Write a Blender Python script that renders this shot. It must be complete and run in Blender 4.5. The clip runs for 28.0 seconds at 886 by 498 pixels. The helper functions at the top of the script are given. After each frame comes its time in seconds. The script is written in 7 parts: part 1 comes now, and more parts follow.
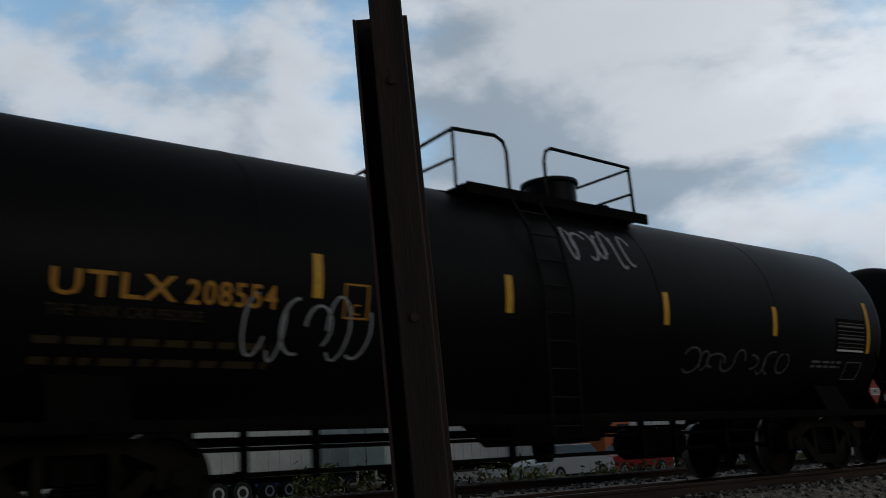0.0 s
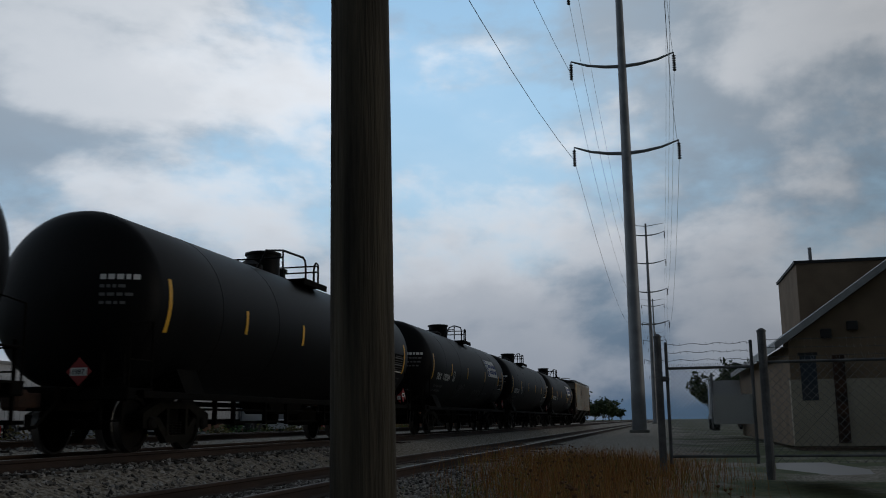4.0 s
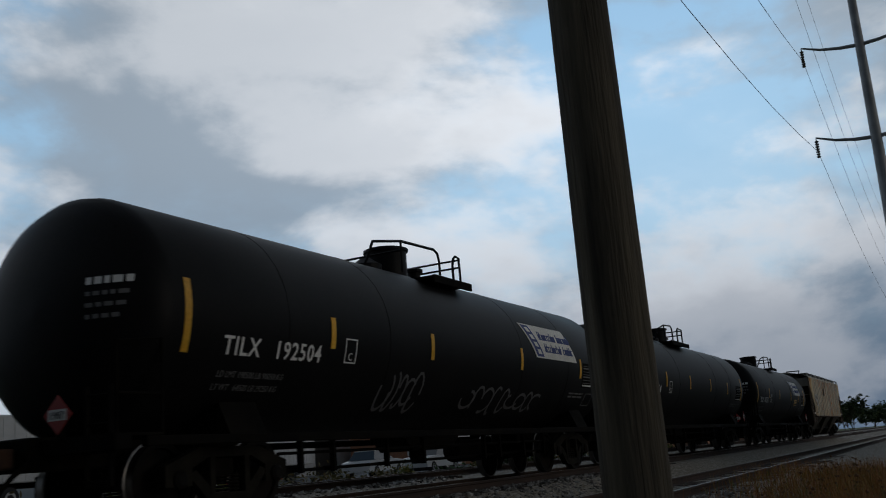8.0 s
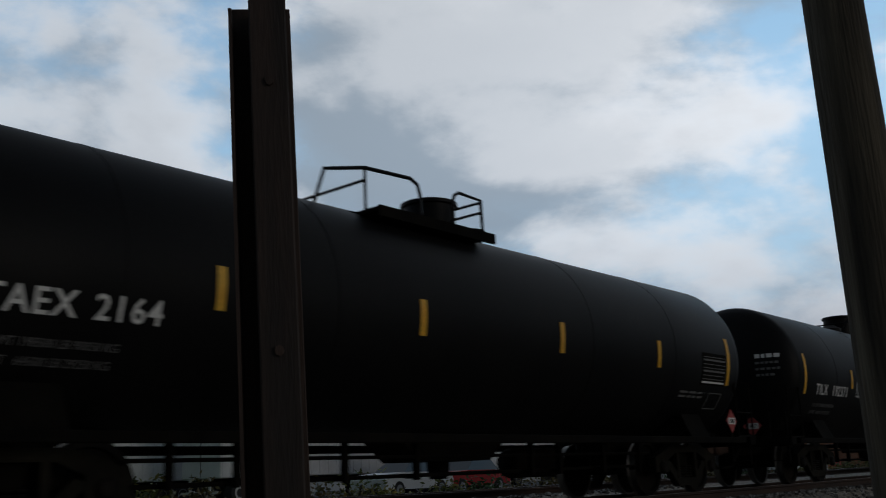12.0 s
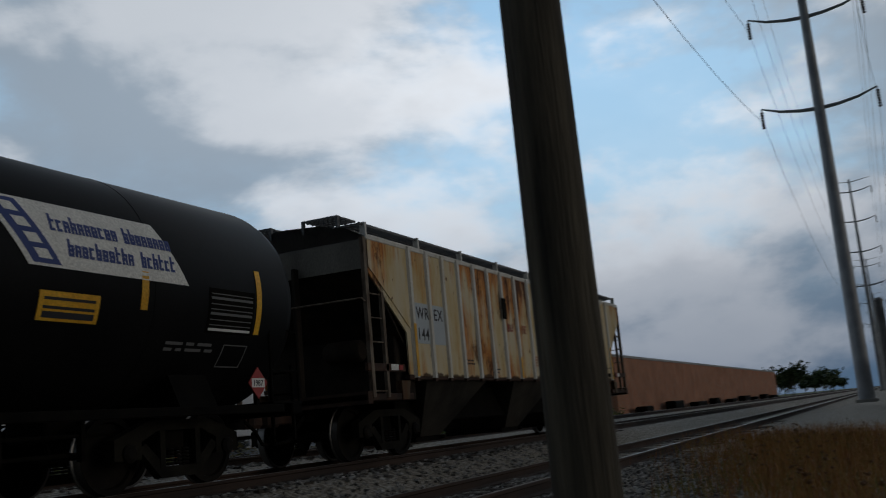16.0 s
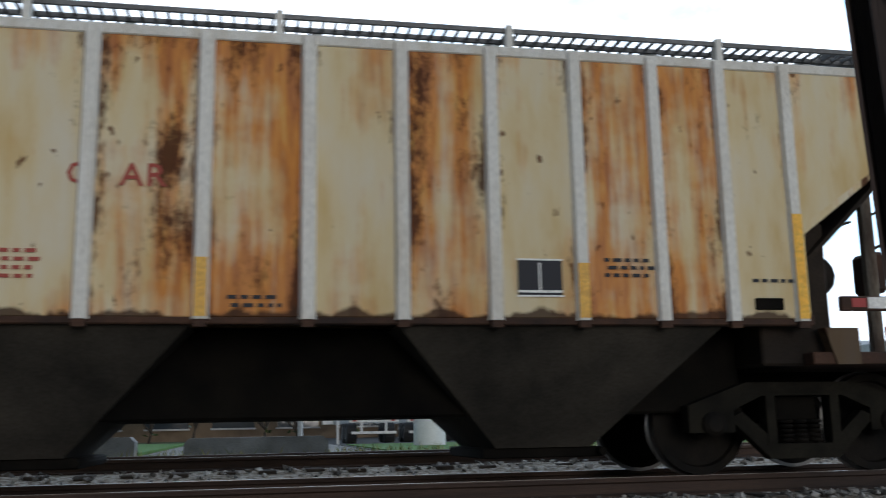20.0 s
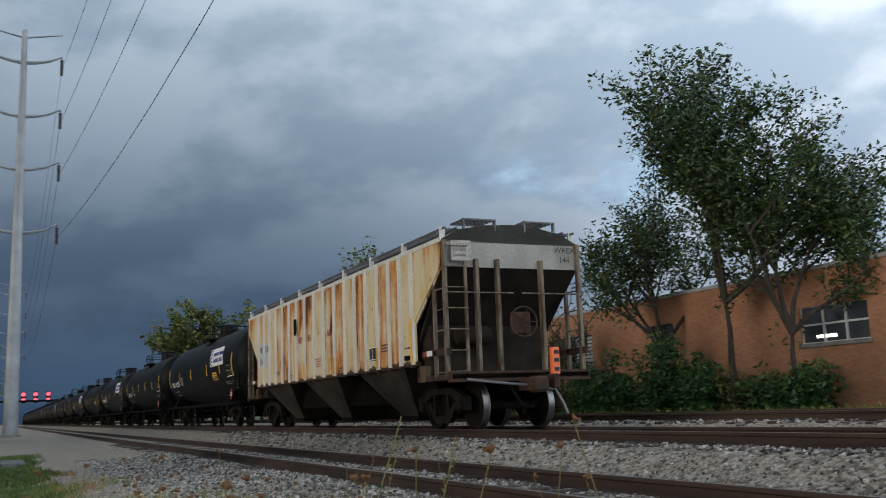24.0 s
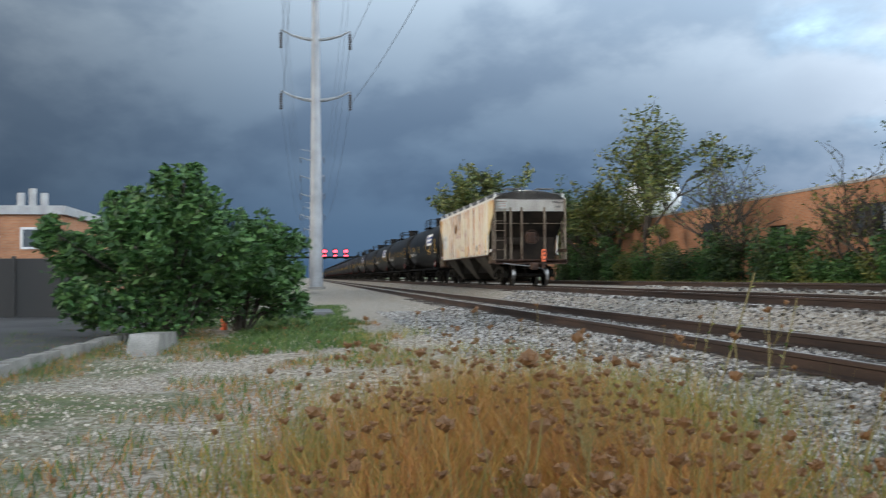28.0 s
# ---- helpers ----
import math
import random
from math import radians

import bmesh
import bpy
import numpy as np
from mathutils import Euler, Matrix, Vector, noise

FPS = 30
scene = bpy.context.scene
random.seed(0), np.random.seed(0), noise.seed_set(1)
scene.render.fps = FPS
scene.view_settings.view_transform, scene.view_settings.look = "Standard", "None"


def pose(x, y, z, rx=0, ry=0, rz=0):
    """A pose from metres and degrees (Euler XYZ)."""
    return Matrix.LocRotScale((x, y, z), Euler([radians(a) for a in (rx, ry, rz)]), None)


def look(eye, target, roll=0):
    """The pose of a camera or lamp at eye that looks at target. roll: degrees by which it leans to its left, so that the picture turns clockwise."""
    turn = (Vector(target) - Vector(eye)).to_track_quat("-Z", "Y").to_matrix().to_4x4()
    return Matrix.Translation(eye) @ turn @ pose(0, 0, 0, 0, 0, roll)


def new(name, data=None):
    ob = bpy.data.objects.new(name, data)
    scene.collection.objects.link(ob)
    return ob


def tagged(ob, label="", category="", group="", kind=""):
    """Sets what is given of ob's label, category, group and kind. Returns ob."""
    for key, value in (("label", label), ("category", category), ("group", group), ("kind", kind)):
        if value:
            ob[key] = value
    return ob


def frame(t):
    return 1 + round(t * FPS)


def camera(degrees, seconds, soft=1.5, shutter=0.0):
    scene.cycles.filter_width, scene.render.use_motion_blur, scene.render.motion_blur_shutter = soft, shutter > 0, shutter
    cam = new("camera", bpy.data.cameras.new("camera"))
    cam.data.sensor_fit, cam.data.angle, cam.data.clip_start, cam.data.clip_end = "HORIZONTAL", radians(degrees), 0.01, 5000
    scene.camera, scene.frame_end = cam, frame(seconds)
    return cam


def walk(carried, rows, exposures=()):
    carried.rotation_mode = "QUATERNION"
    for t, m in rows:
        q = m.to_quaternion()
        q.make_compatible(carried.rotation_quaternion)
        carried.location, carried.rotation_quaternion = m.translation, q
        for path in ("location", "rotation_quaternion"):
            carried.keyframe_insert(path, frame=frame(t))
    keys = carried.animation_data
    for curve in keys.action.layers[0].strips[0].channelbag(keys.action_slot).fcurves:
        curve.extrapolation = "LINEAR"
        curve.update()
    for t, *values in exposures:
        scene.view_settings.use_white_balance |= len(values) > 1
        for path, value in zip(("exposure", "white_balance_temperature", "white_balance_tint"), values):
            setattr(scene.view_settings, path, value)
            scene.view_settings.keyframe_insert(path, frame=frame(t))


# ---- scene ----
# ---- camera ----
cam = camera(49.53, 28.0, soft=1.0, shutter=0.3)
PATH = [
    (0.0, -0.101, -0.395, 0.328, 103.32, 3.80, -39.66),
    (0.5, -0.073, -0.398, 0.340, 102.31, 0.64, -42.83),
    (1.0, -0.043, -0.405, 0.351, 102.68, -1.29, -55.58),
    (1.5, -0.014, -0.381, 0.361, 102.74, 0.81, -64.20),
    (2.0, 0.073, -0.422, 0.381, 102.48, 1.99, -71.37),
    (2.5, 0.149, -0.404, 0.411, 101.84, 2.09, -76.16),
    (3.0, 0.209, -0.382, 0.430, 101.36, 1.54, -77.49),
    (3.5, 0.206, -0.283, 0.422, 100.28, 0.82, -77.57),
    (5.5, 0.295, -0.200, 0.415, 100.86, 2.47, -73.57),
    (6.0, 0.283, -0.208, 0.413, 100.92, 3.85, -71.99),
    (6.5, 0.293, -0.208, 0.460, 99.93, 4.81, -70.05),
    (7.0, 0.267, -0.204, 0.463, 100.55, 5.21, -66.41),
    (7.5, 0.339, -0.172, 0.492, 101.46, 4.20, -64.05),
    (8.0, 0.281, -0.188, 0.460, 102.36, 4.33, -62.05),
    (8.5, 0.187, -0.207, 0.455, 102.51, 4.19, -59.40),
    (9.0, 0.230, -0.170, 0.458, 102.45, 4.29, -56.65),
    (9.5, 0.199, -0.147, 0.464, 102.33, 4.51, -54.10),
    (10.0, 0.105, -0.192, 0.433, 102.96, 4.84, -49.44),
    (10.5, 0.105, -0.159, 0.434, 103.47, 4.49, -44.30),
    (11.0, 0.056, -0.164, 0.435, 103.14, 4.01, -43.29),
    (11.5, -0.007, -0.182, 0.433, 103.28, 2.68, -46.52),
    (12.0, 0.004, -0.202, 0.419, 103.47, 2.37, -49.10),
    (12.5, 0.060, -0.186, 0.423, 104.15, 2.41, -51.37),
    (13.0, 0.078, -0.205, 0.385, 104.77, 3.65, -53.58),
    (13.5, 0.155, -0.209, 0.403, 103.71, 2.91, -57.61),
    (15.5, 0.208, -0.207, 0.455, 100.61, 4.63, -69.19),
    (16.0, 0.330, -0.178, 0.480, 100.34, 4.98, -64.95),
    (16.5, 0.250, -0.195, 0.506, 100.20, 5.13, -57.58),
    (17.0, 0.254, -0.184, 0.515, 99.84, 3.45, -51.19),
    (17.5, 0.224, -0.175, 0.473, 100.33, 3.27, -43.84),
    (18.0, 0.203, -0.175, 0.444, 100.41, 2.75, -36.10),
    (18.5, 0.159, -0.169, 0.444, 100.38, 2.20, -29.20),
    (19.0, 0.073, -0.190, 0.473, 100.24, 1.70, -22.41),
    (19.5, 0.045, -0.189, 0.467, 100.32, 1.30, -16.90),
    (20.0, 0.035, -0.214, 0.464, 100.57, 1.05, -11.24),
    (20.5, 0.020, -0.236, 0.457, 101.00, 0.80, -2.90),
    (22.5, -0.003, -0.264, 0.438, 100.83, 2.17, 48.92),
    (23.0, 0.022, -0.256, 0.436, 100.57, 1.34, 55.66),
    (23.5, -0.033, -0.219, 0.433, 100.04, 1.78, 61.42),
    (24.0, -0.107, -0.235, 0.427, 99.42, 2.07, 65.62),
    (24.5, -0.154, -0.273, 0.426, 98.50, 1.57, 68.04),
    (25.0, -0.214, -0.308, 0.419, 97.52, 1.20, 69.11),
    (25.5, -0.276, -0.335, 0.407, 96.49, 1.00, 69.62),
    (26.0, -0.344, -0.350, 0.397, 95.45, 0.97, 70.14),
    (26.5, -0.413, -0.363, 0.390, 94.39, 0.92, 70.69),
    (27.0, -0.473, -0.378, 0.387, 93.34, 0.88, 71.27),
    (27.5, -0.507, -0.387, 0.388, 92.44, 0.70, 74.54),
    (28.0, -0.517, -0.386, 0.389, 91.67, 0.37, 81.89),
]
EXPOSURES = [(0.0, -0.75, 6450, 10), (16.0, -0.75, 6450, 10), (17.0, -0.65, 6500, 10), (18.0, -0.25, 6500, 10), (19.0, 0.5, 6300, 10), (20.5, 1.15, 6000, 10), (22.5, 0.4, 6300, 10), (23.2, 0.7, 6500, 10), (24.0, 1.25, 6700, 11), (25.0, 1.75, 6800, 11), (26.5, 1.9, 7050, 11), (28.0, 2.1, 6800, 11)]
walk(cam, [(r[0], pose(*r[1:])) for r in PATH], EXPOSURES)
# metres that the train has moved, second by second
ROLL = [
    (0.0, 65.532),
    (0.5, 62.537),
    (1.0, 59.541),
    (1.5, 56.545),
    (2.0, 53.548),
    (2.5, 50.554),
    (3.0, 47.565),
    (3.5, 44.582),
    (5.5, 32.668),
    (6.0, 29.694),
    (6.5, 26.723),
    (7.0, 23.757),
    (7.5, 20.792),
    (8.0, 17.836),
    (8.5, 14.881),
    (9.0, 11.918),
    (9.5, 8.949),
    (10.0, 5.976),
    (10.5, 2.990),
    (11.0, -0.000),
    (11.5, -2.995),
    (12.0, -5.996),
    (12.5, -9.007),
    (13.0, -12.024),
    (13.5, -15.046),
    (15.5, -27.144),
    (16.0, -30.161),
    (16.5, -33.157),
    (17.0, -36.137),
    (17.5, -39.200),
    (18.0, -42.350),
    (18.5, -45.260),
    (19.0, -48.110),
    (19.5, -51.060),
    (20.0, -53.950),
    (20.5, -56.760),
    (22.5, -68.267),
    (23.0, -71.155),
    (23.5, -74.032),
    (24.0, -76.898),
    (24.5, -79.758),
    (25.0, -82.621),
    (25.5, -85.495),
    (26.0, -88.379),
    (26.5, -91.270),
    (27.0, -94.164),
    (27.5, -97.059),
    (28.0, -99.953),
]
PL_X, PL_Y, PR_X, PR_Y = -66.68, 0.30, 61.77, 1.36
# ---- world, sun and exposure ----
def world_sky():
    w = bpy.data.worlds.new("sky")
    scene.world = w
    w.use_nodes = True
    nt = w.node_tree
    nt.nodes.clear()
    N, K = nt.nodes.new, nt.links.new

    def math_(op, a, b=None, c=None):
        n = N("ShaderNodeMath")
        n.operation = op
        for i, v in enumerate((a, b, c)):
            if v is None:
                continue
            if isinstance(v, (int, float)):
                n.inputs[i].default_value = v
            else:
                K(v, n.inputs[i])
        return n.outputs[0]

    def ramp(fac, stops, smooth=True):
        n = N("ShaderNodeValToRGB")
        n.color_ramp.interpolation = "B_SPLINE" if smooth else "LINEAR"
        e = n.color_ramp.elements
        while len(e) < len(stops):
            e.new(0.5)
        for el, (p, col) in zip(e, stops):
            el.position, el.color = p, (*col, 1) if len(col) == 3 else col
        K(fac, n.inputs[0])
        return n.outputs[0]

    def mix(fac, a, b, kind="MIX"):
        n = N("ShaderNodeMix")
        n.data_type, n.blend_type = "RGBA", kind
        for i, v in ((0, fac), (6, a), (7, b)):
            if isinstance(v, (int, float)):
                n.inputs[i].default_value = v
            elif isinstance(v, tuple):
                n.inputs[i].default_value = (*v, 1)
            else:
                K(v, n.inputs[i])
        return n.outputs[2]

    def noise_(vec, scale, detail, rough=0.55, distort=0.0):
        n = N("ShaderNodeTexNoise")
        n.inputs["Scale"].default_value, n.inputs["Detail"].default_value = scale, detail
        n.inputs["Roughness"].default_value, n.inputs["Distortion"].default_value = rough, distort
        K(vec, n.inputs["Vector"])
        return n.outputs["Fac"]

    tc = N("ShaderNodeTexCoord").outputs["Generated"]
    sep = N("ShaderNodeSeparateXYZ")
    K(tc, sep.inputs[0])
    dx, dy, dz = sep.outputs
    up = math_("MAXIMUM", dz, 0.0)
    # heaped cloud, a little flattened
    comb = N("ShaderNodeCombineXYZ")
    K(dx, comb.inputs[0])
    K(dy, comb.inputs[1])
    K(math_("MULTIPLY_ADD", dz, 1.9, CLOUD_SEED), comb.inputs[2])
    deck = comb.outputs[0]
    big = noise_(deck, 2.3, 8.0, 0.535, 0.12)
    fine = noise_(deck, 8.0, 8.0, 0.6, 0.2)
    # the same heaps a step towards the light: their difference models the puffs
    mp = N("ShaderNodeMapping")
    mp.inputs["Location"].default_value = (0.035, -0.03, 0.075)
    K(deck, mp.inputs["Vector"])
    big_lit = noise_(mp.outputs[0], 2.3, 8.0, 0.535, 0.12)
    puff = math_("MULTIPLY_ADD", math_("SUBTRACT", big, big_lit), 5.2, 0.5)
    # the storm stands on the side the train leaves for, broken cloud on the other
    storm = ramp(math_("MULTIPLY_ADD", dx, -1.0, 0.0), [(0.0, (0, 0, 0)), (0.25, (0.3, 0.3, 0.3)), (0.5, (0.5, 0.5, 0.5)), (0.75, (0.8, 0.8, 0.8)), (0.92, (1, 1, 1))])
    dens = math_("MULTIPLY_ADD", fine, 0.14, math_("MULTIPLY", big, 0.96))
    dens = math_("ADD", dens, math_("MULTIPLY", storm, 0.22))
    cover = ramp(dens, [(0.46, (0, 0, 0)), (0.50, (0.5, 0.5, 0.5)), (0.545, (0.92, 0.92, 0.92)), (0.62, (1, 1, 1))])
    thick = ramp(dens, [(0.49, (0, 0, 0)), (0.64, (1, 1, 1))])
    sky = N("ShaderNodeTexSky")
    sky.sky_type, sky.sun_disc = "NISHITA", False
    sky.sun_elevation, sky.sun_rotation = radians(SUN_ELEV), radians(SUN_AZ)
    sky.air_density, sky.dust_density, sky.ozone_density = 1.0, 0.6, 1.5
    blue = mix(0.75, mix(1.0, sky.outputs[0], (SKY_K, SKY_K, SKY_K), "MULTIPLY"), ramp(up, [(0.0, (0.72, 0.86, 1.0)), (0.22, (0.47, 0.76, 1.05)), (0.6, (0.30, 0.60, 0.98))]))
    # cloud colour: pale rims, grey undersides, darker and bluer to the horizon
    pale = mix(ramp(up, [(0.03, (0, 0, 0)), (0.24, (1, 1, 1))]), (0.56, 0.57, 0.62), (0.94, 0.97, 1.01))
    grey = mix(ramp(up, [(0.05, (0, 0, 0)), (0.30, (1, 1, 1))]), (0.095, 0.165, 0.265), (0.345, 0.42, 0.50))
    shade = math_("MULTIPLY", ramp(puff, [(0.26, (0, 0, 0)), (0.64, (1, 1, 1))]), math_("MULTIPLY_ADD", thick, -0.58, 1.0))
    cloud = mix(shade, grey, pale)
    dark = mix(ramp(up, [(0.02, (0, 0, 0)), (0.16, (0.12, 0.12, 0.12)), (0.28, (0.5, 0.5, 0.5)), (0.42, (1, 1, 1))]), (0.0105, 0.023, 0.043), (0.155, 0.198, 0.24))
    dark = mix(shade, mix(1.0, dark, (0.70, 0.74, 0.80), "MULTIPLY"), mix(1.0, dark, (1.5, 1.45, 1.38), "MULTIPLY"))
    cloud = mix(storm, cloud, dark)
    col = mix(cover, blue, cloud)
    # sky dimmed overhead, out of view, and behind, to lessen light on the ground
    sky_dim = mix(1.0, ramp(up, [(0.48, (1, 1, 1)), (0.72, (0.22, 0.225, 0.235))]), ramp(math_("MULTIPLY_ADD", dy, 0.5, 0.5), [(0.36, (0.36, 0.355, 0.35)), (0.52, (1, 1, 1))]), "MULTIPLY")
    col = mix(1.0, col, sky_dim, "MULTIPLY")
    # the clearer, brighter quarter lies where the train comes from
    clear = math_("MULTIPLY", ramp(dx, [(0.55, (0, 0, 0)), (0.95, (1, 1, 1))]), ramp(up, [(0.14, (0, 0, 0)), (0.34, (1, 1, 1))]))
    col = mix(clear, col, mix(1.0, col, (1.75, 1.68, 1.62), "MULTIPLY"))
    bg = N("ShaderNodeBackground")
    bg.inputs["Strength"].default_value = SKY_STRENGTH
    K(col, bg.inputs["Color"])
    out = N("ShaderNodeOutputWorld")
    K(bg.outputs[0], out.inputs[0])


SUN_ELEV, SUN_AZ, SKY_K, SKY_STRENGTH, CLOUD_SEED = 9.0, 170.0, 0.09, 1.42, 3.7
world_sky()
sun = new("sun", bpy.data.lights.new("sun", "SUN"))
sun.data.energy, sun.data.angle, sun.data.color = 0.4, radians(22), (1.0, 0.90, 0.78)
sun.matrix_world = look((6, -40, 6.8), (0, 0, 0))


# ---- materials ----
def material(name, rough=0.8, metal=0.0):
    m = bpy.data.materials.new(name)
    m.use_nodes = True
    b = m.node_tree.nodes["Principled BSDF"]
    b.inputs["Roughness"].default_value, b.inputs["Metallic"].default_value = rough, metal
    return m, m.node_tree, b


def tex_noise(nt, scale, detail=4.0, stretch=(1, 1, 1), space="Object", rough=0.55, offset=None):
    tc, mp, n = nt.nodes.new("ShaderNodeTexCoord"), nt.nodes.new("ShaderNodeMapping"), nt.nodes.new("ShaderNodeTexNoise")
    nt.links.new(tc.outputs[space], mp.inputs["Vector"])
    mp.inputs["Scale"].default_value = stretch
    nt.links.new(mp.outputs[0], n.inputs["Vector"])
    n.inputs["Scale"].default_value, n.inputs["Detail"].default_value, n.inputs["Roughness"].default_value = scale, detail, rough
    if offset is not None:
        n.noise_dimensions = "4D"
        nt.links.new(offset, n.inputs["W"])
    return n.outputs["Fac"]


def steps(nt, fac, stops):
    r = nt.nodes.new("ShaderNodeValToRGB")
    e = r.color_ramp.elements
    while len(e) < len(stops):
        e.new(0.5)
    for el, (p, col) in zip(e, stops):
        el.position, el.color = p, (*col, 1)
    nt.links.new(fac, r.inputs[0])
    return r.outputs[0]


def blend(nt, fac, a, b, kind="MIX"):
    n = nt.nodes.new("ShaderNodeMix")
    n.data_type, n.blend_type = "RGBA", kind
    for i, v in ((0, fac), (6, a), (7, b)):
        if isinstance(v, (int, float)):
            n.inputs[i].default_value = v
        elif isinstance(v, tuple):
            n.inputs[i].default_value = (*v, 1)
        else:
            nt.links.new(v, n.inputs[i])
    return n.outputs[2]


def relief(nt, bsdf, fac, strength=0.3, distance=0.02):
    n = nt.nodes.new("ShaderNodeBump")
    n.inputs["Strength"].default_value, n.inputs["Distance"].default_value = strength, distance
    nt.links.new(fac, n.inputs["Height"])
    nt.links.new(n.outputs[0], bsdf.inputs["Normal"])


def rand_object(nt):
    return nt.nodes.new("ShaderNodeObjectInfo").outputs["Random"]


def rand_island(nt):
    return nt.nodes.new("ShaderNodeNewGeometry").outputs["Random Per Island"]


def times(nt, v, k):
    n = nt.nodes.new("ShaderNodeMath")
    n.operation = "MULTIPLY"
    nt.links.new(v, n.inputs[0])
    n.inputs[1].default_value = k
    return n.outputs[0]


def two_tone(name, a, b, scale=3.0, rough=0.8, metal=0.0, stretch=(1, 1, 1), bump=0.2, lo=0.35, hi=0.65, grain=40.0, c=None, vary=0.0, spec=0.5):
    """A surface that wanders from colour a to colour b, with finer grain and relief over it."""
    m, nt, bs = material(name, rough, metal)
    bs.inputs["Specular IOR Level"].default_value = spec
    off = times(nt, rand_object(nt), 20.0)
    big = tex_noise(nt, scale, 5, stretch, offset=off)
    stops = [(lo, a), (hi, b)] + ([(min(hi + 0.12, 0.98), c)] if c else [])
    col = steps(nt, big, stops)
    fine = tex_noise(nt, grain, 4, stretch)
    col = blend(nt, 1.0, col, steps(nt, fine, [(0.3, (0.72, 0.72, 0.72)), (0.7, (1.12, 1.12, 1.12))]), "MULTIPLY")
    if vary:
        col = blend(nt, 1.0, col, steps(nt, rand_object(nt), [(0, (1 - vary,) * 3), (1, (1 + vary,) * 3)]), "MULTIPLY")
    nt.links.new(col, bs.inputs["Base Color"])
    if bump:
        relief(nt, bs, fine, bump, 0.01)
    return m


def plain(name, col, rough=0.5, metal=0.0, glow=0.0):
    m, nt, bs = material(name, rough, metal)
    bs.inputs["Base Color"].default_value = (*col, 1)
    if glow:
        bs.inputs["Emission Color"].default_value, bs.inputs["Emission Strength"].default_value = (*col, 1), glow
    return m


def rusty_paint(name, gain=1.0, dark=0.0, top=1.14):
    """Cream paint of the covered hopper, rusting in drips, blotches and pits, and along its lower edge."""
    m, nt, bs = material(name, 0.65)
    bs.inputs["Specular IOR Level"].default_value = 0.15
    off = times(nt, rand_object(nt), 30.0)
    streak = tex_noise(nt, 1.0, 6, (5.0, 5.0, 0.35), offset=off, rough=0.6)
    patch = tex_noise(nt, 0.55, 5, (1, 1, 1.1), rough=0.6)
    blot = tex_noise(nt, 2.0, 6, (1.5, 1.5, 0.7), offset=off, rough=0.65)
    spots = tex_noise(nt, 9.0, 5, (1, 1, 0.6), offset=off)
    base = steps(nt, tex_noise(nt, 1.6, 5, (2, 2, 0.6), offset=off), [(0.32, (0.58, 0.42, 0.19)), (0.5, (0.65, 0.54, 0.33)), (0.7, (0.66, 0.60, 0.47))])
    amount = blend(nt, 0.5, streak, patch)
    amount = blend(nt, 1.0, amount, (gain, gain, gain), "MULTIPLY")
    spx, tcx = nt.nodes.new("ShaderNodeSeparateXYZ"), nt.nodes.new("ShaderNodeTexCoord")
    nt.links.new(tcx.outputs["Object"], spx.inputs[0])
    mrz = nt.nodes.new("ShaderNodeMapRange")
    nt.links.new(spx.outputs[2], mrz.inputs[0])
    mrz.inputs[1].default_value, mrz.inputs[2].default_value = 1.4, 3.75
    amount = blend(nt, 1.0, amount, steps(nt, mrz.outputs[0], [(0.0, (0.97, 0.97, 0.97)), (0.35, (0.95, 0.95, 0.95)), (0.75, (1.0, 1.0, 1.0)), (1.0, (top, top, top))]), "MULTIPLY")
    col = blend(nt, steps(nt, amount, [(0.455, (0, 0, 0)), (0.55, (0.85, 0.85, 0.85))]), base, steps(nt, tex_noise(nt, 6.0, 5, (2.5, 2.5, 0.4), offset=off), [(0.35, (0.36, 0.09, 0.012)), (0.55, (0.58, 0.20, 0.022)), (0.7, (0.62, 0.32, 0.07))]))
    gen, gsp = nt.nodes.new("ShaderNodeTexCoord"), nt.nodes.new("ShaderNodeSeparateXYZ")
    nt.links.new(gen.outputs["Generated"], gsp.inputs[0])
    edge = steps(nt, gsp.outputs[0], [(0.0, (0.062, 0.062, 0.062)), (0.10, (0.016, 0.016, 0.016)), (0.2, (0, 0, 0)), (0.8, (0, 0, 0)), (0.9, (0.02, 0.02, 0.02)), (1.0, (0.062, 0.062, 0.062))])
    core = blend(nt, 0.16, blend(nt, 0.5, amount, blot), tex_noise(nt, 26.0, 4, (1, 1, 0.5), offset=off, rough=0.7))
    core = blend(nt, 1.0, core, edge, "ADD")
    col = blend(nt, steps(nt, core, [(0.545 - dark, (0, 0, 0)), (0.60 - dark, (0.92, 0.92, 0.92))]), col, (0.052, 0.014, 0.005))
    col = blend(nt, steps(nt, spots, [(0.66, (0, 0, 0)), (0.70, (0.85, 0.85, 0.85))]), col, (0.11, 0.036, 0.012))
    tc, sp, mr = nt.nodes.new("ShaderNodeTexCoord"), nt.nodes.new("ShaderNodeSeparateXYZ"), nt.nodes.new("ShaderNodeMapRange")
    nt.links.new(tc.outputs["Object"], sp.inputs[0])
    ad = nt.nodes.new("ShaderNodeMath")
    ad.operation = "MULTIPLY_ADD"
    nt.links.new(blot, ad.inputs[0])
    ad.inputs[1].default_value = -0.35
    nt.links.new(sp.outputs[2], ad.inputs[2])
    nt.links.new(ad.outputs[0], mr.inputs[0])
    mr.inputs[1].default_value, mr.inputs[2].default_value, mr.inputs[3].default_value, mr.inputs[4].default_value = 1.185, 1.22, 0.9, 0.0
    col = blend(nt, mr.outputs[0], col, (0.045, 0.020, 0.011))
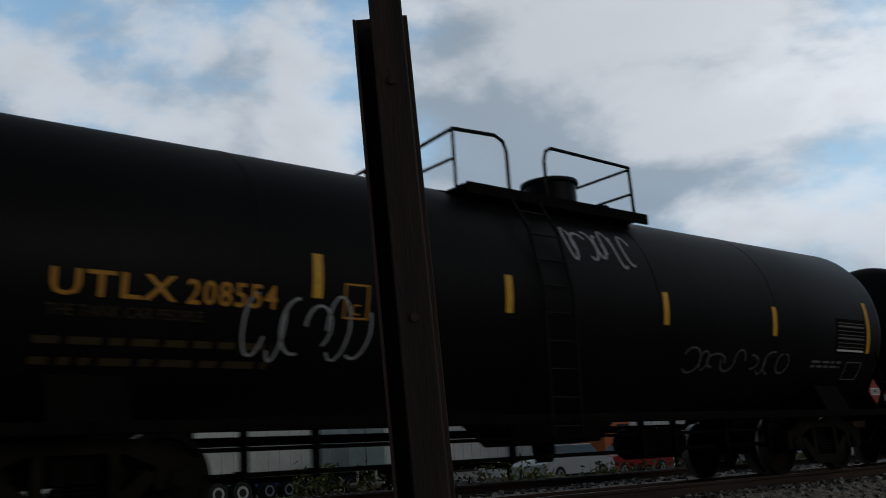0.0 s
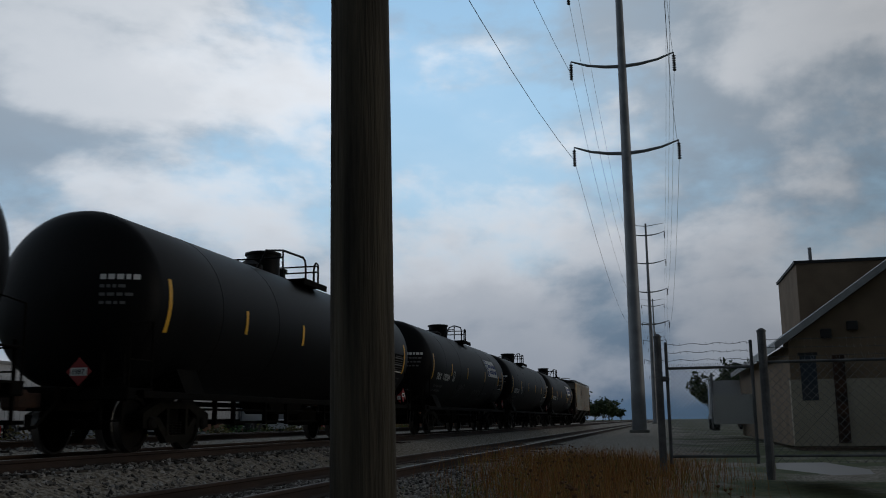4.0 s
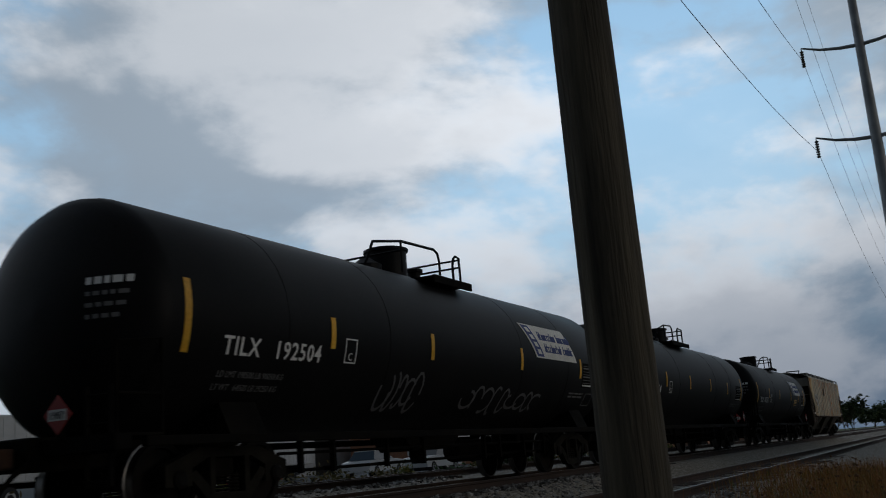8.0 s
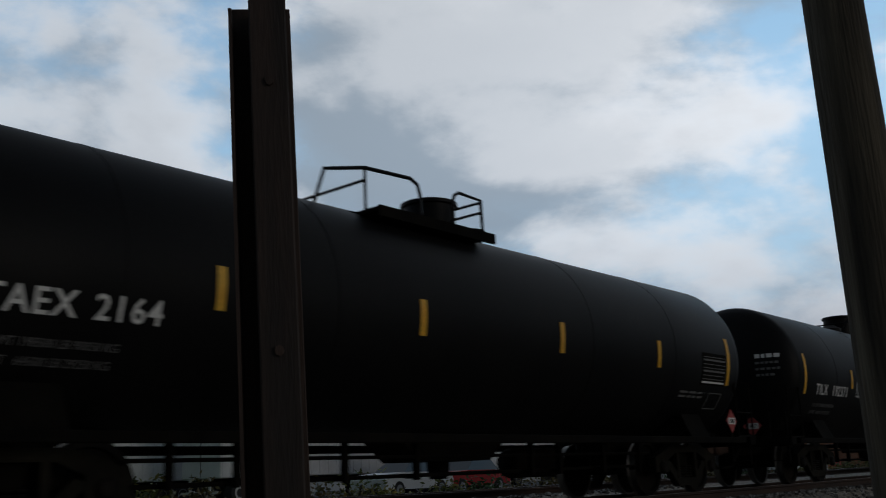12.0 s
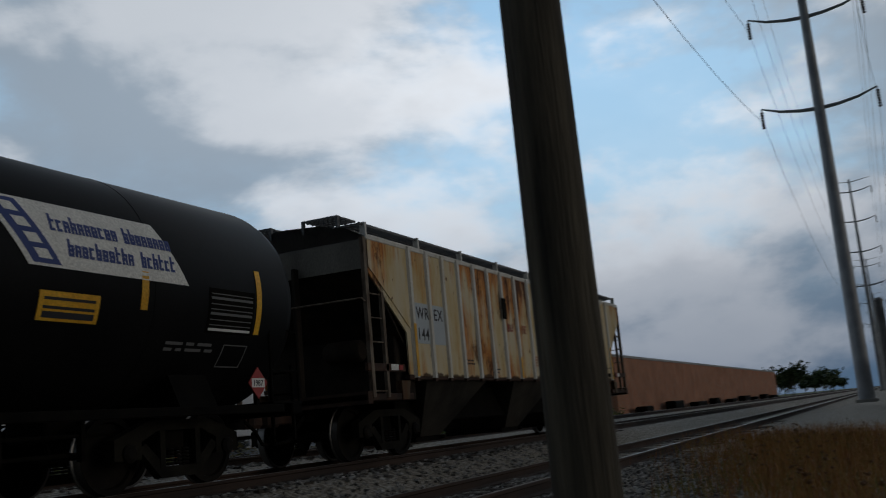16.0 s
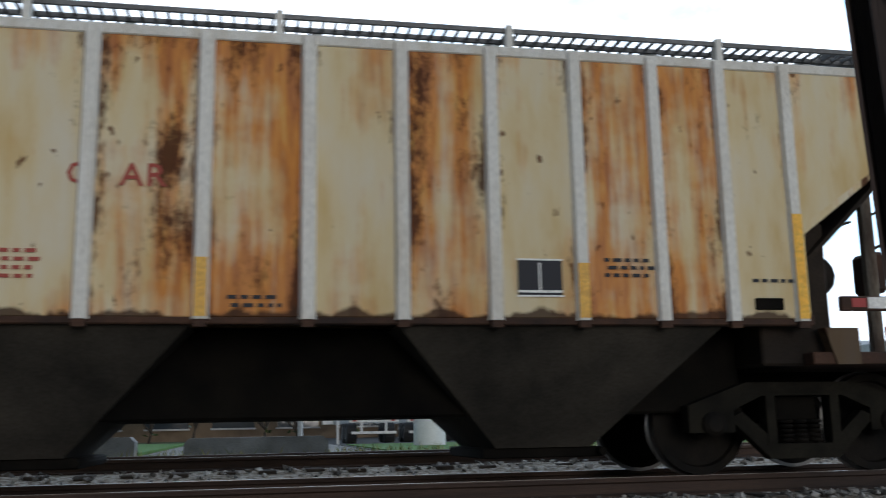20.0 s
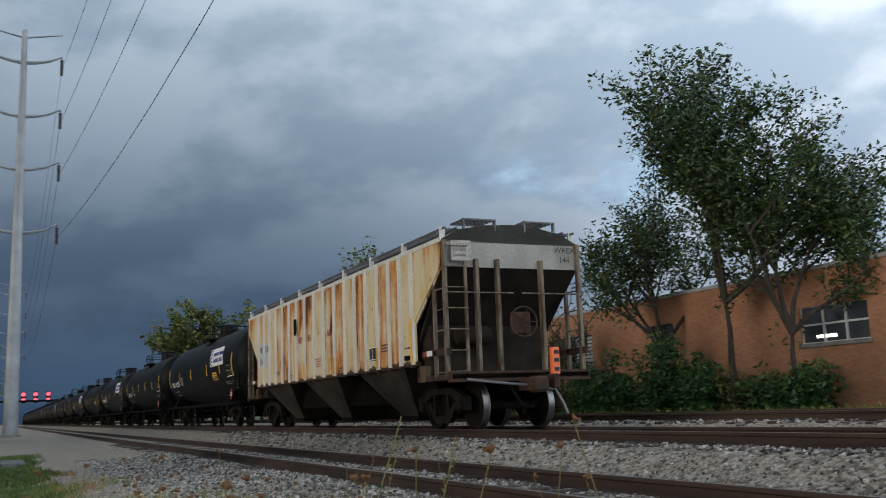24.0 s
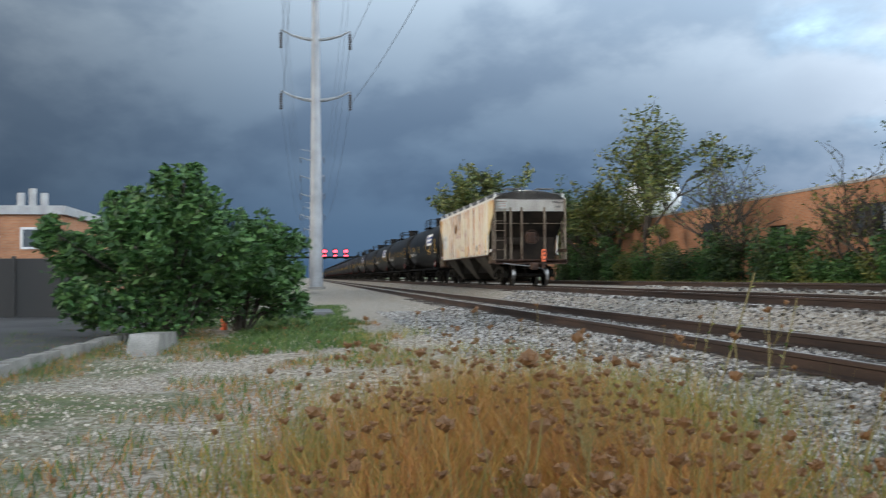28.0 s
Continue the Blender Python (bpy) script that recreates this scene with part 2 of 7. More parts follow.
    nt.links.new(col, bs.inputs["Base Color"])
    relief(nt, bs, spots, 0.25, 0.01)
    return m


def brick_paint(name, cols, mortar, w=0.2, h=0.067):
    m, nt, bs = material(name, 0.9)
    tc, mp, b = nt.nodes.new("ShaderNodeTexCoord"), nt.nodes.new("ShaderNodeMapping"), nt.nodes.new("ShaderNodeTexBrick")
    sp, cb = nt.nodes.new("ShaderNodeSeparateXYZ"), nt.nodes.new("ShaderNodeCombineXYZ")
    nt.links.new(tc.outputs["Object"], sp.inputs[0])
    ad = nt.nodes.new("ShaderNodeMath")
    nt.links.new(sp.outputs[0], ad.inputs[0])
    nt.links.new(sp.outputs[1], ad.inputs[1])
    nt.links.new(ad.outputs[0], cb.inputs[0])
    nt.links.new(sp.outputs[2], cb.inputs[1])
    nt.links.new(cb.outputs[0], b.inputs["Vector"])
    b.inputs["Scale"].default_value = 1.0
    b.inputs["Brick Width"].default_value, b.inputs["Row Height"].default_value, b.inputs["Mortar Size"].default_value = w, h, 0.006
    b.inputs["Color1"].default_value, b.inputs["Color2"].default_value, b.inputs["Mortar"].default_value = (*cols[0], 1), (*cols[1], 1), (*mortar, 1)
    wear = tex_noise(nt, 0.5, 6)
    col = blend(nt, 1.0, b.outputs["Color"], steps(nt, wear, [(0.3, (0.7, 0.68, 0.66)), (0.7, (1.1, 1.1, 1.1))]), "MULTIPLY")
    nt.links.new(col, bs.inputs["Base Color"])
    relief(nt, bs, b.outputs["Fac"], -0.4, 0.01)
    return m


def leaf_paint(name, a, b, c):
    m, nt, bs = material(name, 0.6)
    col = steps(nt, rand_island(nt), [(0, a), (0.55, b), (1, c)])
    nt.links.new(col, bs.inputs["Base Color"])
    bs.inputs["Subsurface Weight"].default_value = 0.0
    return m


def stone_paint(name, stops, rough=0.9):
    m, nt, bs = material(name, rough)
    col = steps(nt, rand_island(nt), stops)
    fine = tex_noise(nt, 60, 3)
    col = blend(nt, 1.0, col, steps(nt, fine, [(0.3, (0.75, 0.75, 0.75)), (0.7, (1.1, 1.1, 1.1))]), "MULTIPLY")
    nt.links.new(col, bs.inputs["Base Color"])
    return m


def ground_paint():
    """Pale gravel and dust, with grass taking over away from the tracks."""
    m, nt, bs = material("gravel_soil", 0.95)
    pos = nt.nodes.new("ShaderNodeNewGeometry").outputs["Position"]
    sp = nt.nodes.new("ShaderNodeSeparateXYZ")
    nt.links.new(pos, sp.inputs[0])
    patch = tex_noise(nt, 0.35, 6)
    peb = tex_noise(nt, 14, 5, rough=0.7)
    peb2 = tex_noise(nt, 45, 3, rough=0.7)
    gravel = steps(nt, peb, [(0.3, (0.05, 0.042, 0.032)), (0.44, (0.19, 0.155, 0.11)), (0.56, (0.40, 0.365, 0.31)), (0.8, (0.60, 0.575, 0.535))])
    gravel = blend(nt, 1.0, gravel, steps(nt, peb2, [(0.3, (0.65, 0.65, 0.65)), (0.7, (1.15, 1.15, 1.15))]), "MULTIPLY")
    grass = steps(nt, tex_noise(nt, 3.0, 6, rough=0.7), [(0.3, (0.025, 0.042, 0.010)), (0.5, (0.055, 0.085, 0.018)), (0.7, (0.14, 0.125, 0.045))])
    n = nt.nodes.new("ShaderNodeMapRange")
    nt.links.new(sp.outputs[1], n.inputs[0])
    n.inputs[1].default_value, n.inputs[2].default_value = 15.2, 17.5
    n2 = nt.nodes.new("ShaderNodeMapRange")
    nt.links.new(sp.outputs[1], n2.inputs[0])
    n2.inputs[1].default_value, n2.inputs[2].default_value = 1.5, -2.5
    ad = nt.nodes.new("ShaderNodeMath")
    ad.operation = "ADD"
    nt.links.new(n.outputs[0], ad.inputs[0])
    nt.links.new(times(nt, n2.outputs[0], 0.33), ad.inputs[1])
    mx = nt.nodes.new("ShaderNodeMath")
    mx.operation = "MULTIPLY_ADD"
    nt.links.new(patch, mx.inputs[0])
    mx.inputs[1].default_value = 1.3
    nt.links.new(ad.outputs[0], mx.inputs[2])
    fac = steps(nt, times(nt, mx.outputs[0], 0.5), [(0.42, (0, 0, 0)), (0.52, (0.9, 0.9, 0.9))])
    col = blend(nt, fac, gravel, grass)
    nt.links.new(col, bs.inputs["Base Color"])
    relief(nt, bs, peb, 0.5, 0.03)
    return m


M = {
    "tank": two_tone("black_tank_paint", (0.0050, 0.0052, 0.0058), (0.0092, 0.0090, 0.0092), 0.8, 0.5, stretch=(1, 1, 0.6), bump=0.03, c=(0.014, 0.0125, 0.011), spec=0.11),
    "steel_dark": two_tone("dark_dirty_steel", (0.003, 0.0027, 0.0024), (0.009, 0.0075, 0.0055), 2.5, 0.85, bump=0.2, spec=0.08),
    "wheel": two_tone("worn_wheel_steel", (0.005, 0.0045, 0.004), (0.014, 0.011, 0.008), 4, 0.75, bump=0.1, spec=0.12),
    "truck": two_tone("grimy_cast_steel", (0.006, 0.0055, 0.0042), (0.020, 0.0175, 0.012), 2.5, 0.85, bump=0.25, spec=0.12),
    "tread": plain("polished_tread", (0.20, 0.19, 0.18), 0.4, 1.0),
    "rust_brown": two_tone("rusty_frame", (0.022, 0.011, 0.007), (0.07, 0.03, 0.014), 3, 0.85),
    "rail_side": two_tone("rusty_rail", (0.024, 0.014, 0.010), (0.060, 0.034, 0.022), 2.0, 0.85, stretch=(0.3, 3, 3)),
    "rail_top": two_tone("worn_rail_head", (0.16, 0.13, 0.11), (0.34, 0.31, 0.29), 1.5, 0.4, metal=0.8, stretch=(0.2, 3, 3), bump=0.05),
    "tie": two_tone("weathered_tie", (0.030, 0.023, 0.018), (0.075, 0.060, 0.047), 3, 0.95, stretch=(1, 0.3, 1), vary=0.3),
    "hopper": rusty_paint("rusty_cream_paint", 0.97),
    "hopper_l": rusty_paint("cream_paint_lightly_rusted", 0.90, 0.0, 1.10),
    "hopper_m": rusty_paint("cream_paint_streaked_with_rust", 1.0, 0.014, 1.14),
    "hopper_o": rusty_paint("cream_paint_washed_with_rust", 1.14, -0.012, 1.06),
    "hopper_h": rusty_paint("cream_paint_heavily_rusted", 1.06, 0.024, 1.14),
    "hopper_rib": two_tone("pale_rib_paint", (0.60, 0.55, 0.46), (0.74, 0.72, 0.66), 2.0, 0.6, stretch=(3, 3, 0.5), bump=0.1, lo=0.3, hi=0.55),
    "hopper_low": two_tone("grimy_hopper_paint", (0.020, 0.018, 0.015), (0.055, 0.048, 0.038), 1.3, 0.9, bump=0.15, spec=0.2),
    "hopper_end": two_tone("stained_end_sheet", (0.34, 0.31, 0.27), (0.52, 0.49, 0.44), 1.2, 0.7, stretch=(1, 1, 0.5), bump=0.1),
    "hopper_head": two_tone("dark_front_sheet", (0.10, 0.088, 0.07), (0.22, 0.20, 0.165), 1.2, 0.75, stretch=(1, 1, 0.5), bump=0.1),
    "hopper_post": two_tone("rusty_post_paint", (0.07, 0.038, 0.02), (0.22, 0.175, 0.125), 2.5, 0.75, stretch=(3, 3, 0.8), bump=0.15, lo=0.38, hi=0.6),
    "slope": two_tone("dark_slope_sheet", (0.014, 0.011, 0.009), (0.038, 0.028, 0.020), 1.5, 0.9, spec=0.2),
    "yellow": two_tone("yellow_reflector", (0.80, 0.40, 0.02), (0.88, 0.50, 0.04), 5, 0.45, bump=0.05, vary=0.15),
    "orange": plain("orange_flasher", (0.85, 0.16, 0.05), 0.5),
    "white": two_tone("white_vinyl", (0.82, 0.81, 0.76), (0.90, 0.89, 0.84), 2, 0.6, bump=0.03),
    "letter": plain("white_stencil", (0.80, 0.80, 0.78), 0.7),
    "letter_dim": plain("faded_stencil", (0.16, 0.16, 0.16), 0.8),
    "letter_yel": plain("yellow_stencil", (0.60, 0.28, 0.03), 0.7),
    "letter_yeldim": plain("faded_yellow_stencil", (0.055, 0.038, 0.013), 0.8),
    "letter_dark": plain("dark_stencil", (0.03, 0.03, 0.035), 0.8),
    "letter_red": plain("red_stencil", (0.35, 0.07, 0.05), 0.8),
    "blue": plain("navy_print", (0.035, 0.06, 0.22), 0.6),
    "spray": plain("white_spray_paint", (0.42, 0.44, 0.46), 0.8),
    "spray_dim": plain("faint_spray_paint", (0.10, 0.10, 0.105), 0.85),
    "red": plain("red_placard", (0.36, 0.04, 0.035), 0.6),
    "wood": two_tone("weathered_pole_wood", (0.032, 0.026, 0.018), (0.14, 0.115, 0.078), 5.0, 0.9, stretch=(4, 4, 0.22), bump=0.9, grain=26, c=(0.20, 0.175, 0.125)),
    "post": two_tone("rusty_beam", (0.022, 0.015, 0.012), (0.06, 0.035, 0.026), 3.0, 0.75, stretch=(3, 3, 0.4), bump=0.25),
    "galv": two_tone("galvanised_steel", (0.24, 0.25, 0.26), (0.36, 0.37, 0.38), 1.0, 0.55, metal=0.3, bump=0.05),
    "galv_dark": two_tone("dull_fence_steel", (0.11, 0.11, 0.11), (0.20, 0.20, 0.20), 3.0, 0.6, metal=0.5, bump=0.1),
    "wire": plain("conductor", (0.05, 0.05, 0.055), 0.6),
    "insul": plain("insulator", (0.06, 0.05, 0.05), 0.4),
    "ground": ground_paint(),
    "stone": stone_paint("ballast_stone", [(0, (0.04, 0.036, 0.032)), (0.3, (0.13, 0.122, 0.112)), (0.65, (0.29, 0.278, 0.26)), (1, (0.52, 0.505, 0.48))]),
    "ballast": two_tone("ballast_bed", (0.05, 0.045, 0.04), (0.14, 0.13, 0.12), 9.0, 0.95, bump=0.8, grain=30),
    "brick": brick_paint("tan_brick", ((0.36, 0.150, 0.072), (0.46, 0.215, 0.110)), (0.33, 0.225, 0.16)),
    "brick_far": brick_paint("orange_brick", ((0.40, 0.16, 0.08), (0.48, 0.21, 0.11)), (0.38, 0.28, 0.22)),
    "tan": brick_paint("tan_painted_brick", ((0.44, 0.36, 0.235), (0.49, 0.405, 0.27)), (0.36, 0.295, 0.19), 0.40, 0.135),
    "stucco": two_tone("tan_painted_wall", (0.42, 0.36, 0.27), (0.50, 0.44, 0.34), 0.6, 0.9, bump=0.1),
    "tan_dark": two_tone("brown_gable_wall", (0.20, 0.14, 0.09), (0.28, 0.20, 0.13), 0.8, 0.9),
    "coping": two_tone("metal_coping", (0.30, 0.30, 0.30), (0.42, 0.42, 0.41), 2, 0.6),
    "glass": plain("dark_pane", (0.05, 0.06, 0.07), 0.08),
    "frame_white": two_tone("white_frame", (0.55, 0.55, 0.53), (0.70, 0.70, 0.68), 4, 0.6),
    "frame_dark": plain("dark_frame", (0.022, 0.021, 0.02), 0.7),
    "door_blue": two_tone("grey_blue_door", (0.20, 0.26, 0.32), (0.26, 0.32, 0.38), 2, 0.6),
    "bark": two_tone("bark", (0.035, 0.028, 0.022), (0.085, 0.07, 0.055), 6, 0.95, stretch=(2, 2, 0.4), bump=0.8),
    "leaf": leaf_paint("tree_leaf", (0.012, 0.032, 0.008), (0.030, 0.066, 0.015), (0.085, 0.115, 0.027)),
    "leaf_yel": leaf_paint("turning_leaf", (0.03, 0.055, 0.010), (0.085, 0.11, 0.020), (0.17, 0.16, 0.035)),
    "leaf_bush": leaf_paint("bush_leaf", (0.010, 0.040, 0.007), (0.030, 0.092, 0.016), (0.085, 0.17, 0.04)),
    "grass": leaf_paint("grass_blade", (0.045, 0.080, 0.010), (0.155, 0.170, 0.026), (0.34, 0.26, 0.055)),
    "weed": leaf_paint("weed_stem", (0.07, 0.075, 0.018), (0.155, 0.125, 0.035), (0.22, 0.15, 0.055)),
    "seed": leaf_paint("dry_seed_head", (0.055, 0.022, 0.007), (0.135, 0.062, 0.020), (0.28, 0.15, 0.055)),
    "dry": leaf_paint("dry_stalk", (0.17, 0.052, 0.010), (0.34, 0.135, 0.026), (0.44, 0.26, 0.055)),
    "grass_green": leaf_paint("green_blade", (0.018, 0.050, 0.006), (0.045, 0.105, 0.014), (0.12, 0.16, 0.03)),
    "gravel_stone": stone_paint("limestone_gravel", [(0, (0.13, 0.105, 0.075)), (0.45, (0.30, 0.262, 0.205)), (1, (0.58, 0.53, 0.45))]),
    "concrete": two_tone("weathered_concrete", (0.14, 0.135, 0.12), (0.30, 0.29, 0.265), 1.5, 0.9, bump=0.3),
    "asphalt": two_tone("asphalt", (0.030, 0.032, 0.035), (0.055, 0.057, 0.060), 1.0, 0.9),
    "lawn": two_tone("mown_lawn", (0.055, 0.15, 0.018), (0.09, 0.22, 0.03), 1.5, 0.95, bump=0.6),
    "trailer": two_tone("white_trailer_skin", (0.60, 0.61, 0.62), (0.74, 0.75, 0.75), 1.0, 0.5, bump=0.03),
    "car_white": plain("white_car_paint", (0.70, 0.71, 0.72), 0.25),
    "car_red": plain("red_car_paint", (0.42, 0.03, 0.03), 0.25),
    "car_blue": plain("blue_cab_paint", (0.03, 0.08, 0.30), 0.3),
    "cab_orange": plain("orange_cab_paint", (0.65, 0.16, 0.04), 0.35),
    "leaf_cab": plain("dark_green_cab_paint", (0.03, 0.05, 0.03), 0.4),
    "tyre": plain("tyre_rubber", (0.02, 0.02, 0.02), 0.85),
    "shed": two_tone("pale_blue_shed", (0.42, 0.47, 0.50), (0.52, 0.57, 0.60), 0.5, 0.6),
    "signal_red": plain("red_signal_lamp", (1.0, 0.06, 0.10), 0.4, glow=1.1),
    "tank_brown": two_tone("tan_tank_paint", (0.25, 0.13, 0.06), (0.34, 0.19, 0.09), 0.8, 0.5),
    "lamp": plain("lit_tube", (0.9, 0.95, 0.75), 0.4, glow=1.2),
}


# ---- geometry helpers ----
class Geo:
    """Vertices and faces of one mesh, gathered from simple solids."""

    def __init__(self):
        self.v, self.f = [], []

    def add(self, verts, faces):
        k = len(self.v)
        self.v += [tuple(p) for p in verts]
        self.f += [tuple(i + k for i in q) for q in faces]
        return self

    def box(self, x0, x1, y0, y1, z0, z1, c=0.0):
        """A block; c bevels its edges."""
        if c <= 0:
            return self.add([(x, y, z) for x in (x0, x1) for y in (y0, y1) for z in (z0, z1)],
                            [(0, 1, 3, 2), (4, 6, 7, 5), (0, 4, 5, 1), (2, 3, 7, 6), (0, 2, 6, 4), (1, 5, 7, 3)])
        c = min(c, (x1 - x0) * 0.45, (y1 - y0) * 0.45, (z1 - z0) * 0.45)
        bm = bmesh.new()
        bmesh.ops.create_cube(bm, size=1.0, matrix=Matrix.Translation(((x0 + x1) / 2, (y0 + y1) / 2, (z0 + z1) / 2)) @ Matrix.Diagonal((x1 - x0, y1 - y0, z1 - z0, 1)))
        bmesh.ops.bevel(bm, geom=bm.edges[:], offset=c, segments=1, affect="EDGES")
        bm.verts.ensure_lookup_table()
        self.add([v.co[:] for v in bm.verts], [[v.index for v in fc.verts] for fc in bm.faces])
        bm.free()
        return self

    def cyl(self, a, b, r0, r1=None, n=12, cap=True):
        """A round bar from a to b."""
        r1 = r0 if r1 is None else r1
        a, b = Vector(a), Vector(b)
        d = (b - a).normalized()
        u = d.orthogonal().normalized()
        w = d.cross(u)
        ring = [(math.cos(2 * math.pi * i / n), math.sin(2 * math.pi * i / n)) for i in range(n)]
        vs = [a + r0 * (c * u + s * w) for c, s in ring] + [b + r1 * (c * u + s * w) for c, s in ring]
        fs = [(i, (i + 1) % n, n + (i + 1) % n, n + i) for i in range(n)]
        if cap:
            fs += [tuple(range(n))[::-1], tuple(range(n, 2 * n))]
        return self.add(vs, fs)

    def tube(self, pts, r, n=6):
        """A round rod swept through points, all one piece."""
        ps = [Vector(p) for p in pts]
        u, vs = None, []
        for i, p in enumerate(ps):
            d = (ps[min(i + 1, len(ps) - 1)] - ps[max(i - 1, 0)]).normalized()
            u = d.orthogonal().normalized() if u is None else (u - d * u.dot(d)).normalized()
            w = d.cross(u)
            vs += [p + r * (math.cos(2 * math.pi * k / n) * u + math.sin(2 * math.pi * k / n) * w) for k in range(n)]
        fs = [(j * n + k, j * n + (k + 1) % n, (j + 1) * n + (k + 1) % n, (j + 1) * n + k) for j in range(len(ps) - 1) for k in range(n)]
        return self.add(vs, fs + [tuple(range(n))[::-1], tuple(range((len(ps) - 1) * n, len(ps) * n))])

    def prism(self, poly, axis, a, b):
        """A flat outline pushed along an axis from a to b."""
        n = len(poly)
        put = {0: lambda p, t: (t, p[0], p[1]), 1: lambda p, t: (p[0], t, p[1]), 2: lambda p, t: (p[0], p[1], t)}[axis]
        vs = [put(p, a) for p in poly] + [put(p, b) for p in poly]
        return self.add(vs, [tuple(range(n))[::-1], tuple(range(n, 2 * n))] + [(i, (i + 1) % n, n + (i + 1) % n, n + i) for i in range(n)])

    def lathe(self, prof, axis, centre, n=24, cap=True):
        """A profile of (along, radius) turned about an axis through centre."""
        vs, fs = [], []
        for t, r in prof:
            for i in range(n):
                c, s = r * math.cos(2 * math.pi * i / n), r * math.sin(2 * math.pi * i / n)
                p = {0: (t, c, s), 1: (c, t, s), 2: (c, s, t)}[axis]
                vs.append((p[0] + centre[0], p[1] + centre[1], p[2] + centre[2]))
        for j in range(len(prof) - 1):
            fs += [(j * n + i, j * n + (i + 1) % n, (j + 1) * n + (i + 1) % n, (j + 1) * n + i) for i in range(n)]
        if cap and prof[0][1] > 1e-6:
            fs.append(tuple(range(n))[::-1])
        if cap and prof[-1][1] > 1e-6:
            fs.append(tuple(range((len(prof) - 1) * n, len(prof) * n)))
        return self.add(vs, fs)

    def moved(self, m):
        self.v = [tuple(m @ Vector(p)) for p in self.v]
        return self

    def mesh(self, name, mat, smooth=False):
        me = bpy.data.meshes.new(name)
        me.from_pydata(self.v, [], self.f)
        bm = bmesh.new()
        bm.from_mesh(me)
        bmesh.ops.recalc_face_normals(bm, faces=bm.faces[:])
        bm.to_mesh(me)
        bm.free()
        if mat:
            me.materials.append(M[mat])
        if smooth:
            for p in me.polygons:
                p.use_smooth = True
            me.set_sharp_from_angle(angle=radians(35))
        return me


def part(name, g, mat, parent, label="", smooth=False):
    ob = new(name, g.mesh(name, mat, smooth) if isinstance(g, Geo) else g)
    if parent is not None:
        ob.parent = parent
    return tagged(ob, label)


def thing(name, label, category, group="", kind="", at=(0, 0, 0)):
    ob = new(name)
    ob.location = at
    ob.empty_display_size = 0.3
    return tagged(ob, label, category, group, kind)


def text_geo(words, size, depth=0.004, wide=1.0):
    """Raised letters in the built-in font, standing in the x-z plane, facing -y, from x = 0."""
    cu = bpy.data.curves.new("words", "FONT")
    cu.body, cu.size, cu.extrude, cu.resolution_u = words, size, depth, 2
    cu.offset, cu.space_character = (size * 0.012, 1.12) if size > 0.2 else (0.0, 1.0)
    ob = new("words", cu)
    dg = bpy.context.evaluated_depsgraph_get()
    me = ob.evaluated_get(dg).to_mesh()
    g = Geo().add([(v.co.x * wide, -v.co.z, v.co.y) for v in me.vertices], [tuple(p.vertices) for p in me.polygons])
    ob.evaluated_get(dg).to_mesh_clear()
    bpy.data.objects.remove(ob)
    bpy.data.curves.remove(cu)
    return g


def text_width(g):
    return max(p[0] for p in g.v) - min(p[0] for p in g.v)


# ---- the plan, in metres: x along the tracks, y across them, z from the main rail's top ----
Y_NEAR, Z_NEAR = 4.87, -0.33
Y_MAIN = 8.89
Y_FAR, Z_FAR = 13.5, 0.148
GAUGE = 1.505


def ground_height(x, y):
    """Ground: low by the camera, up the ballast shoulders of three tracks, level beyond."""
    def bed(yc, zt):
        d = abs(y - yc)
        top = zt - 0.17
        return top if d < 1.35 else top - (d - 1.35) * 0.45
    base = -0.62 - 0.05 * max(0.0, min(3.0, 1.5 - y))
    if y > 16:
        base = -0.25
    h = max(base, bed(Y_NEAR, Z_NEAR), bed(Y_MAIN, 0.0), bed(Y_FAR, Z_FAR))
    near = max(0.0, 1.0 - math.hypot(x + 2, y - 2) / 60)
    return h + near * 0.035 * noise.noise((x * 0.9, y * 0.9, 0.3)) + near * 0.02 * noise.noise((x * 3.1, y * 3.1, 4.0))


def make_ground():
    xs = sorted({round(s * (a ** 1.6) * 0.02, 3) for a in range(0, 90) for s in (-1, 1)} | {-2500.0, -900.0, -300.0, -120.0, 120.0, 300.0, 900.0, 2500.0})
    ys = [-2500, -900, -300, -120, -60, -40, -28, -20, -15, -12, -10] + [-9 + 0.35 * i for i in range(78)] + [19, 20, 22, 25, 30, 38, 50, 70, 110, 200, 500, 1200, 2500]
    v = [(x, y, ground_height(x, y)) for x in xs for y in ys]
    n = len(ys)
    f = [(i * n + j, (i + 1) * n + j, (i + 1) * n + j + 1, i * n + j + 1) for i in range(len(xs) - 1) for j in range(n - 1)]
    ob = part("ground", Geo().add(v, f), "ground", None, smooth=True)
    return tagged(ob, "pale gravel and dusty ground with patches of grass", "ground", kind="structure")


ground = make_ground()

RAIL = [(-0.070, 0.0), (0.070, 0.0), (0.070, 0.014), (0.012, 0.034), (0.010, 0.115), (0.036, 0.130), (0.036, 0.160), (0.028, 0.168), (-0.028, 0.168), (-0.036, 0.160), (-0.036, 0.130), (-0.010, 0.115), (-0.012, 0.034), (-0.070, 0.014)]


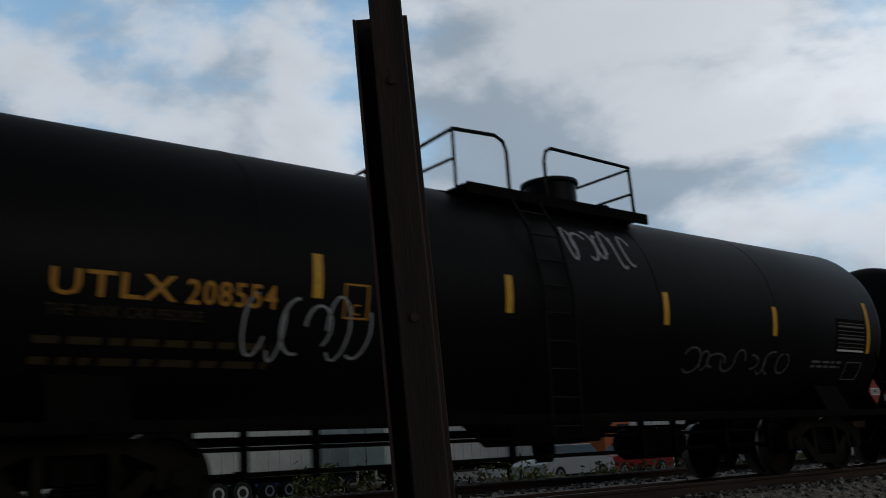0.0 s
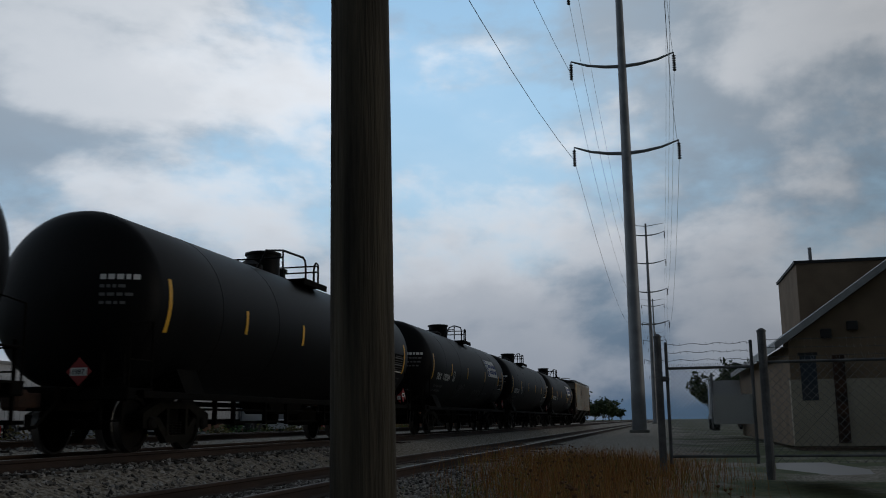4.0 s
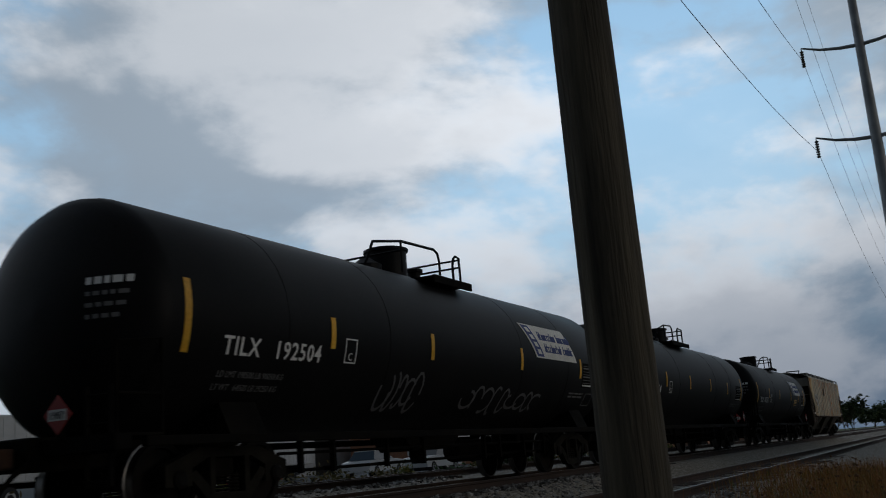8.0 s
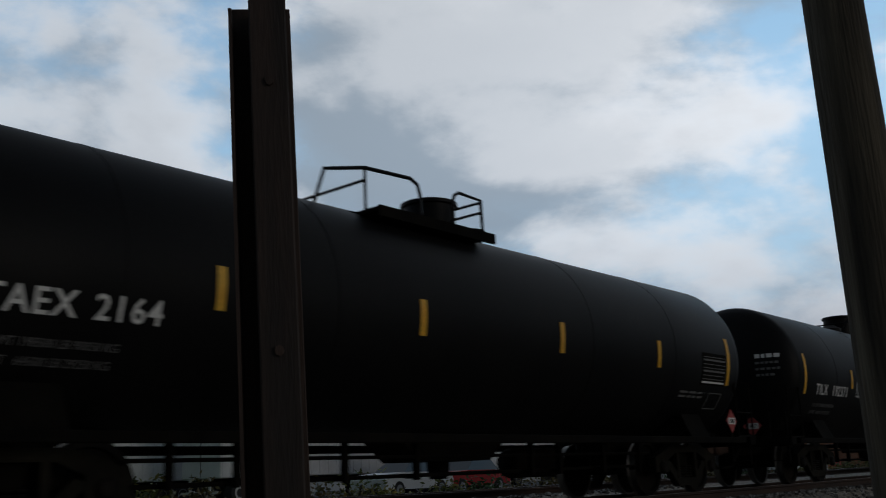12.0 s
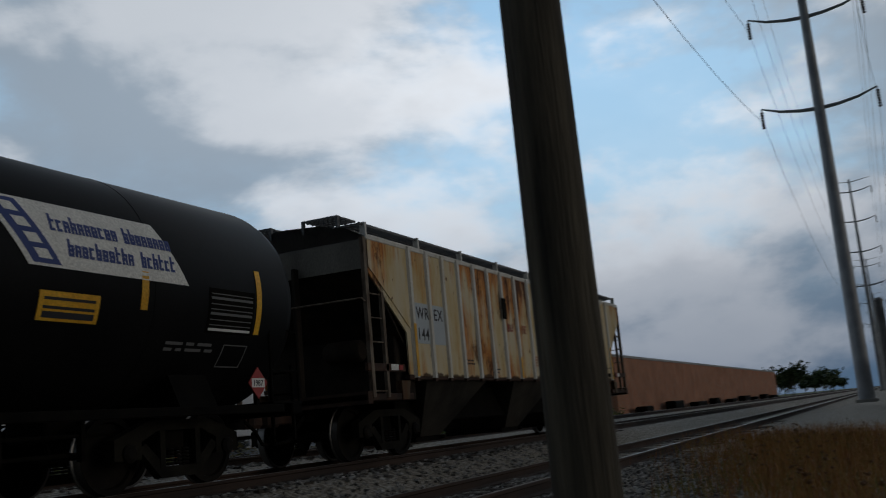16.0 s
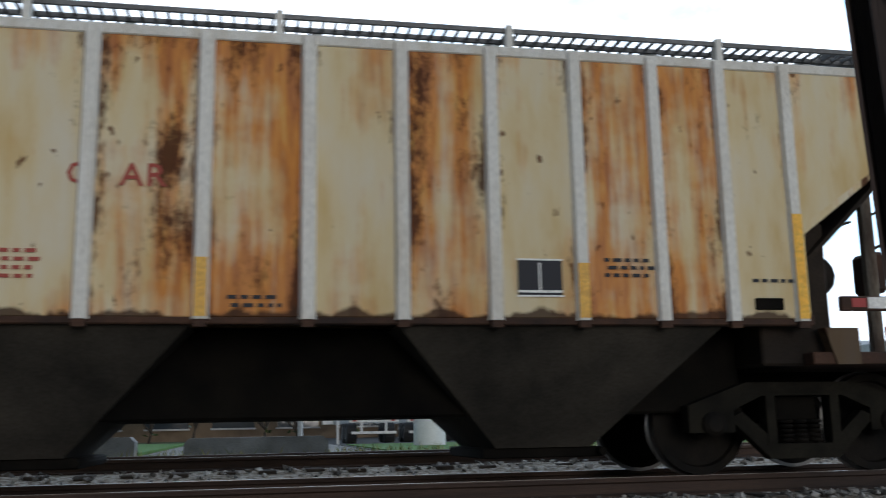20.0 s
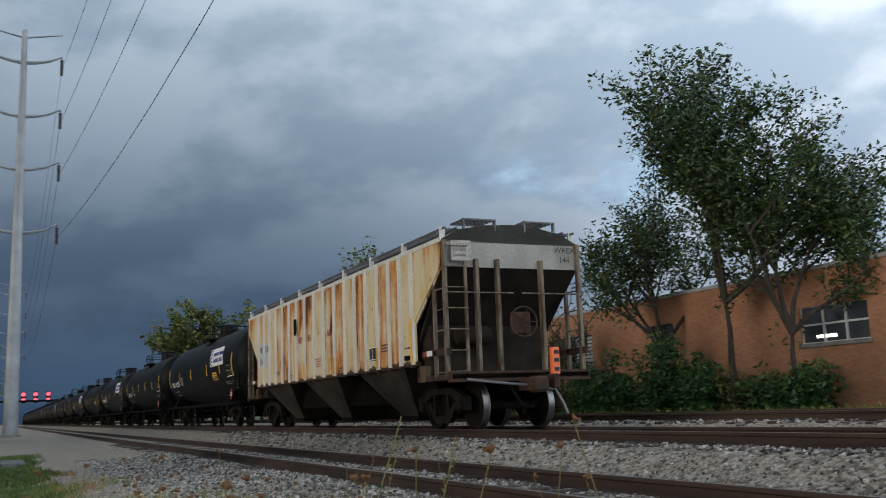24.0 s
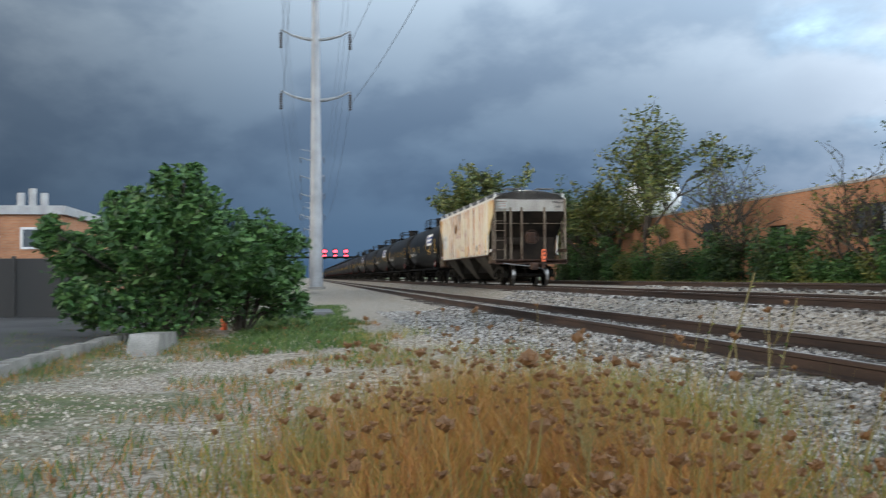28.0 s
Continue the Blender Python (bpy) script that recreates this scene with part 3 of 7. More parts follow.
def make_track(name, y, z, label, tie_from, tie_to):
    tr = thing(name, label, "railway track", kind="structure", at=(0, y, z))
    for s in (-1, 1):
        g = Geo().prism([(p[0] + s * GAUGE / 2, p[1] - 0.168) for p in RAIL], 0, -900, 900)
        rail = part("rail", g, "rail_side", tr)
        part("rail_head", Geo().box(-900, 900, s * GAUGE / 2 - 0.027, s * GAUGE / 2 + 0.027, -0.001, 0.0035), "rail_top", rail, "rail head worn bright by wheels")
    tie = Geo().box(-0.115, 0.115, -1.3, 1.3, -0.36, -0.165, 0.012).mesh("tie", "tie")
    x = tie_from
    while x < tie_to:
        t = new("tie", tie)
        t.parent = tr
        t.location = (x + random.uniform(-0.04, 0.04), random.uniform(-0.05, 0.05), random.uniform(-0.012, 0.012))
        t.rotation_euler = (0, 0, random.uniform(-0.015, 0.015))
        x += 0.55
    return tr


make_track("track_1", Y_NEAR, Z_NEAR, "rusty siding track with wooden ties in gravel", -40, 40)
make_track("track_2", Y_MAIN, 0.0, "main railway track that the freight train runs on", -40, 30)
make_track("track_3", Y_FAR, Z_FAR, "far railway track of rusty rails in ballast", -25, 25)


# ---- the freight train ----
TANK_R, TANK_Z, TANK_L = 1.49, 2.42, 8.05


def on_tank(g, x, z, proud=0.006):
    """Lays flat lettering on the near side of a tank, its corner at x, z."""
    out = []
    for px, py, pz in g.v:
        h = pz + z - TANK_Z
        out.append((px + x, -math.sqrt(max(0.01, (TANK_R + proud) ** 2 - h * h)) + py, pz + z))
    g.v = out
    return g


def strip(x0, x1, z0, z1, skew=0.0, cut=0.0, proud=0.005, n=6):
    """A curved decal on the near side of a tank; skew slants its ends, cut trims its far top corner."""
    v, f = [], []
    for i in range(n + 1):
        z = z0 + (z1 - z0) * i / n
        h = z - TANK_Z
        k = (z - z0) / (z1 - z0)
        for x in (x0 - skew * k, x1 - cut * k):
            v.append((x, -math.sqrt((TANK_R + proud) ** 2 - h * h), z))
        for x in (x0 - skew * k, x1 - cut * k):
            v.append((x, -math.sqrt((TANK_R - 0.01) ** 2 - h * h), z))
    for i in range(n):
        a, b = 4 * i, 4 * i + 4
        f += [(a, a + 1, b + 1, b), (a + 2, b + 2, b + 3, a + 3), (a, b, b + 2, a + 2), (a + 1, a + 3, b + 3, b + 1)]
    return Geo().add(v, f)


def make_truck(car, x, animated):
    """Two-axle freight truck under a car: side frames, bolster, springs and wheelsets."""
    tk = part("truck", Geo().box(x - 0.22, x + 0.22, -0.95, 0.95, 0.46, 0.72, 0.03), "steel_dark", car, "grimy cast-steel freight truck")
    for s in (-1, 1):
        y = s * 1.0
        a, b = y - 0.07, y + 0.07
        fr = Geo()
        fr.prism([(x - 1.12, 0.38), (x - 0.68, 0.38), (x - 0.68, 0.58), (x - 0.40, 0.70), (x + 0.40, 0.70), (x + 0.68, 0.58), (x + 0.68, 0.38), (x + 1.12, 0.38), (x + 1.12, 0.62), (x + 0.55, 0.82), (x - 0.55, 0.82), (x - 1.12, 0.62)], 1, a, b)
        fr.prism([(x - 0.72, 0.50), (x - 0.60, 0.56), (x - 0.26, 0.27), (x + 0.26, 0.27), (x + 0.60, 0.56), (x + 0.72, 0.50), (x + 0.34, 0.14), (x - 0.34, 0.14)], 1, a + 0.01, b - 0.01)
        for k in (-0.32, 0.32):
            fr.box(x + k - 0.045, x + k + 0.045, a, b, 0.26, 0.72)
        side = part("side_frame", fr, "truck", tk)
        for k in (-0.14, 0.0, 0.14):
            sp = Geo()
            for j in range(5):
                sp.lathe([(0.285 + j * 0.042, 0.052), (0.300 + j * 0.042, 0.066), (0.315 + j * 0.042, 0.052)], 2, (x + k, y, 0), 10)
            part("spring", sp, "wheel", tk)
        for k in (-0.89, 0.89):
            part("axle_cap", Geo().lathe([(y + s * 0.05, 0.11), (y + s * 0.10, 0.11), (y + s * 0.13, 0.07)], 1, (x + k, 0, 0.457), 12), "wheel", tk)
    for k in (-0.89, 0.89):
        ax = part("wheelset", Geo().cyl((0, -0.7, 0), (0, 0.7, 0), 0.085, n=10), "wheel", car, "turning pair of steel wheels on an axle")
        ax.location = (x + k, 0, 0.457)
        for s in (-1, 1):
            y = s * 0.72
            w = Geo().lathe([(y - 0.03, 0.0), (y - 0.05, 0.10), (y - 0.02, 0.14), (y - 0.02, 0.37), (y - 0.065, 0.385), (y - 0.065, 0.452), (y + 0.065, 0.452), (y + 0.065, 0.385), (y + 0.02, 0.37), (y + 0.02, 0.14), (y + 0.05, 0.10), (y + 0.03, 0.0)], 1, (0, 0, 0), 28)
            wh = part("wheel", w, "wheel", ax, smooth=True)
            fy = y - s * 0.078
            part("tread", Geo().lathe([(y - s * 0.060, 0.4535), (y + s * 0.062, 0.4560)], 1, (0, 0, 0), 28, False).lathe([(fy, 0.44), (fy, 0.474), (fy + s * 0.022, 0.476), (fy + s * 0.03, 0.455)], 1, (0, 0, 0), 28, False), "tread", ax, "wheel tread polished bright", smooth=True)
        if animated:
            TURNING.append(ax)
    return tk


TURNING, TRAIN = [], []


def make_coupler(car, x, s):
    g = Geo().box(x, x + s * 0.55, -0.09, 0.09, 0.70, 0.92, 0.02) if s > 0 else Geo().box(x + s * 0.55, x, -0.09, 0.09, 0.70, 0.92, 0.02)
    g.box(*sorted((x + s * 0.5, x + s * 0.82)), -0.17, 0.13, 0.66, 0.96, 0.05)
    c = part("coupler", g, "rust_brown", car, "rusty knuckle coupler")
    hose = [(x + s * 0.1, -0.32, 0.78), (x + s * 0.35, -0.33, 0.62), (x + s * 0.55, -0.30, 0.42), (x + s * 0.78, -0.22, 0.40)]
    part("air_hose", Geo().tube(hose, 0.028, 6), "steel_dark", car)
    return c


def end_post_rail(g, pts, r=0.02):
    return g.tube(pts, r, 6)


def lines_decal(car, x, z, rows, w, h, gap, mat="letter_dim", name="stencil_bar"):
    """Rows of lettering too small to read, as plain bars."""
    for i in range(rows):
        k = x
        while k < x + w:
            d = random.uniform(0.10, 0.32)
            part(name, strip(k, min(k + d, x + w), z - i * gap, z - i * gap + h, n=1), mat, car)
            k += d + 0.07


def scrawl(car, x, z, w, h, mat, seed, strokes=7, thick=0.03):
    """A sprayed tag: looping strokes on the tank's side, no words."""
    rnd = random.Random(seed)
    for i in range(strokes):
        pts, cx = [], x + w * (i + 0.5) / strokes
        a0, a1 = rnd.uniform(0, 6.28), rnd.uniform(2.5, 6.0)
        rx, rz = w / strokes * rnd.uniform(0.35, 0.8), h * rnd.uniform(0.25, 0.5)
        for j in range(13):
            a = a0 + a1 * j / 12
            pts.append((cx + rx * math.cos(a), z + h / 2 + rz * math.sin(a)))
        v = []
        for j, (ax, az) in enumerate(pts):
            bx, bz = pts[min(j + 1, 12)]
            cx_, cz = pts[max(j - 1, 0)]
            nrm = Vector((cz - bz, bx - cx_)).normalized() * thick / 2
            v += [(ax + nrm.x, 0, az + nrm.y), (ax - nrm.x, 0, az - nrm.y)]
        g = Geo().add(v, [(2 * j, 2 * j + 2, 2 * j + 3, 2 * j + 1) for j in range(12)])
        part("spray_stroke", on_tank(g, 0, 0, 0.007), mat, car)


def make_tank_car(x, mark="", number="", style="white", sign=False, plate=False, tag=None, top="fore", full=True, table=True, mid=5.0, third=2.4, tail=0.2):
    words = {"white": "white lettering", "yellow": "yellow lettering"}[style] if mark else "faded lettering"
    extra = ", a white panel" if sign else ""
    car = thing("tank_car", "black tank car with %s%s and yellow reflectors" % (words, extra), "tank car", group="cars of the freight train")
    TRAIN.append((car, x))
    prof = [(-TANK_L, 0.0)]
    for i in range(1, 8):
        a = i / 7 * math.pi / 2
        prof.append((-TANK_L + 0.68 * (1 - math.cos(a)), TANK_R * math.sin(a)))
    prof += [(x_, TANK_R) for x_ in (-5.2, -2.6, 0, 2.6, 5.2)] + [(tail - a, r) for a, r in prof[::-1]]
    tank = part("tank", Geo().lathe(prof, 0, (0, 0, TANK_Z), 56), "tank", car, "long black cylindrical tank with rounded ends", smooth=True)
    if full:
        for xb in (-5.2, -2.6, 2.6, 5.2) if top != "rear" else (-4.4, 1.55, 4.4):
            part("weld_band", Geo().lathe([(xb - 0.03, TANK_R - 0.01), (xb - 0.03, TANK_R + 0.004), (xb + 0.03, TANK_R + 0.004), (xb + 0.03, TANK_R - 0.01)], 0, (0, 0, TANK_Z), 56), "tank", tank, smooth=True)
    # underframe
    for s in (-1, 1):
        part("side_sill", Geo().box(-7.75, 7.75, s * 1.38 - 0.05, s * 1.38 + 0.05, 0.84, 0.95, 0.01), "steel_dark", car)
    part("stub_sill", Geo().box(-8.35, -4.6, -0.32, 0.32, 0.66, 1.02, 0.02), "steel_dark", car)
    part("stub_sill", Geo().box(4.6, 8.35, -0.32, 0.32, 0.66, 1.02, 0.02), "steel_dark", car)
    for s in (-1, 1):
        part("bolster", Geo().prism([(-1.38, 0.95), (1.38, 0.95), (1.2, 1.35), (0.75, 1.08), (-0.75, 1.08), (-1.2, 1.35)], 0, s * 6.0 - 0.35, s * 6.0 + 0.35).box(s * 6.0 - 0.3, s * 6.0 + 0.3, -0.5, 0.5, 0.70, 0.96), "steel_dark", car)
        part("end_sill", Geo().box(*sorted((s * 7.95, s * 8.2)), -1.42, 1.42, 0.80, 0.98, 0.02).box(*sorted((s * 7.5, s * 8.2)), -1.42, 1.42, 0.955, 0.985), "steel_dark", car)
        make_coupler(car, s * 8.2, s)
        make_truck(car, s * 6.0, full)
        if full:
            for yy in (-1.40, 1.40):
                g = Geo().tube([(s * 8.15, yy, 0.98), (s * 8.15, yy, 1.95), (s * 7.5, yy, 2.02), (s * 7.5, yy, 0.98)], 0.018)
                g.tube([(s * 8.15, yy, 1.4), (s * 7.5, yy, 1.4)], 0.016)
                part("end_rail", g, "steel_dark", car)
            g = Geo()
            for yy in (-1.30, -0.95):
                g.box(*sorted((s * 8.12, s * 8.16)), yy - 0.02, yy + 0.02, 0.45, 1.5)
            for j in range(4):
                g.cyl((s * 8.14, -1.30, 0.50 + j * 0.3), (s * 8.14, -0.95, 0.50 + j * 0.3), 0.012, n=5)
            part("sill_step", g, "steel_dark", car)
    # brake rods, pipes and bottom outlet
    g = Geo().cyl((-4.9, -0.95, 0.70), (4.9, -0.95, 0.70), 0.022, n=6).cyl((-4.8, -0.8, 0.46), (4.6, -0.8, 0.50), 0.025, n=6)
    part("brake_rod", g, "steel_dark", car)
    for xx in (-4.4, -3.6, -2.1, -0.9, 1.5, 2.2, 3.4, 4.5):
        part("hanger", Geo().box(xx - 0.03, xx + 0.03, -1.0, -0.92, 0.42, 0.9).box(xx - 0.02, xx + 0.02, -0.96, -0.78, 0.44, 0.50), "steel_dark", car)
    part("outlet_valve", Geo().lathe([(0.42, 0.12), (0.55, 0.16), (0.72, 0.16), (0.80, 0.34), (0.98, 0.42)], 2, (0.6, 0, 0), 14), "steel_dark", car)
    part("skid", Geo().prism([(-0.6, 1.0), (1.8, 1.0), (1.35, 0.66), (-0.15, 0.66)], 1, -0.35, 0.35), "steel_dark", car)
    part("air_tank", Geo().lathe([(2.6, 0.0), (2.66, 0.2), (2.75, 0.24), (3.9, 0.24), (3.99, 0.2), (4.05, 0.0)], 0, (0, 0.35, 0.62), 14), "steel_dark", car, smooth=True)
    # top fittings
    zt = TANK_Z + TANK_R
    d = {"rear": 1.2, "mid": 0.62, "fore": -0.1}[top]
    g = Geo().lathe([(zt - 0.15, 0.39), (zt + 0.44, 0.39), (zt + 0.45, 0.43), (zt + 0.50, 0.43), (zt + 0.52, 0.37)], 2, (d, 0, 0), 22)
    part("manway", g, "tank", car, "round black manway cover", smooth=True)
    part("valve", Geo().lathe([(zt - 0.1, 0.13), (zt + 0.20, 0.13), (zt + 0.21, 0.18), (zt + 0.27, 0.18), (zt + 0.30, 0.10)], 2, (d + 1.05, 0.0, 0), 14), "tank", car)
    part("valve_cover", Geo().lathe([(zt - 0.1, 0.30), (zt + 0.10, 0.30), (zt + 0.16, 0.20), (zt + 0.24, 0.08)], 2, (d - 0.75, 0.0, 0), 14), "tank", car)
    z0, z1 = zt - 0.20, zt + (0.62 if top == "rear" else 0.40)
    # walkway from a to b, forward rail from r0 to r1, rear rail from r2 to r3
    a, b, r0, r1, r2, r3 = {"rear": (-1.45, 1.95, -2.05, -0.54, 0.15, 1.92), "mid": (-1.6, 0.72, -2.32, -0.6, 0.06, 0.7), "fore": (-0.35, 1.18, -2.07, 0.3, 0.85, 1.14)}[top]
    rm = r0 + 0.4 * (r1 - r0)
    for yy in (-0.92, 0.92):
        part("platform", Geo().box(a, b, yy - 0.2, yy + 0.2, z0 - 0.02, z0 + 0.03).box(a, b, yy - 0.22, yy - 0.18, z0 - 0.10, z0 + 0.04), "steel_dark", car, "grated walkway beside the manway")
        part("hand_rail", Geo().tube([(r0, yy * 0.8, z0 + 0.02), (r0, yy, zt + 0.20), (rm, yy, z1 - 0.04), (r1 - 0.19, yy, z1), (r1 - 0.05, yy, z1 - 0.06), (r1, yy, z1 - 0.2), (r1, yy, z0)], 0.026), "tank", car, smooth=True)
        part("rail_post", Geo().tube([(rm, yy, z0), (rm, yy, z1 - 0.05)], 0.022), "tank", car)
        part("hand_rail", Geo().tube([(r2, yy, z0), (r2, yy, z1 - 0.2), (r2 + 0.05, yy, z1 - 0.06), (r2 + 0.15, yy, z1), (r3, yy, z1 - 0.02), (r3 + 0.02, yy, z0)], 0.026), "tank", car, smooth=True)
    for xx, zz in ((r3, z1 - 0.05), (r3, zt + 0.2), (rm, zt + 0.2)):
        part("cross_rail", Geo().tube([(xx, -0.92, zz), (xx, 0.92, zz)], 0.02), "tank", car)
    for xx in (a, b):
        part("platform_end", Geo().box(xx - 0.1, xx + 0.1, -0.72, 0.72, z0 - 0.02, z0 + 0.03), "steel_dark", car)
    if style == "yellow":
        path = [(-1.12, zt - 0.25), (-1.40, TANK_Z + 0.75), (-1.56, TANK_Z), (-1.50, 0.7)]
        ld = part("side_ladder", Geo().tube([(-0.75, *q) for q in path], 0.022, 5), "tank", car, "black ladder down the tank's side")
        part("stile", Geo().tube([(-0.25, *q) for q in path], 0.022, 5), "tank", ld)
        for k in range(9):
            zz = 0.8 + k * 0.33
            yy = np.interp(zz, [q[1] for q in path[::-1]], [q[0] for q in path[::-1]])
            part("rung", Geo().cyl((-0.75, yy, zz), (-0.25, yy, zz), 0.012, n=5), "tank", ld)
    # reflectors
    for xx, z0, z1 in ((-7.15, 1.88, 2.74), (-3.84 if style == "yellow" else -4.2, 2.10, 2.54), (-1.25, 2.10, 2.54), (third, 2.10, 2.54), (mid, 2.06, 2.50), (7.2, 1.88, 2.74)):
        part("reflector", strip(xx - 0.055, xx + 0.055, z0, z1), "yellow", car)
    # hazard placards on the ends of the side
    for xx, turn in ((-8.24, 1), (7.1, 0)):
        def lay(g):
            g.v = [(xx + p[1] + 1.47, -p[0] - 0.62, p[2]) if turn else (p[0] + xx, p[1], p[2]) for p in g.v]
            return g
        g = Geo().add([(0, -1.47, 1.02), (0.21, -1.47, 1.23), (0, -1.47, 1.44), (-0.21, -1.47, 1.23), (0, -1.455, 1.02), (0.21, -1.455, 1.23), (0, -1.455, 1.44), (-0.21, -1.455, 1.23)], [(0, 1, 2, 3), (7, 6, 5, 4), (0, 4, 5, 1), (1, 5, 6, 2), (2, 6, 7, 3), (3, 7, 4, 0)])
        pl = part("placard", lay(g), "red", car, "red diamond hazard placard")
        part("placard_panel", lay(Geo().box(-0.14, 0.14, -1.474, -1.468, 1.17, 1.29)), "white", pl)
        if full:
            t = text_geo("1987", 0.11, 0.002)
            t.v = [(p[0] - 0.12, p[1] - 1.477, p[2] + 1.19) for p in t.v]
            part("placard_number", lay(t), "letter_dark", pl)
        part("placard_holder", lay(Geo().box(-0.03, 0.03, -1.455, -1.40, 0.95, 1.3)), "steel_dark", car)
    # lettering
    ink = "letter_yel" if style == "yellow" else "letter"
    if mark and full:
        if style == "yellow":
            part("reporting_mark", on_tank(text_geo(mark, 0.31, 0.002, 1.32), -6.4, 1.98), ink, car, "large stencilled owner's mark")
            part("car_number", on_tank(text_geo(number, 0.31, 0.002, 0.90), -5.2, 1.97), ink, car)
            part("slogan", on_tank(text_geo("THE TANK CAR PEOPLE", 0.13, 0.002), -6.4, 1.82), "letter_yeldim", car)
            lines_decal(car, -6.45, 1.6, 2, 2.2, 0.06, 0.16, "letter_yeldim")
        else:
            part("reporting_mark", on_tank(text_geo(mark, 0.32, 0.002, 0.98), -6.5, 1.90), ink, car)
            part("car_number", on_tank(text_geo(number, 0.32, 0.002, 0.98), -5.5, 1.90), ink, car)
            part("load_limit", on_tank(text_geo("LD LMT 198500 LB 90050 KG", 0.105, 0.002), -6.48, 1.64), "letter_dim", car)
            part("light_weight", on_tank(text_geo("LT WT   64500 LB 29250 KG", 0.105, 0.002), -6.48, 1.49), "letter_dim", car)
        u = -3.52 if style == "yellow" else -3.88
        g = strip(u, u + 0.3, 1.92, 1.94, n=1)
        for q in (strip(u, u + 0.3, 2.25, 2.27, n=1), strip(u, u + 0.02, 1.92, 2.27, n=2), strip(u + 0.28, u + 0.3, 1.92, 2.27, n=2)):
            g.add(q.v, q.f)
        part("plate_box", g, "letter_yel" if style == "yellow" else "letter", car)
        part("plate_letter", on_tank(text_geo("C", 0.16, 0.002), u + 0.08, 1.96), ink, car)
    if full:
        # end lettering on the leading head
        def on_head(y, z):
            return (-TANK_L + 0.67 - 0.68 * math.sqrt(max(0.02, 1 - (y * y + (z - TANK_Z) ** 2) / TANK_R ** 2)), y - 0.004, z)
        for i, w in enumerate((0.46, 0.38, 0.42, 0.32)):
            k, lift, hz = 0.0, 0.085 if i == 0 else 0.05, 2.66 - i * 0.13
            while k < w:
                d = random.uniform(0.05, 0.11)
                a, b = -0.72 - k, -0.72 - k - d
                part("head_stencil", Geo().add([on_head(a, hz), on_head(b, hz), on_head(b, hz + lift), on_head(a, hz + lift)], [(0, 1, 2, 3)]), "letter_dim" if i else "letter", car)
                k += d + 0.03
    if table:
        tb = part("data_panel", strip(6.15, 7.09, 1.86, 2.42), "steel_dark", car, "dark panel of tiny white test data")
        for i in range(8):
            part("data_bar", strip(6.19, 7.05, 1.89 + i * 0.065, 1.902 + i * 0.065 + (0.02 if i % 3 == 0 else 0), n=1, proud=0.008), "letter_dim" if i else "letter", tb)
        g = strip(6.6, 7.1, 1.46, 1.475, n=1)
        for q in (strip(6.6, 7.1, 1.72, 1.735, n=1), strip(6.6, 6.615, 1.46, 1.735, n=2), strip(7.085, 7.1, 1.46, 1.735, n=2)):
            g.add(q.v, q.f)
        part("stencil_box", g, "letter_dim", car)
        lines_decal(car, 5.5, 1.70, 2, 0.9, 0.035, 0.07, "letter_dim")
    if sign:
        sg = part("owner_panel", strip(3.34, 5.75, 2.40, 3.12, skew=0.52, cut=0.46, n=10), "white", car, "white vinyl panel with navy print")
        part("owner_badge", strip(3.40, 3.76, 2.43, 3.09, skew=0.49, cut=0.47, proud=0.009, n=8), "blue", sg)
        for k in range(4):
            part("badge_shape", strip(3.47 - 0.115 * k, 3.64 - 0.115 * k, 2.48 + 0.155 * k, 2.58 + 0.155 * k, skew=0.07, cut=0.07, proud=0.012, n=2), "white", sg)
        for z0, x0, ws in ((2.80, 3.66, (0.98, 0.84)), (2.54, 3.86, (1.0, 0.62))):
            for w in ws:
                n = int(w / 0.098)
                for j in range(n):
                    xa, tall = x0 + j * 0.098, 0.19 if j == 0 else random.choice((0.135, 0.135, 0.135, 0.19))
                    g = strip(xa, xa + 0.032, z0, z0 + tall, proud=0.011, n=2)
                    kind = random.randint(0, 2)
                    more = [strip(xa + 0.05, xa + 0.08, z0, z0 + 0.13, proud=0.011, n=2)] if kind else []
                    more += [strip(xa + 0.03, xa + 0.07, z0 + zz, z0 + zz + 0.03, proud=0.011, n=1) for zz in ((0.0, 0.10), (0.05, 0.10), (0.0, 0.05, 0.10))[kind]]
                    for q in more:
                        g.add(q.v, q.f)
                    part("print_bar", g, "blue", sg)
                x0 += w + 0.09
    if plate:
        x0 = 3.5
        yp = part("yellow_plate", strip(x0, x0 + 0.82, 1.86, 2.16), "yellow", car, "yellow emergency notice with dark print")
        for i in range(3):
            part("notice_bar", strip(x0 + 0.06, x0 + 0.76, 1.89 + i * 0.09, 1.89 + i * 0.09 + (0.065 if i == 0 else 0.03), n=1, proud=0.009), "letter_dark", yp)
    if tag:
        for (tx_, tz, tw, th, tm, sd, ns, tk_) in tag:
            scrawl(car, tx_, tz, tw, th, tm, sd, ns, tk_)
    return car


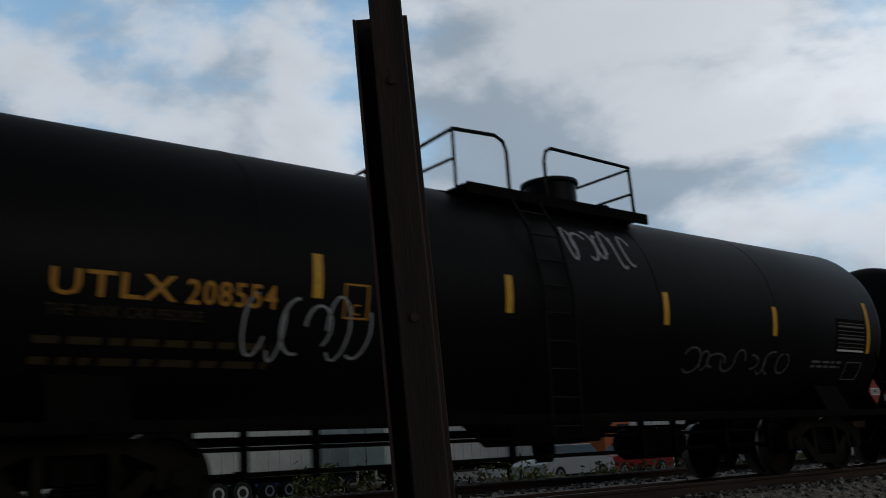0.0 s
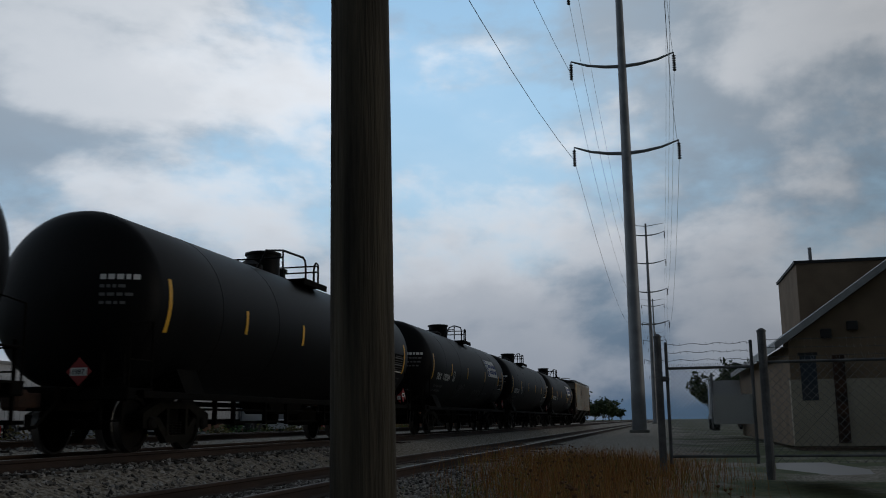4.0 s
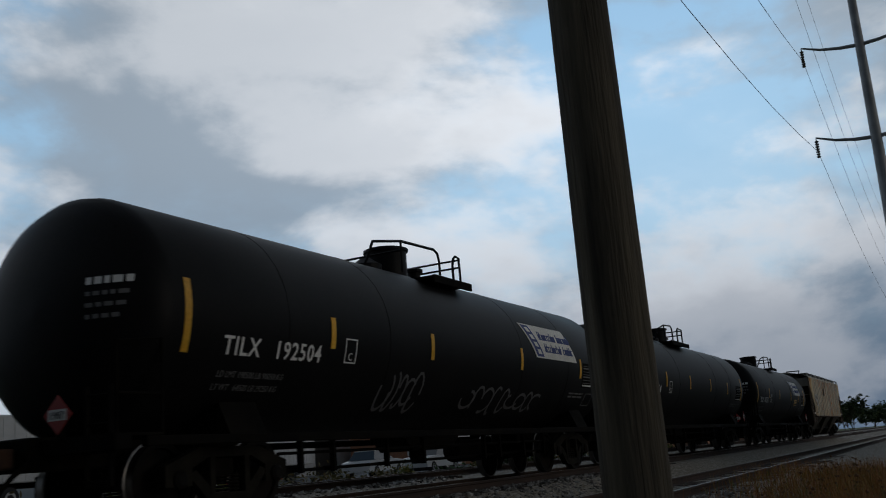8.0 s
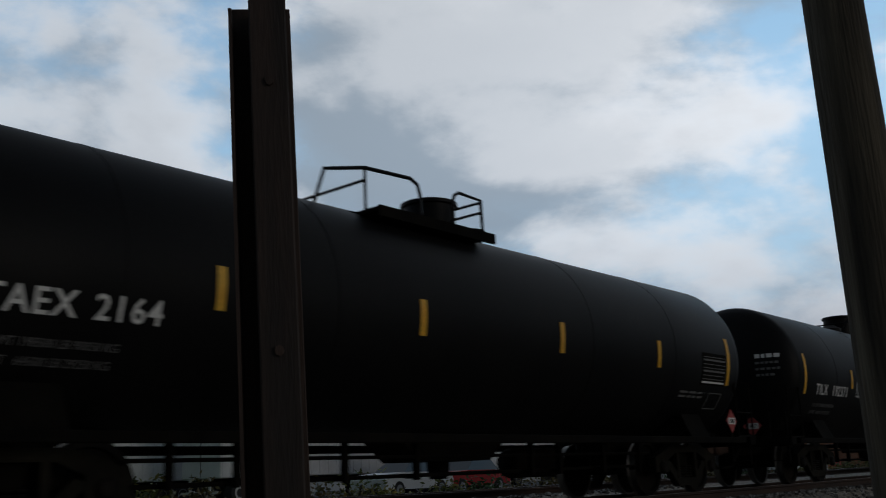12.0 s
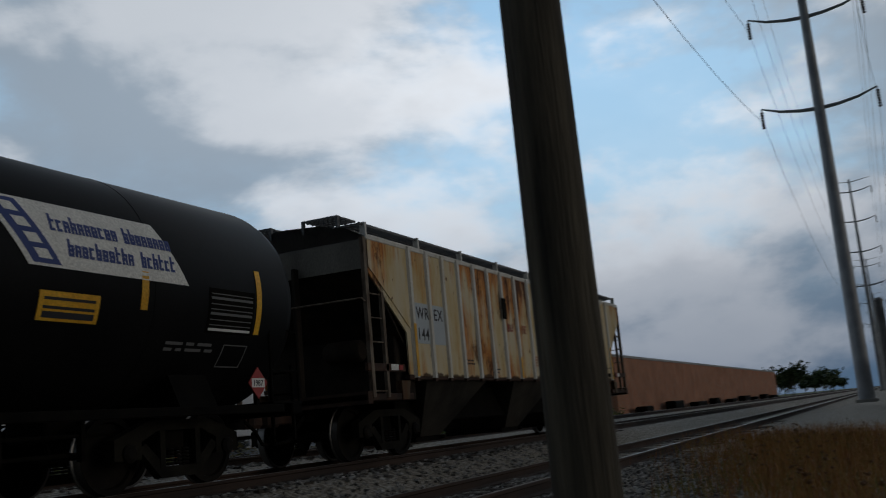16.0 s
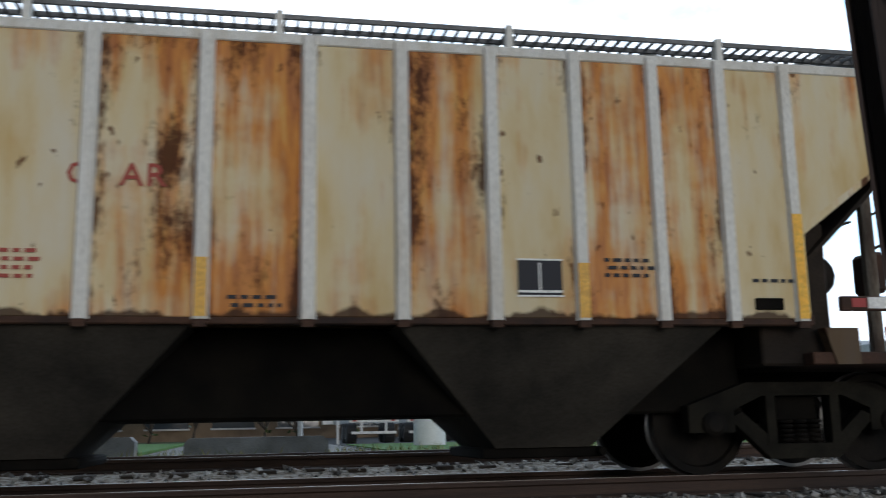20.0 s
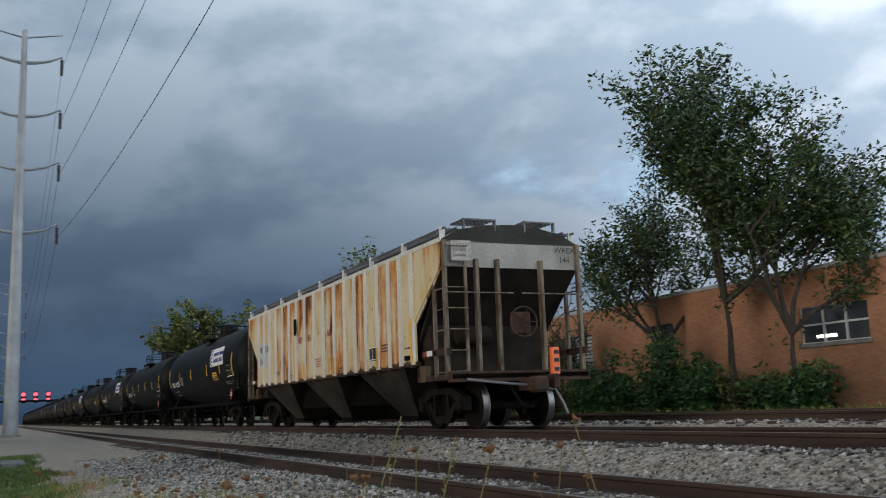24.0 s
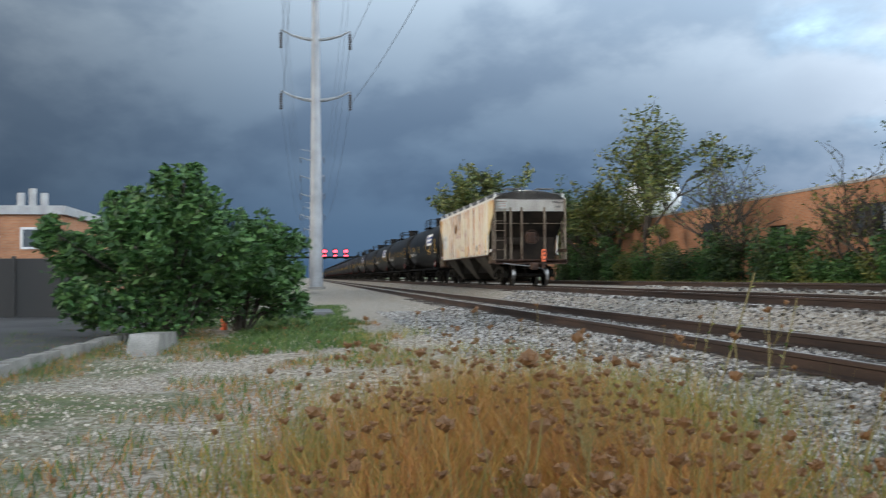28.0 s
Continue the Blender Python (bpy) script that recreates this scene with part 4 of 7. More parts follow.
def make_hopper(x):
    """The rusting covered hopper that ends the train."""
    car = thing("covered_hopper", "rust-streaked cream covered hopper car with pale ribs, ending the train", "hopper car", group="cars of the freight train")
    TRAIN.append((car, x))
    H, E, B, W = 8.0, 3.66, 1.32, 1.52
    ribs = [-6.5, -5.78, -5.1, -4.37, -3.58, -2.82, -2.05, -1.22, -0.35, 0.52, 1.4, 2.22, 2.98, 3.75, 4.5, 5.22, 5.86, 6.5]
    rust = "lllmhhmhlholmlooll"
    # shell of the sides behind the panels, with sloped ends
    for s in (-1, 1):
        y = s * W
        outline = [(-H, E), (-H, 3.08), (-6.72, 2.1), (-6.72, B), (6.6, B), (6.6, 2.1), (H, 3.12), (H, E)]
        part("side_sheet", Geo().prism(outline, 1, *sorted((y, y - s * 0.03))), "hopper", car, "cream side sheet under the panels")
        edges = ribs
        for a, b, k in zip(edges, edges[1:], rust if s < 0 else rust[::-1]):
            part("side_panel", Geo().box(a + 0.06, b - 0.06, *sorted((y + s * 0.002, y + s * 0.02)), B + 0.02, E - 0.06, 0.008), "hopper_" + k, car)
        for e in (-1, 1):
            part("end_panel", Geo().prism([((ribs[0] if e < 0 else ribs[-1]) + e * 0.06, 2.16), ((ribs[0] if e < 0 else ribs[-1]) + e * 0.06, E - 0.05), (e * (H - 0.04), E - 0.05), (e * (H - 0.04), 3.14)], 1, *sorted((y + s * 0.002, y + s * 0.016))), "hopper_l", car)
        for i, r in enumerate(ribs):
            part("rib", Geo().prism([(r - 0.075, y), (r - 0.045, y + s * 0.065), (r + 0.045, y + s * 0.065), (r + 0.075, y)], 2, B, E), "hopper_rib", car)
            part("rib_foot", Geo().box(r - 0.05, r + 0.05, *sorted((y, y + s * 0.06)), B - 0.06, B + 0.0), "rust_brown", car)
            if i in (0, 7, 10, 14, 17):
                part("reflector", Geo().box(r - 0.048, r + 0.048, *sorted((y + s * 0.064, y + s * 0.069)), B + 0.02, B + (0.95 if i in (0, 17) else 0.48)), "yellow", car)
        part("side_sill", Geo().box(-6.75, 6.62, *sorted((y - s * 0.10, y + s * 0.012)), B - 0.035, B + 0.055, 0.01), "rust_brown", car, "rusted lower side sill")
        part("top_chord", Geo().box(-H, H, *sorted((y - s * 0.08, y + s * 0.03)), E - 0.06, E + 0.03, 0.01), "hopper_rib", car)
    # roof
    prof = [(-W, E), (-W * 0.75, E + 0.19), (-W * 0.4, E + 0.30), (0, E + 0.34), (W * 0.4, E + 0.30), (W * 0.75, E + 0.19), (W, E), (W, E - 0.05), (-W, E - 0.05)]
    part("roof", Geo().prism(prof, 0, -H, H), "hopper_end", car)
    for k in range(10):
        xx = -7.0 + k * 1.55
        part("roof_rib", Geo().prism([(p[0] * 1.005, p[1] + 0.025) for p in prof[:7]] + [(W, E - 0.01), (-W, E - 0.01)], 0, xx - 0.04, xx + 0.04), "hopper_rib", car)
    part("hatch_cover", Geo().box(-7.2, 7.2, -0.28, 0.28, E + 0.33, E + 0.43, 0.03), "hopper_rib", car)
    for s in (-1, 1):
        g = Geo()
        y0, y1, z = s * 0.95, s * 1.45, E + 0.22
        for yy in (y0, (y0 + y1) / 2, y1):
            g.box(-H - 0.05, H + 0.05, yy - 0.015, yy + 0.015, z - 0.025, z + 0.015)
        n = 150
        for i in range(n):
            a = -H + 2 * H * i / n
            g.box(a - 0.012, a + 0.012, *sorted((y0, y1)), z - 0.012, z + 0.012)
        part("running_board", g, "galv_dark", car, "open steel-grating running board on the roof")
        for i in range(9):
            xx = -H + 0.1 + i * (2 * H - 0.2) / 8
            part("board_bracket", Geo().box(xx - 0.03, xx + 0.03, *sorted((s * 1.40, s * 1.50)), E - 0.0, z + 0.03), "hopper_rib", car)
    for e in (-1, 1):
        for c in (-0.68, 0.67):
            g = Geo()
            for k in range(8):
                g.box(*sorted((e * (H + 0.02), e * (H - 0.62))), c - 0.33 + k * 0.09 - 0.012, c - 0.33 + k * 0.09 + 0.012, E + 0.40, E + 0.43)
            for k in range(5):
                xx = e * (H - 0.6 + k * 0.155)
                g.box(xx - 0.012, xx + 0.012, c - 0.35, c + 0.34, E + 0.395, E + 0.425)
            for yy in (c - 0.34, c + 0.34):
                g.box(*sorted((e * (H + 0.02), e * (H - 0.05))), yy - 0.02, yy + 0.02, E + 0.2, E + 0.43)
            part("end_grating", g, "galv_dark", car)
        # end cap above the slope sheet, white at the rear, darker at the front
        x = e * H
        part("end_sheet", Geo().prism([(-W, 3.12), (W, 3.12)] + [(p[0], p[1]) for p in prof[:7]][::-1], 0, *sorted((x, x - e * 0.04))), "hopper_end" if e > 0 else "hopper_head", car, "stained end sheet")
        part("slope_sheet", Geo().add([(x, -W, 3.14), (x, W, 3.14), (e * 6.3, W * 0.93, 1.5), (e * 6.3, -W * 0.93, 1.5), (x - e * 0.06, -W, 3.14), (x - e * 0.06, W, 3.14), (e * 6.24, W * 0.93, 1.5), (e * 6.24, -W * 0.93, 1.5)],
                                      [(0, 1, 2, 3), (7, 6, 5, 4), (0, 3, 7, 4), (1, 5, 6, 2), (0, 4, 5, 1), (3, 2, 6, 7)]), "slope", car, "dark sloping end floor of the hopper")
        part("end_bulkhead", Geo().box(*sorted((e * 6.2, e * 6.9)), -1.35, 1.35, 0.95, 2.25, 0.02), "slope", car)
        # end platform, posts and ladders
        part("end_platform", Geo().box(*sorted((e * 6.6, e * 8.25)), -1.5, 1.5, 0.95, 1.06, 0.01).box(*sorted((e * 8.1, e * 8.25)), -1.52, 1.52, 0.90, 1.10), "rust_brown", car)
        for yy in (-0.82, -0.36, 0.62) if e > 0 else (-0.15,):
            part("end_post", Geo().box(*sorted((e * 7.98, e * 8.12)), yy - 0.035, yy + 0.035, 1.0, 3.28, 0.01), "hopper_post" if e > 0 else "slope", car)
        for s in (-1, 1):
            y = s * 1.50
            g = Geo().box(*sorted((e * 8.0, e * 8.10)), y - 0.035, y + 0.035, 1.0, E - 0.03)
            part("corner_post", g, "hopper_post", car)
            if s == -e:
                ld = part("end_ladder", Geo().box(*sorted((e * 8.06, e * 8.12)), y - s * 0.42 - 0.025, y - s * 0.42 + 0.025, 1.0, 3.6), "hopper_post", car, "rusty end ladder")
                for j in range(7):
                    z = 1.1 + j * 0.40
                    part("rung", Geo().tube([(e * 8.10, y, z), (e * 8.18, y, z), (e * 8.18, y - s * 0.42, z), (e * 8.10, y - s * 0.42, z)], 0.014, 5), "hopper_post", ld)
            ld = part("side_ladder", Geo().box(*sorted((e * 7.50, e * 7.58)), y - 0.03, y + 0.03, 1.0, 2.75), "hopper_post", car, "rusty side ladder")
            for j in range(5):
                z = 1.1 + j * 0.40
                part("rung", Geo().cyl((e * 7.54, y, z), (e * 8.05, y, z), 0.014, n=5), "hopper_post", ld)
            part("hook", Geo().tube([(e * 7.54, y, 2.75), (e * 7.47, y + s * 0.02, 2.95), (e * 7.47, y, 3.0)], 0.025, 5), "hopper_post", ld)
            part("side_brace", Geo().box(*sorted((e * 6.9, e * 8.2)), y - 0.03, y + 0.03, 1.42, 1.55, 0.008), "rust_brown", car)
            part("jacking_pad", Geo().prism([(e * 6.72, B - 0.05), (e * 7.05, B - 0.05), (e * 7.05, 0.95), (e * 6.82, 0.95)], 1, *sorted((y - s * 0.1, y + s * 0.02))), "hopper", car)
            part("grab_rail", Geo().tube([(e * 8.08, s * 1.5, 2.55), (e * 8.20, s * 1.5, 2.6), (e * 8.20, s * 0.1, 2.6)], 0.016, 5), "hopper_post", car)
        part("red_reflector", Geo().box(*sorted((e * 7.0, e * 7.14)), -1.537, -1.531, 1.45, 1.53), "red", car)
        part("white_reflector", Geo().box(*sorted((e * 7.16, e * 7.42)), -1.537, -1.531, 1.44, 1.54), "white", car)
        part("air_reservoir", Geo().lathe([(-0.9, 0.0), (-0.86, 0.16), (-0.8, 0.2), (-0.2, 0.2), (-0.14, 0.16), (-0.1, 0.0)], 1, (e * 7.15, 0, 1.85), 14), "slope", car, smooth=True)
        make_coupler(car, e * 8.2, e)
        make_truck(car, e * 6.72, True)
    # discharge bays
    for i, cx in enumerate((-4.53, -0.1, 4.37)):
        a, b, ln, rn, zb = cx - 1.42, cx + 1.42, cx - 0.45, cx + 0.42, 0.28
        w0, w1 = 1.46, 0.75
        g = Geo().add([(a, -w0, B - 0.03), (b, -w0, B - 0.03), (b, w0, B - 0.03), (a, w0, B - 0.03), (ln, -w1, zb), (rn, -w1, zb), (rn, w1, zb), (ln, w1, zb)],
                      [(0, 1, 5, 4), (1, 2, 6, 5), (2, 3, 7, 6), (3, 0, 4, 7), (4, 5, 6, 7), (3, 2, 1, 0)])
        part("discharge_bay", g, "hopper_low", car, "grimy tapering discharge bay")
        part("outlet_gate", Geo().box(ln - 0.12, rn + 0.12, -0.72, 0.72, zb - 0.09, zb, 0.01).cyl((rn + 0.1, -0.8, zb - 0.04), (rn + 0.1, 0.8, zb - 0.04), 0.04, n=8), "steel_dark", car)
    # dark block filling the gaps between bays, stands in for the underframe's shadow
    part("bay_tunnel", Geo().box(-6.2, 6.2, -0.9, 0.9, 0.56, B, 0.02), "steel_dark", car)
    part("centre_sill", Geo().box(-8.2, 8.2, -0.3, 0.3, 0.72, 1.02), "steel_dark", car)
    # lettering on the near side
    y = -W - 0.03

    def word(txt, size, x0, z, ink, name, wide=1.0):
        t = text_geo(txt, size, 0.002, wide)
        t.v = [(p[0] + x0, p[1] + y, p[2] + z) for p in t.v]
        part(name, t, ink, car)
    part("patch", Geo().box(ribs[0] + 0.09, ribs[1] - 0.07, y, y + 0.005, 1.93, 2.66), "shed", car, "grey repainted patch behind the car's mark")
    part("patch", Geo().box(ribs[1] + 0.08, ribs[2] - 0.08, y, y + 0.005, 1.93, 2.66), "shed", car)
    word("WR", 0.30, ribs[0] + 0.15, 2.38, "letter_dark", "reporting_mark")
    word("EX", 0.30, ribs[1] + 0.15, 2.38, "letter_dark", "reporting_mark")
    word("144", 0.30, ribs[0] + 0.14, 2.00, "letter_dark", "car_number")
    for txt, r in (("BU", 6), ("FE", 7), ("C", 8), ("AR", 9)):
        word(txt, 0.26, ribs[r] + {6: 0.2, 7: 0.3, 8: 0.72, 9: 0.25}[r], 2.36, "letter_red", "stencil_word")
    part("cover_plate", Geo().box(ribs[6] - 0.11, ribs[6] + 0.11, -W - 0.085, -W - 0.066, 2.62, 3.08, 0.006), "steel_dark", car, "dark plate bolted over a rib")
    part("data_panel", Geo().box(3.94, 4.32, y - 0.002, y + 0.004, 1.53, 1.82), "letter_dark", car, "small black data panel with a white rule")
    part("data_rule", Geo().box(4.12, 4.135, y - 0.004, y, 1.57, 1.80).box(3.94, 4.32, y - 0.004, y, 1.55, 1.57).box(3.93, 4.33, y - 0.003, y, 1.515, 1.53).box(3.93, 4.33, y - 0.003, y, 1.82, 1.835), "white", car)
    part("card_box", Geo().box(6.06, 6.32, y - 0.02, y + 0.01, 1.42, 1.52, 0.006), "steel_dark", car)
    for x0, z0, rows in ((1.6, 1.48, 2), (4.7, 1.82, 3), (-4.3, 1.66, 2), (-0.25, 1.82, 4), (-2.95, 1.5, 2), (6.05, 1.66, 1)):
        for i in range(rows):
            k = x0 + (0.03 if i % 2 else 0.0)
            while k < x0 + 0.40:
                d = 0.035 + 0.05 * random.random()
                part("stencil_bar", Geo().box(k, k + d, y - 0.001, y + 0.002, z0 - i * 0.065, z0 - i * 0.065 + 0.03), "letter_red" if rows == 4 else "letter_dark", car)
                k += d + 0.03
    # rear end: brake wheel, notice and end-of-train flasher
    for e in (-1, 1):
        x = e * 8.06
        t = text_geo("WREX", 0.17, 0.002)
        t.v = [(x + e * 0.012 + e * 0.0, e * (p[0] + 0.95), p[2] + 3.45) if e > 0 else (x - 0.012, -(p[0] - 1.45), p[2] + 3.45) for p in t.v]
        part("end_mark", t, "letter_dark", car)
        t = text_geo("144", 0.17, 0.002)
        t.v = [(x + e * 0.012, e * (p[0] + 1.05), p[2] + 3.25) if e > 0 else (x - 0.012, -(p[0] - 1.30), p[2] + 3.25) for p in t.v]
        part("end_number", t, "letter_dark", car)
    bw = Geo()
    for i in range(20):
        a, b = 2 * math.pi * i / 20, 2 * math.pi * (i + 1) / 20
        bw.cyl((8.42, -0.02 + 0.29 * math.cos(a), 2.02 + 0.29 * math.sin(a)), (8.42, -0.02 + 0.29 * math.cos(b), 2.02 + 0.29 * math.sin(b)), 0.018, n=5)
    for i in range(5):
        a = 2 * math.pi * i / 5
        bw.cyl((8.40, -0.02, 2.02), (8.42, -0.02 + 0.29 * math.cos(a), 2.02 + 0.29 * math.sin(a)), 0.014, n=5)
    part("brake_wheel", bw, "rust_brown", car, "spoked hand-brake wheel")
    part("brake_housing", Geo().box(8.2, 8.36, -0.22, 0.18, 1.78, 2.22, 0.04), "rust_brown", car)
    nt_ = part("notice", Geo().box(8.12, 8.135, -1.38, -0.95, 3.22, 3.62), "hopper_end", car, "pale notice with red lettering")
    for i, txt in enumerate(("CAUTION", "NO SIDE", "LADDER")):
        t = text_geo(txt, 0.075, 0.001)
        t.v = [(8.139, p[0] - 1.34, p[2] + 3.50 - i * 0.10) for p in t.v]
        part("notice_words", t, "letter_red", nt_)
    eot = part("end_flasher", Geo().box(8.74, 8.87, 0.31, 0.47, 0.98, 1.50, 0.02), "orange", car, "orange end-of-train flasher on the coupler")
    for zz in (1.08, 1.25, 1.40):
        part("flasher_lens", Geo().box(8.868, 8.88, 0.34, 0.44, zz - 0.03, zz + 0.04), "letter_dark", eot)
    part("flasher_bracket", Geo().box(8.6, 8.9, 0.3, 0.42, 0.72, 1.0, 0.02), "rust_brown", car)
    part("brake_pipe", Geo().tube([(8.25, -1.2, 0.95), (8.5, -0.8, 0.88), (8.55, 0.0, 0.80), (8.85, 0.35, 0.70), (8.95, 0.45, 0.45), (9.0, 0.5, 0.25)], 0.025, 6), "letter_dim", car)
    return car


make_hopper(52.2)
PITCH = 18.1
tags0 = [(-4.6, 1.48, 1.4, 0.70, "spray", 3, 6, 0.026), (-0.05, 2.82, 1.3, 0.55, "spray", 8, 7, 0.04), (2.2, 1.50, 2.6, 0.34, "spray_dim", 5, 9, 0.03)]
make_tank_car(34.0, "TILX", "192371", sign=True, plate=True, tail=0.5)
make_tank_car(15.8, "TAEX", "2164", top="mid", third=1.73, mid=4.58)
make_tank_car(-2.05, "TILX", "192504", sign=True, mid=6.0, third=2.55, tag=[(-2.6, 1.2, 1.2, 0.75, "spray_dim", 11, 5, 0.05), (0.3, 1.25, 3.6, 0.5, "spray_dim", 12, 9, 0.05)])
make_tank_car(-20.28, "", "", plate=True, third=1.62, mid=4.64)
make_tank_car(-39.05, "TILX", "192362", sign=True, plate=True, tag=[(1.2, 1.2, 4.2, 0.8, "spray_dim", 21, 10, 0.06)])
make_tank_car(-56.75, "UTLX", "208554", "yellow", tag=tags0, top="rear", third=1.66, mid=4.31)
for i in range(16):
    make_tank_car(-56.75 - PITCH * (i + 1), sign=i in (1, 4), full=False, table=False)


# ---- poles, pylons and wires ----
def make_wood_pole():
    g = Geo()
    n, rows = 28, 40
    vs, fs = [], []
    for j in range(rows + 1):
        z = -0.9 + j * 0.25
        r = 0.0945 - 0.0033 * z
        for i in range(n):
            a = 2 * math.pi * i / n
            k = r * (1 + 0.035 * noise.noise((math.cos(a) * 2.2, math.sin(a) * 2.2, z * 0.35)) + 0.02 * noise.noise((math.cos(a) * 7, math.sin(a) * 7, z * 0.8)))
            vs.append((k * math.cos(a), k * math.sin(a), z))
    for j in range(rows):
        fs += [(j * n + i, j * n + (i + 1) % n, (j + 1) * n + (i + 1) % n, (j + 1) * n + i) for i in range(n)]
    fs += [tuple(range(n))[::-1], tuple(range(rows * n, (rows + 1) * n))]
    ob = part("utility_pole", g.add(vs, fs), "wood", None, smooth=True)
    ob.location, ob.rotation_euler = (W_X, W_Y, 0), (radians(-1.0), radians(1.6), 0)
    tagged(ob, "weathered brown wooden utility pole beside the siding", "utility pole")
    part("ground_wire", Geo().tube([(0.096, -0.02, -0.8), (0.080, -0.02, 4), (0.064, -0.02, 8.9)], 0.006, 5), "wire", ob)


W_X, W_Y = 2.832, 0.588
make_wood_pole()


def make_steel_post():
    post = thing("steel_post", "rusty brown steel beam post standing upright in the gravel", "steel post", at=(P_X, P_Y, -0.9))
    h = P_H + 0.9
    part("flange", Geo().box(-0.075, 0.075, 0.052, 0.063, 0, h + 0.045, 0.002), "post", post)
    part("web", Geo().box(-0.005, 0.005, -0.052, 0.052, 0, h + 0.03), "post", post)
    part("flange", Geo().box(-0.075, -0.067, -0.063, 0.052, 0, h - 0.004), "post", post)
    part("bar", Geo().box(-0.026, 0.064, -0.082, -0.052, 0, h + 1.6, 0.004), "post", post, "taller flat bar bolted to the beam")
    for z in (h - 0.18, h - 0.75, h - 1.3):
        part("bolt", Geo().cyl((0.019, -0.082, z), (0.019, -0.090, z), 0.011, n=8), "post", post)
    post.scale = (0.88, 0.88, 1.0)
    post.rotation_euler = (radians(0.6), radians(-2.0), radians(P_TURN))


P_X, P_Y, P_H, P_TURN = 1.317, 1.315, 1.43, -41.0
make_steel_post()


def make_pylon(x, y, zs, label, arm_y):
    py = thing("transmission_pole", label, "transmission pole", group="poles of the power line", at=(x, y, -0.4))
    top = zs[-1] + 2.2
    part("shaft", Geo().lathe([(0, 0.46), (0.4, 0.45), (top + 0.4, 0.17)], 2, (0, 0, 0), 16), "galv", py, smooth=True)
    part("base_plate", Geo().box(-0.6, 0.6, -0.6, 0.6, 0, 0.18, 0.02), "concrete", py)
    for z in zs:
        for s in (-1, 1):
            y1 = s * arm_y
            pts = [(0, s * 0.1, z + 0.35), (0, y1 * 0.34, z + 0.42), (0, y1 * 0.68, z + 0.62), (0, y1, z + 1.0)]
            arm = part("cross_arm", Geo().cyl(pts[0], pts[1], 0.13, 0.11, 8).cyl(pts[1], pts[2], 0.11, 0.085, 8).cyl(pts[2], pts[3], 0.085, 0.05, 8), "galv", py)
            prof = [(z + 1.0, 0.03), (z + 0.85, 0.03)]
            for k in range(7):
                zz = z + 0.80 - k * 0.16
                prof += [(zz, 0.04), (zz - 0.03, 0.13), (zz - 0.09, 0.11), (zz - 0.14, 0.035)]
            part("insulator", Geo().lathe(prof, 2, (0, y1, 0), 8), "insul", arm)
    for s in (-1, 1):
        part("top_arm", Geo().cyl((0, s * 0.1, top - 0.1), (0, s * arm_y, top + 0.35), 0.07, 0.04, 8), "galv", py)
    g = Geo()
    for k in range(int(top / 0.8)):
        z = 4 + k * 0.8
        if z < top - 1:
            g.cyl((0.3, 0.0, z), (0.62, 0.0, z), 0.018, n=5)
    tagged(part("step_bolt", g, "galv", py), kind="stuff")
    return py


ZS_R, ZS_L = (17.5, 23.45, 28.8, 34.1), (12.6, 16.8, 20.4, 24.1)
LINE = [(-480, 1.6, ZS_L), (-330, 1.2, ZS_L), (-195, 0.9, ZS_L), (PL_X, PL_Y, ZS_L), (PR_X, PR_Y, ZS_R), (PR_X + 118, PR_Y + 0.2, ZS_R), (PR_X + 235, PR_Y + 0.4, ZS_R), (PR_X + 350, PR_Y + 0.6, ZS_R)]
for x, y, zs in LINE:
    make_pylon(x, y, zs, "tall grey galvanised steel transmission pole with curved cross-arms", 3.35 if x > 0 else 2.35)


def make_wires():
    """Conductors hung in shallow curves from pole to pole."""
    for s in (-1, 1):
        for k in range(4):
            wires = thing("power_line", "thin dark overhead conductors hung between the transmission poles", "power line", group="conductors", at=(0, 0, 0))
            for (xa, ya, za), (xb, yb, zb) in zip(LINE, LINE[1:]):
                a, b = Vector((xa, ya + s * (3.35 if xa > 0 else 2.35), za[k] - 0.3)), Vector((xb, yb + s * (3.35 if xb > 0 else 2.35), zb[k] - 0.3))
                pts = []
                for i in range(17):
                    t = i / 16
                    p = a.lerp(b, t)
                    p.z -= 4 * 2.6 * t * (1 - t)
                    p.y += 4 * 1.5 * t * (1 - t) if xa == PL_X else 0.0
                    pts.append(p)
                part("conductor", Geo().tube(pts, 0.014, 4), "wire", wires)


make_wires()


# ---- trees, bushes and weeds ----
def leaf_cloud(centres, n, size, rnd, squash=0.8):
    """Small bent leaves scattered round twig ends."""
    v, f = [], []
    for _ in range(n):
        c, r = rnd.choice(centres)
        while True:
            p = Vector((rnd.uniform(-1, 1), rnd.uniform(-1, 1), rnd.uniform(-1, 1)))
            if p.length < 1:
                break
        p = Vector((p.x * r, p.y * r, p.z * r * squash)) + Vector(c)
        a, b = Vector((rnd.gauss(0, 1), rnd.gauss(0, 1), rnd.gauss(0, 0.6))).normalized(), Vector((rnd.gauss(0, 1), rnd.gauss(0, 1), rnd.gauss(0, 1))).normalized()
        s = size * rnd.uniform(0.6, 1.3)
        b = (b - a * b.dot(a)).normalized()
        k = len(v)
        v += [tuple(p - a * s), tuple(p + b * s * 0.42), tuple(p + a * s), tuple(p - b * s * 0.42)]
        f.append((k, k + 1, k + 2, k + 3))
    return Geo().add(v, f)


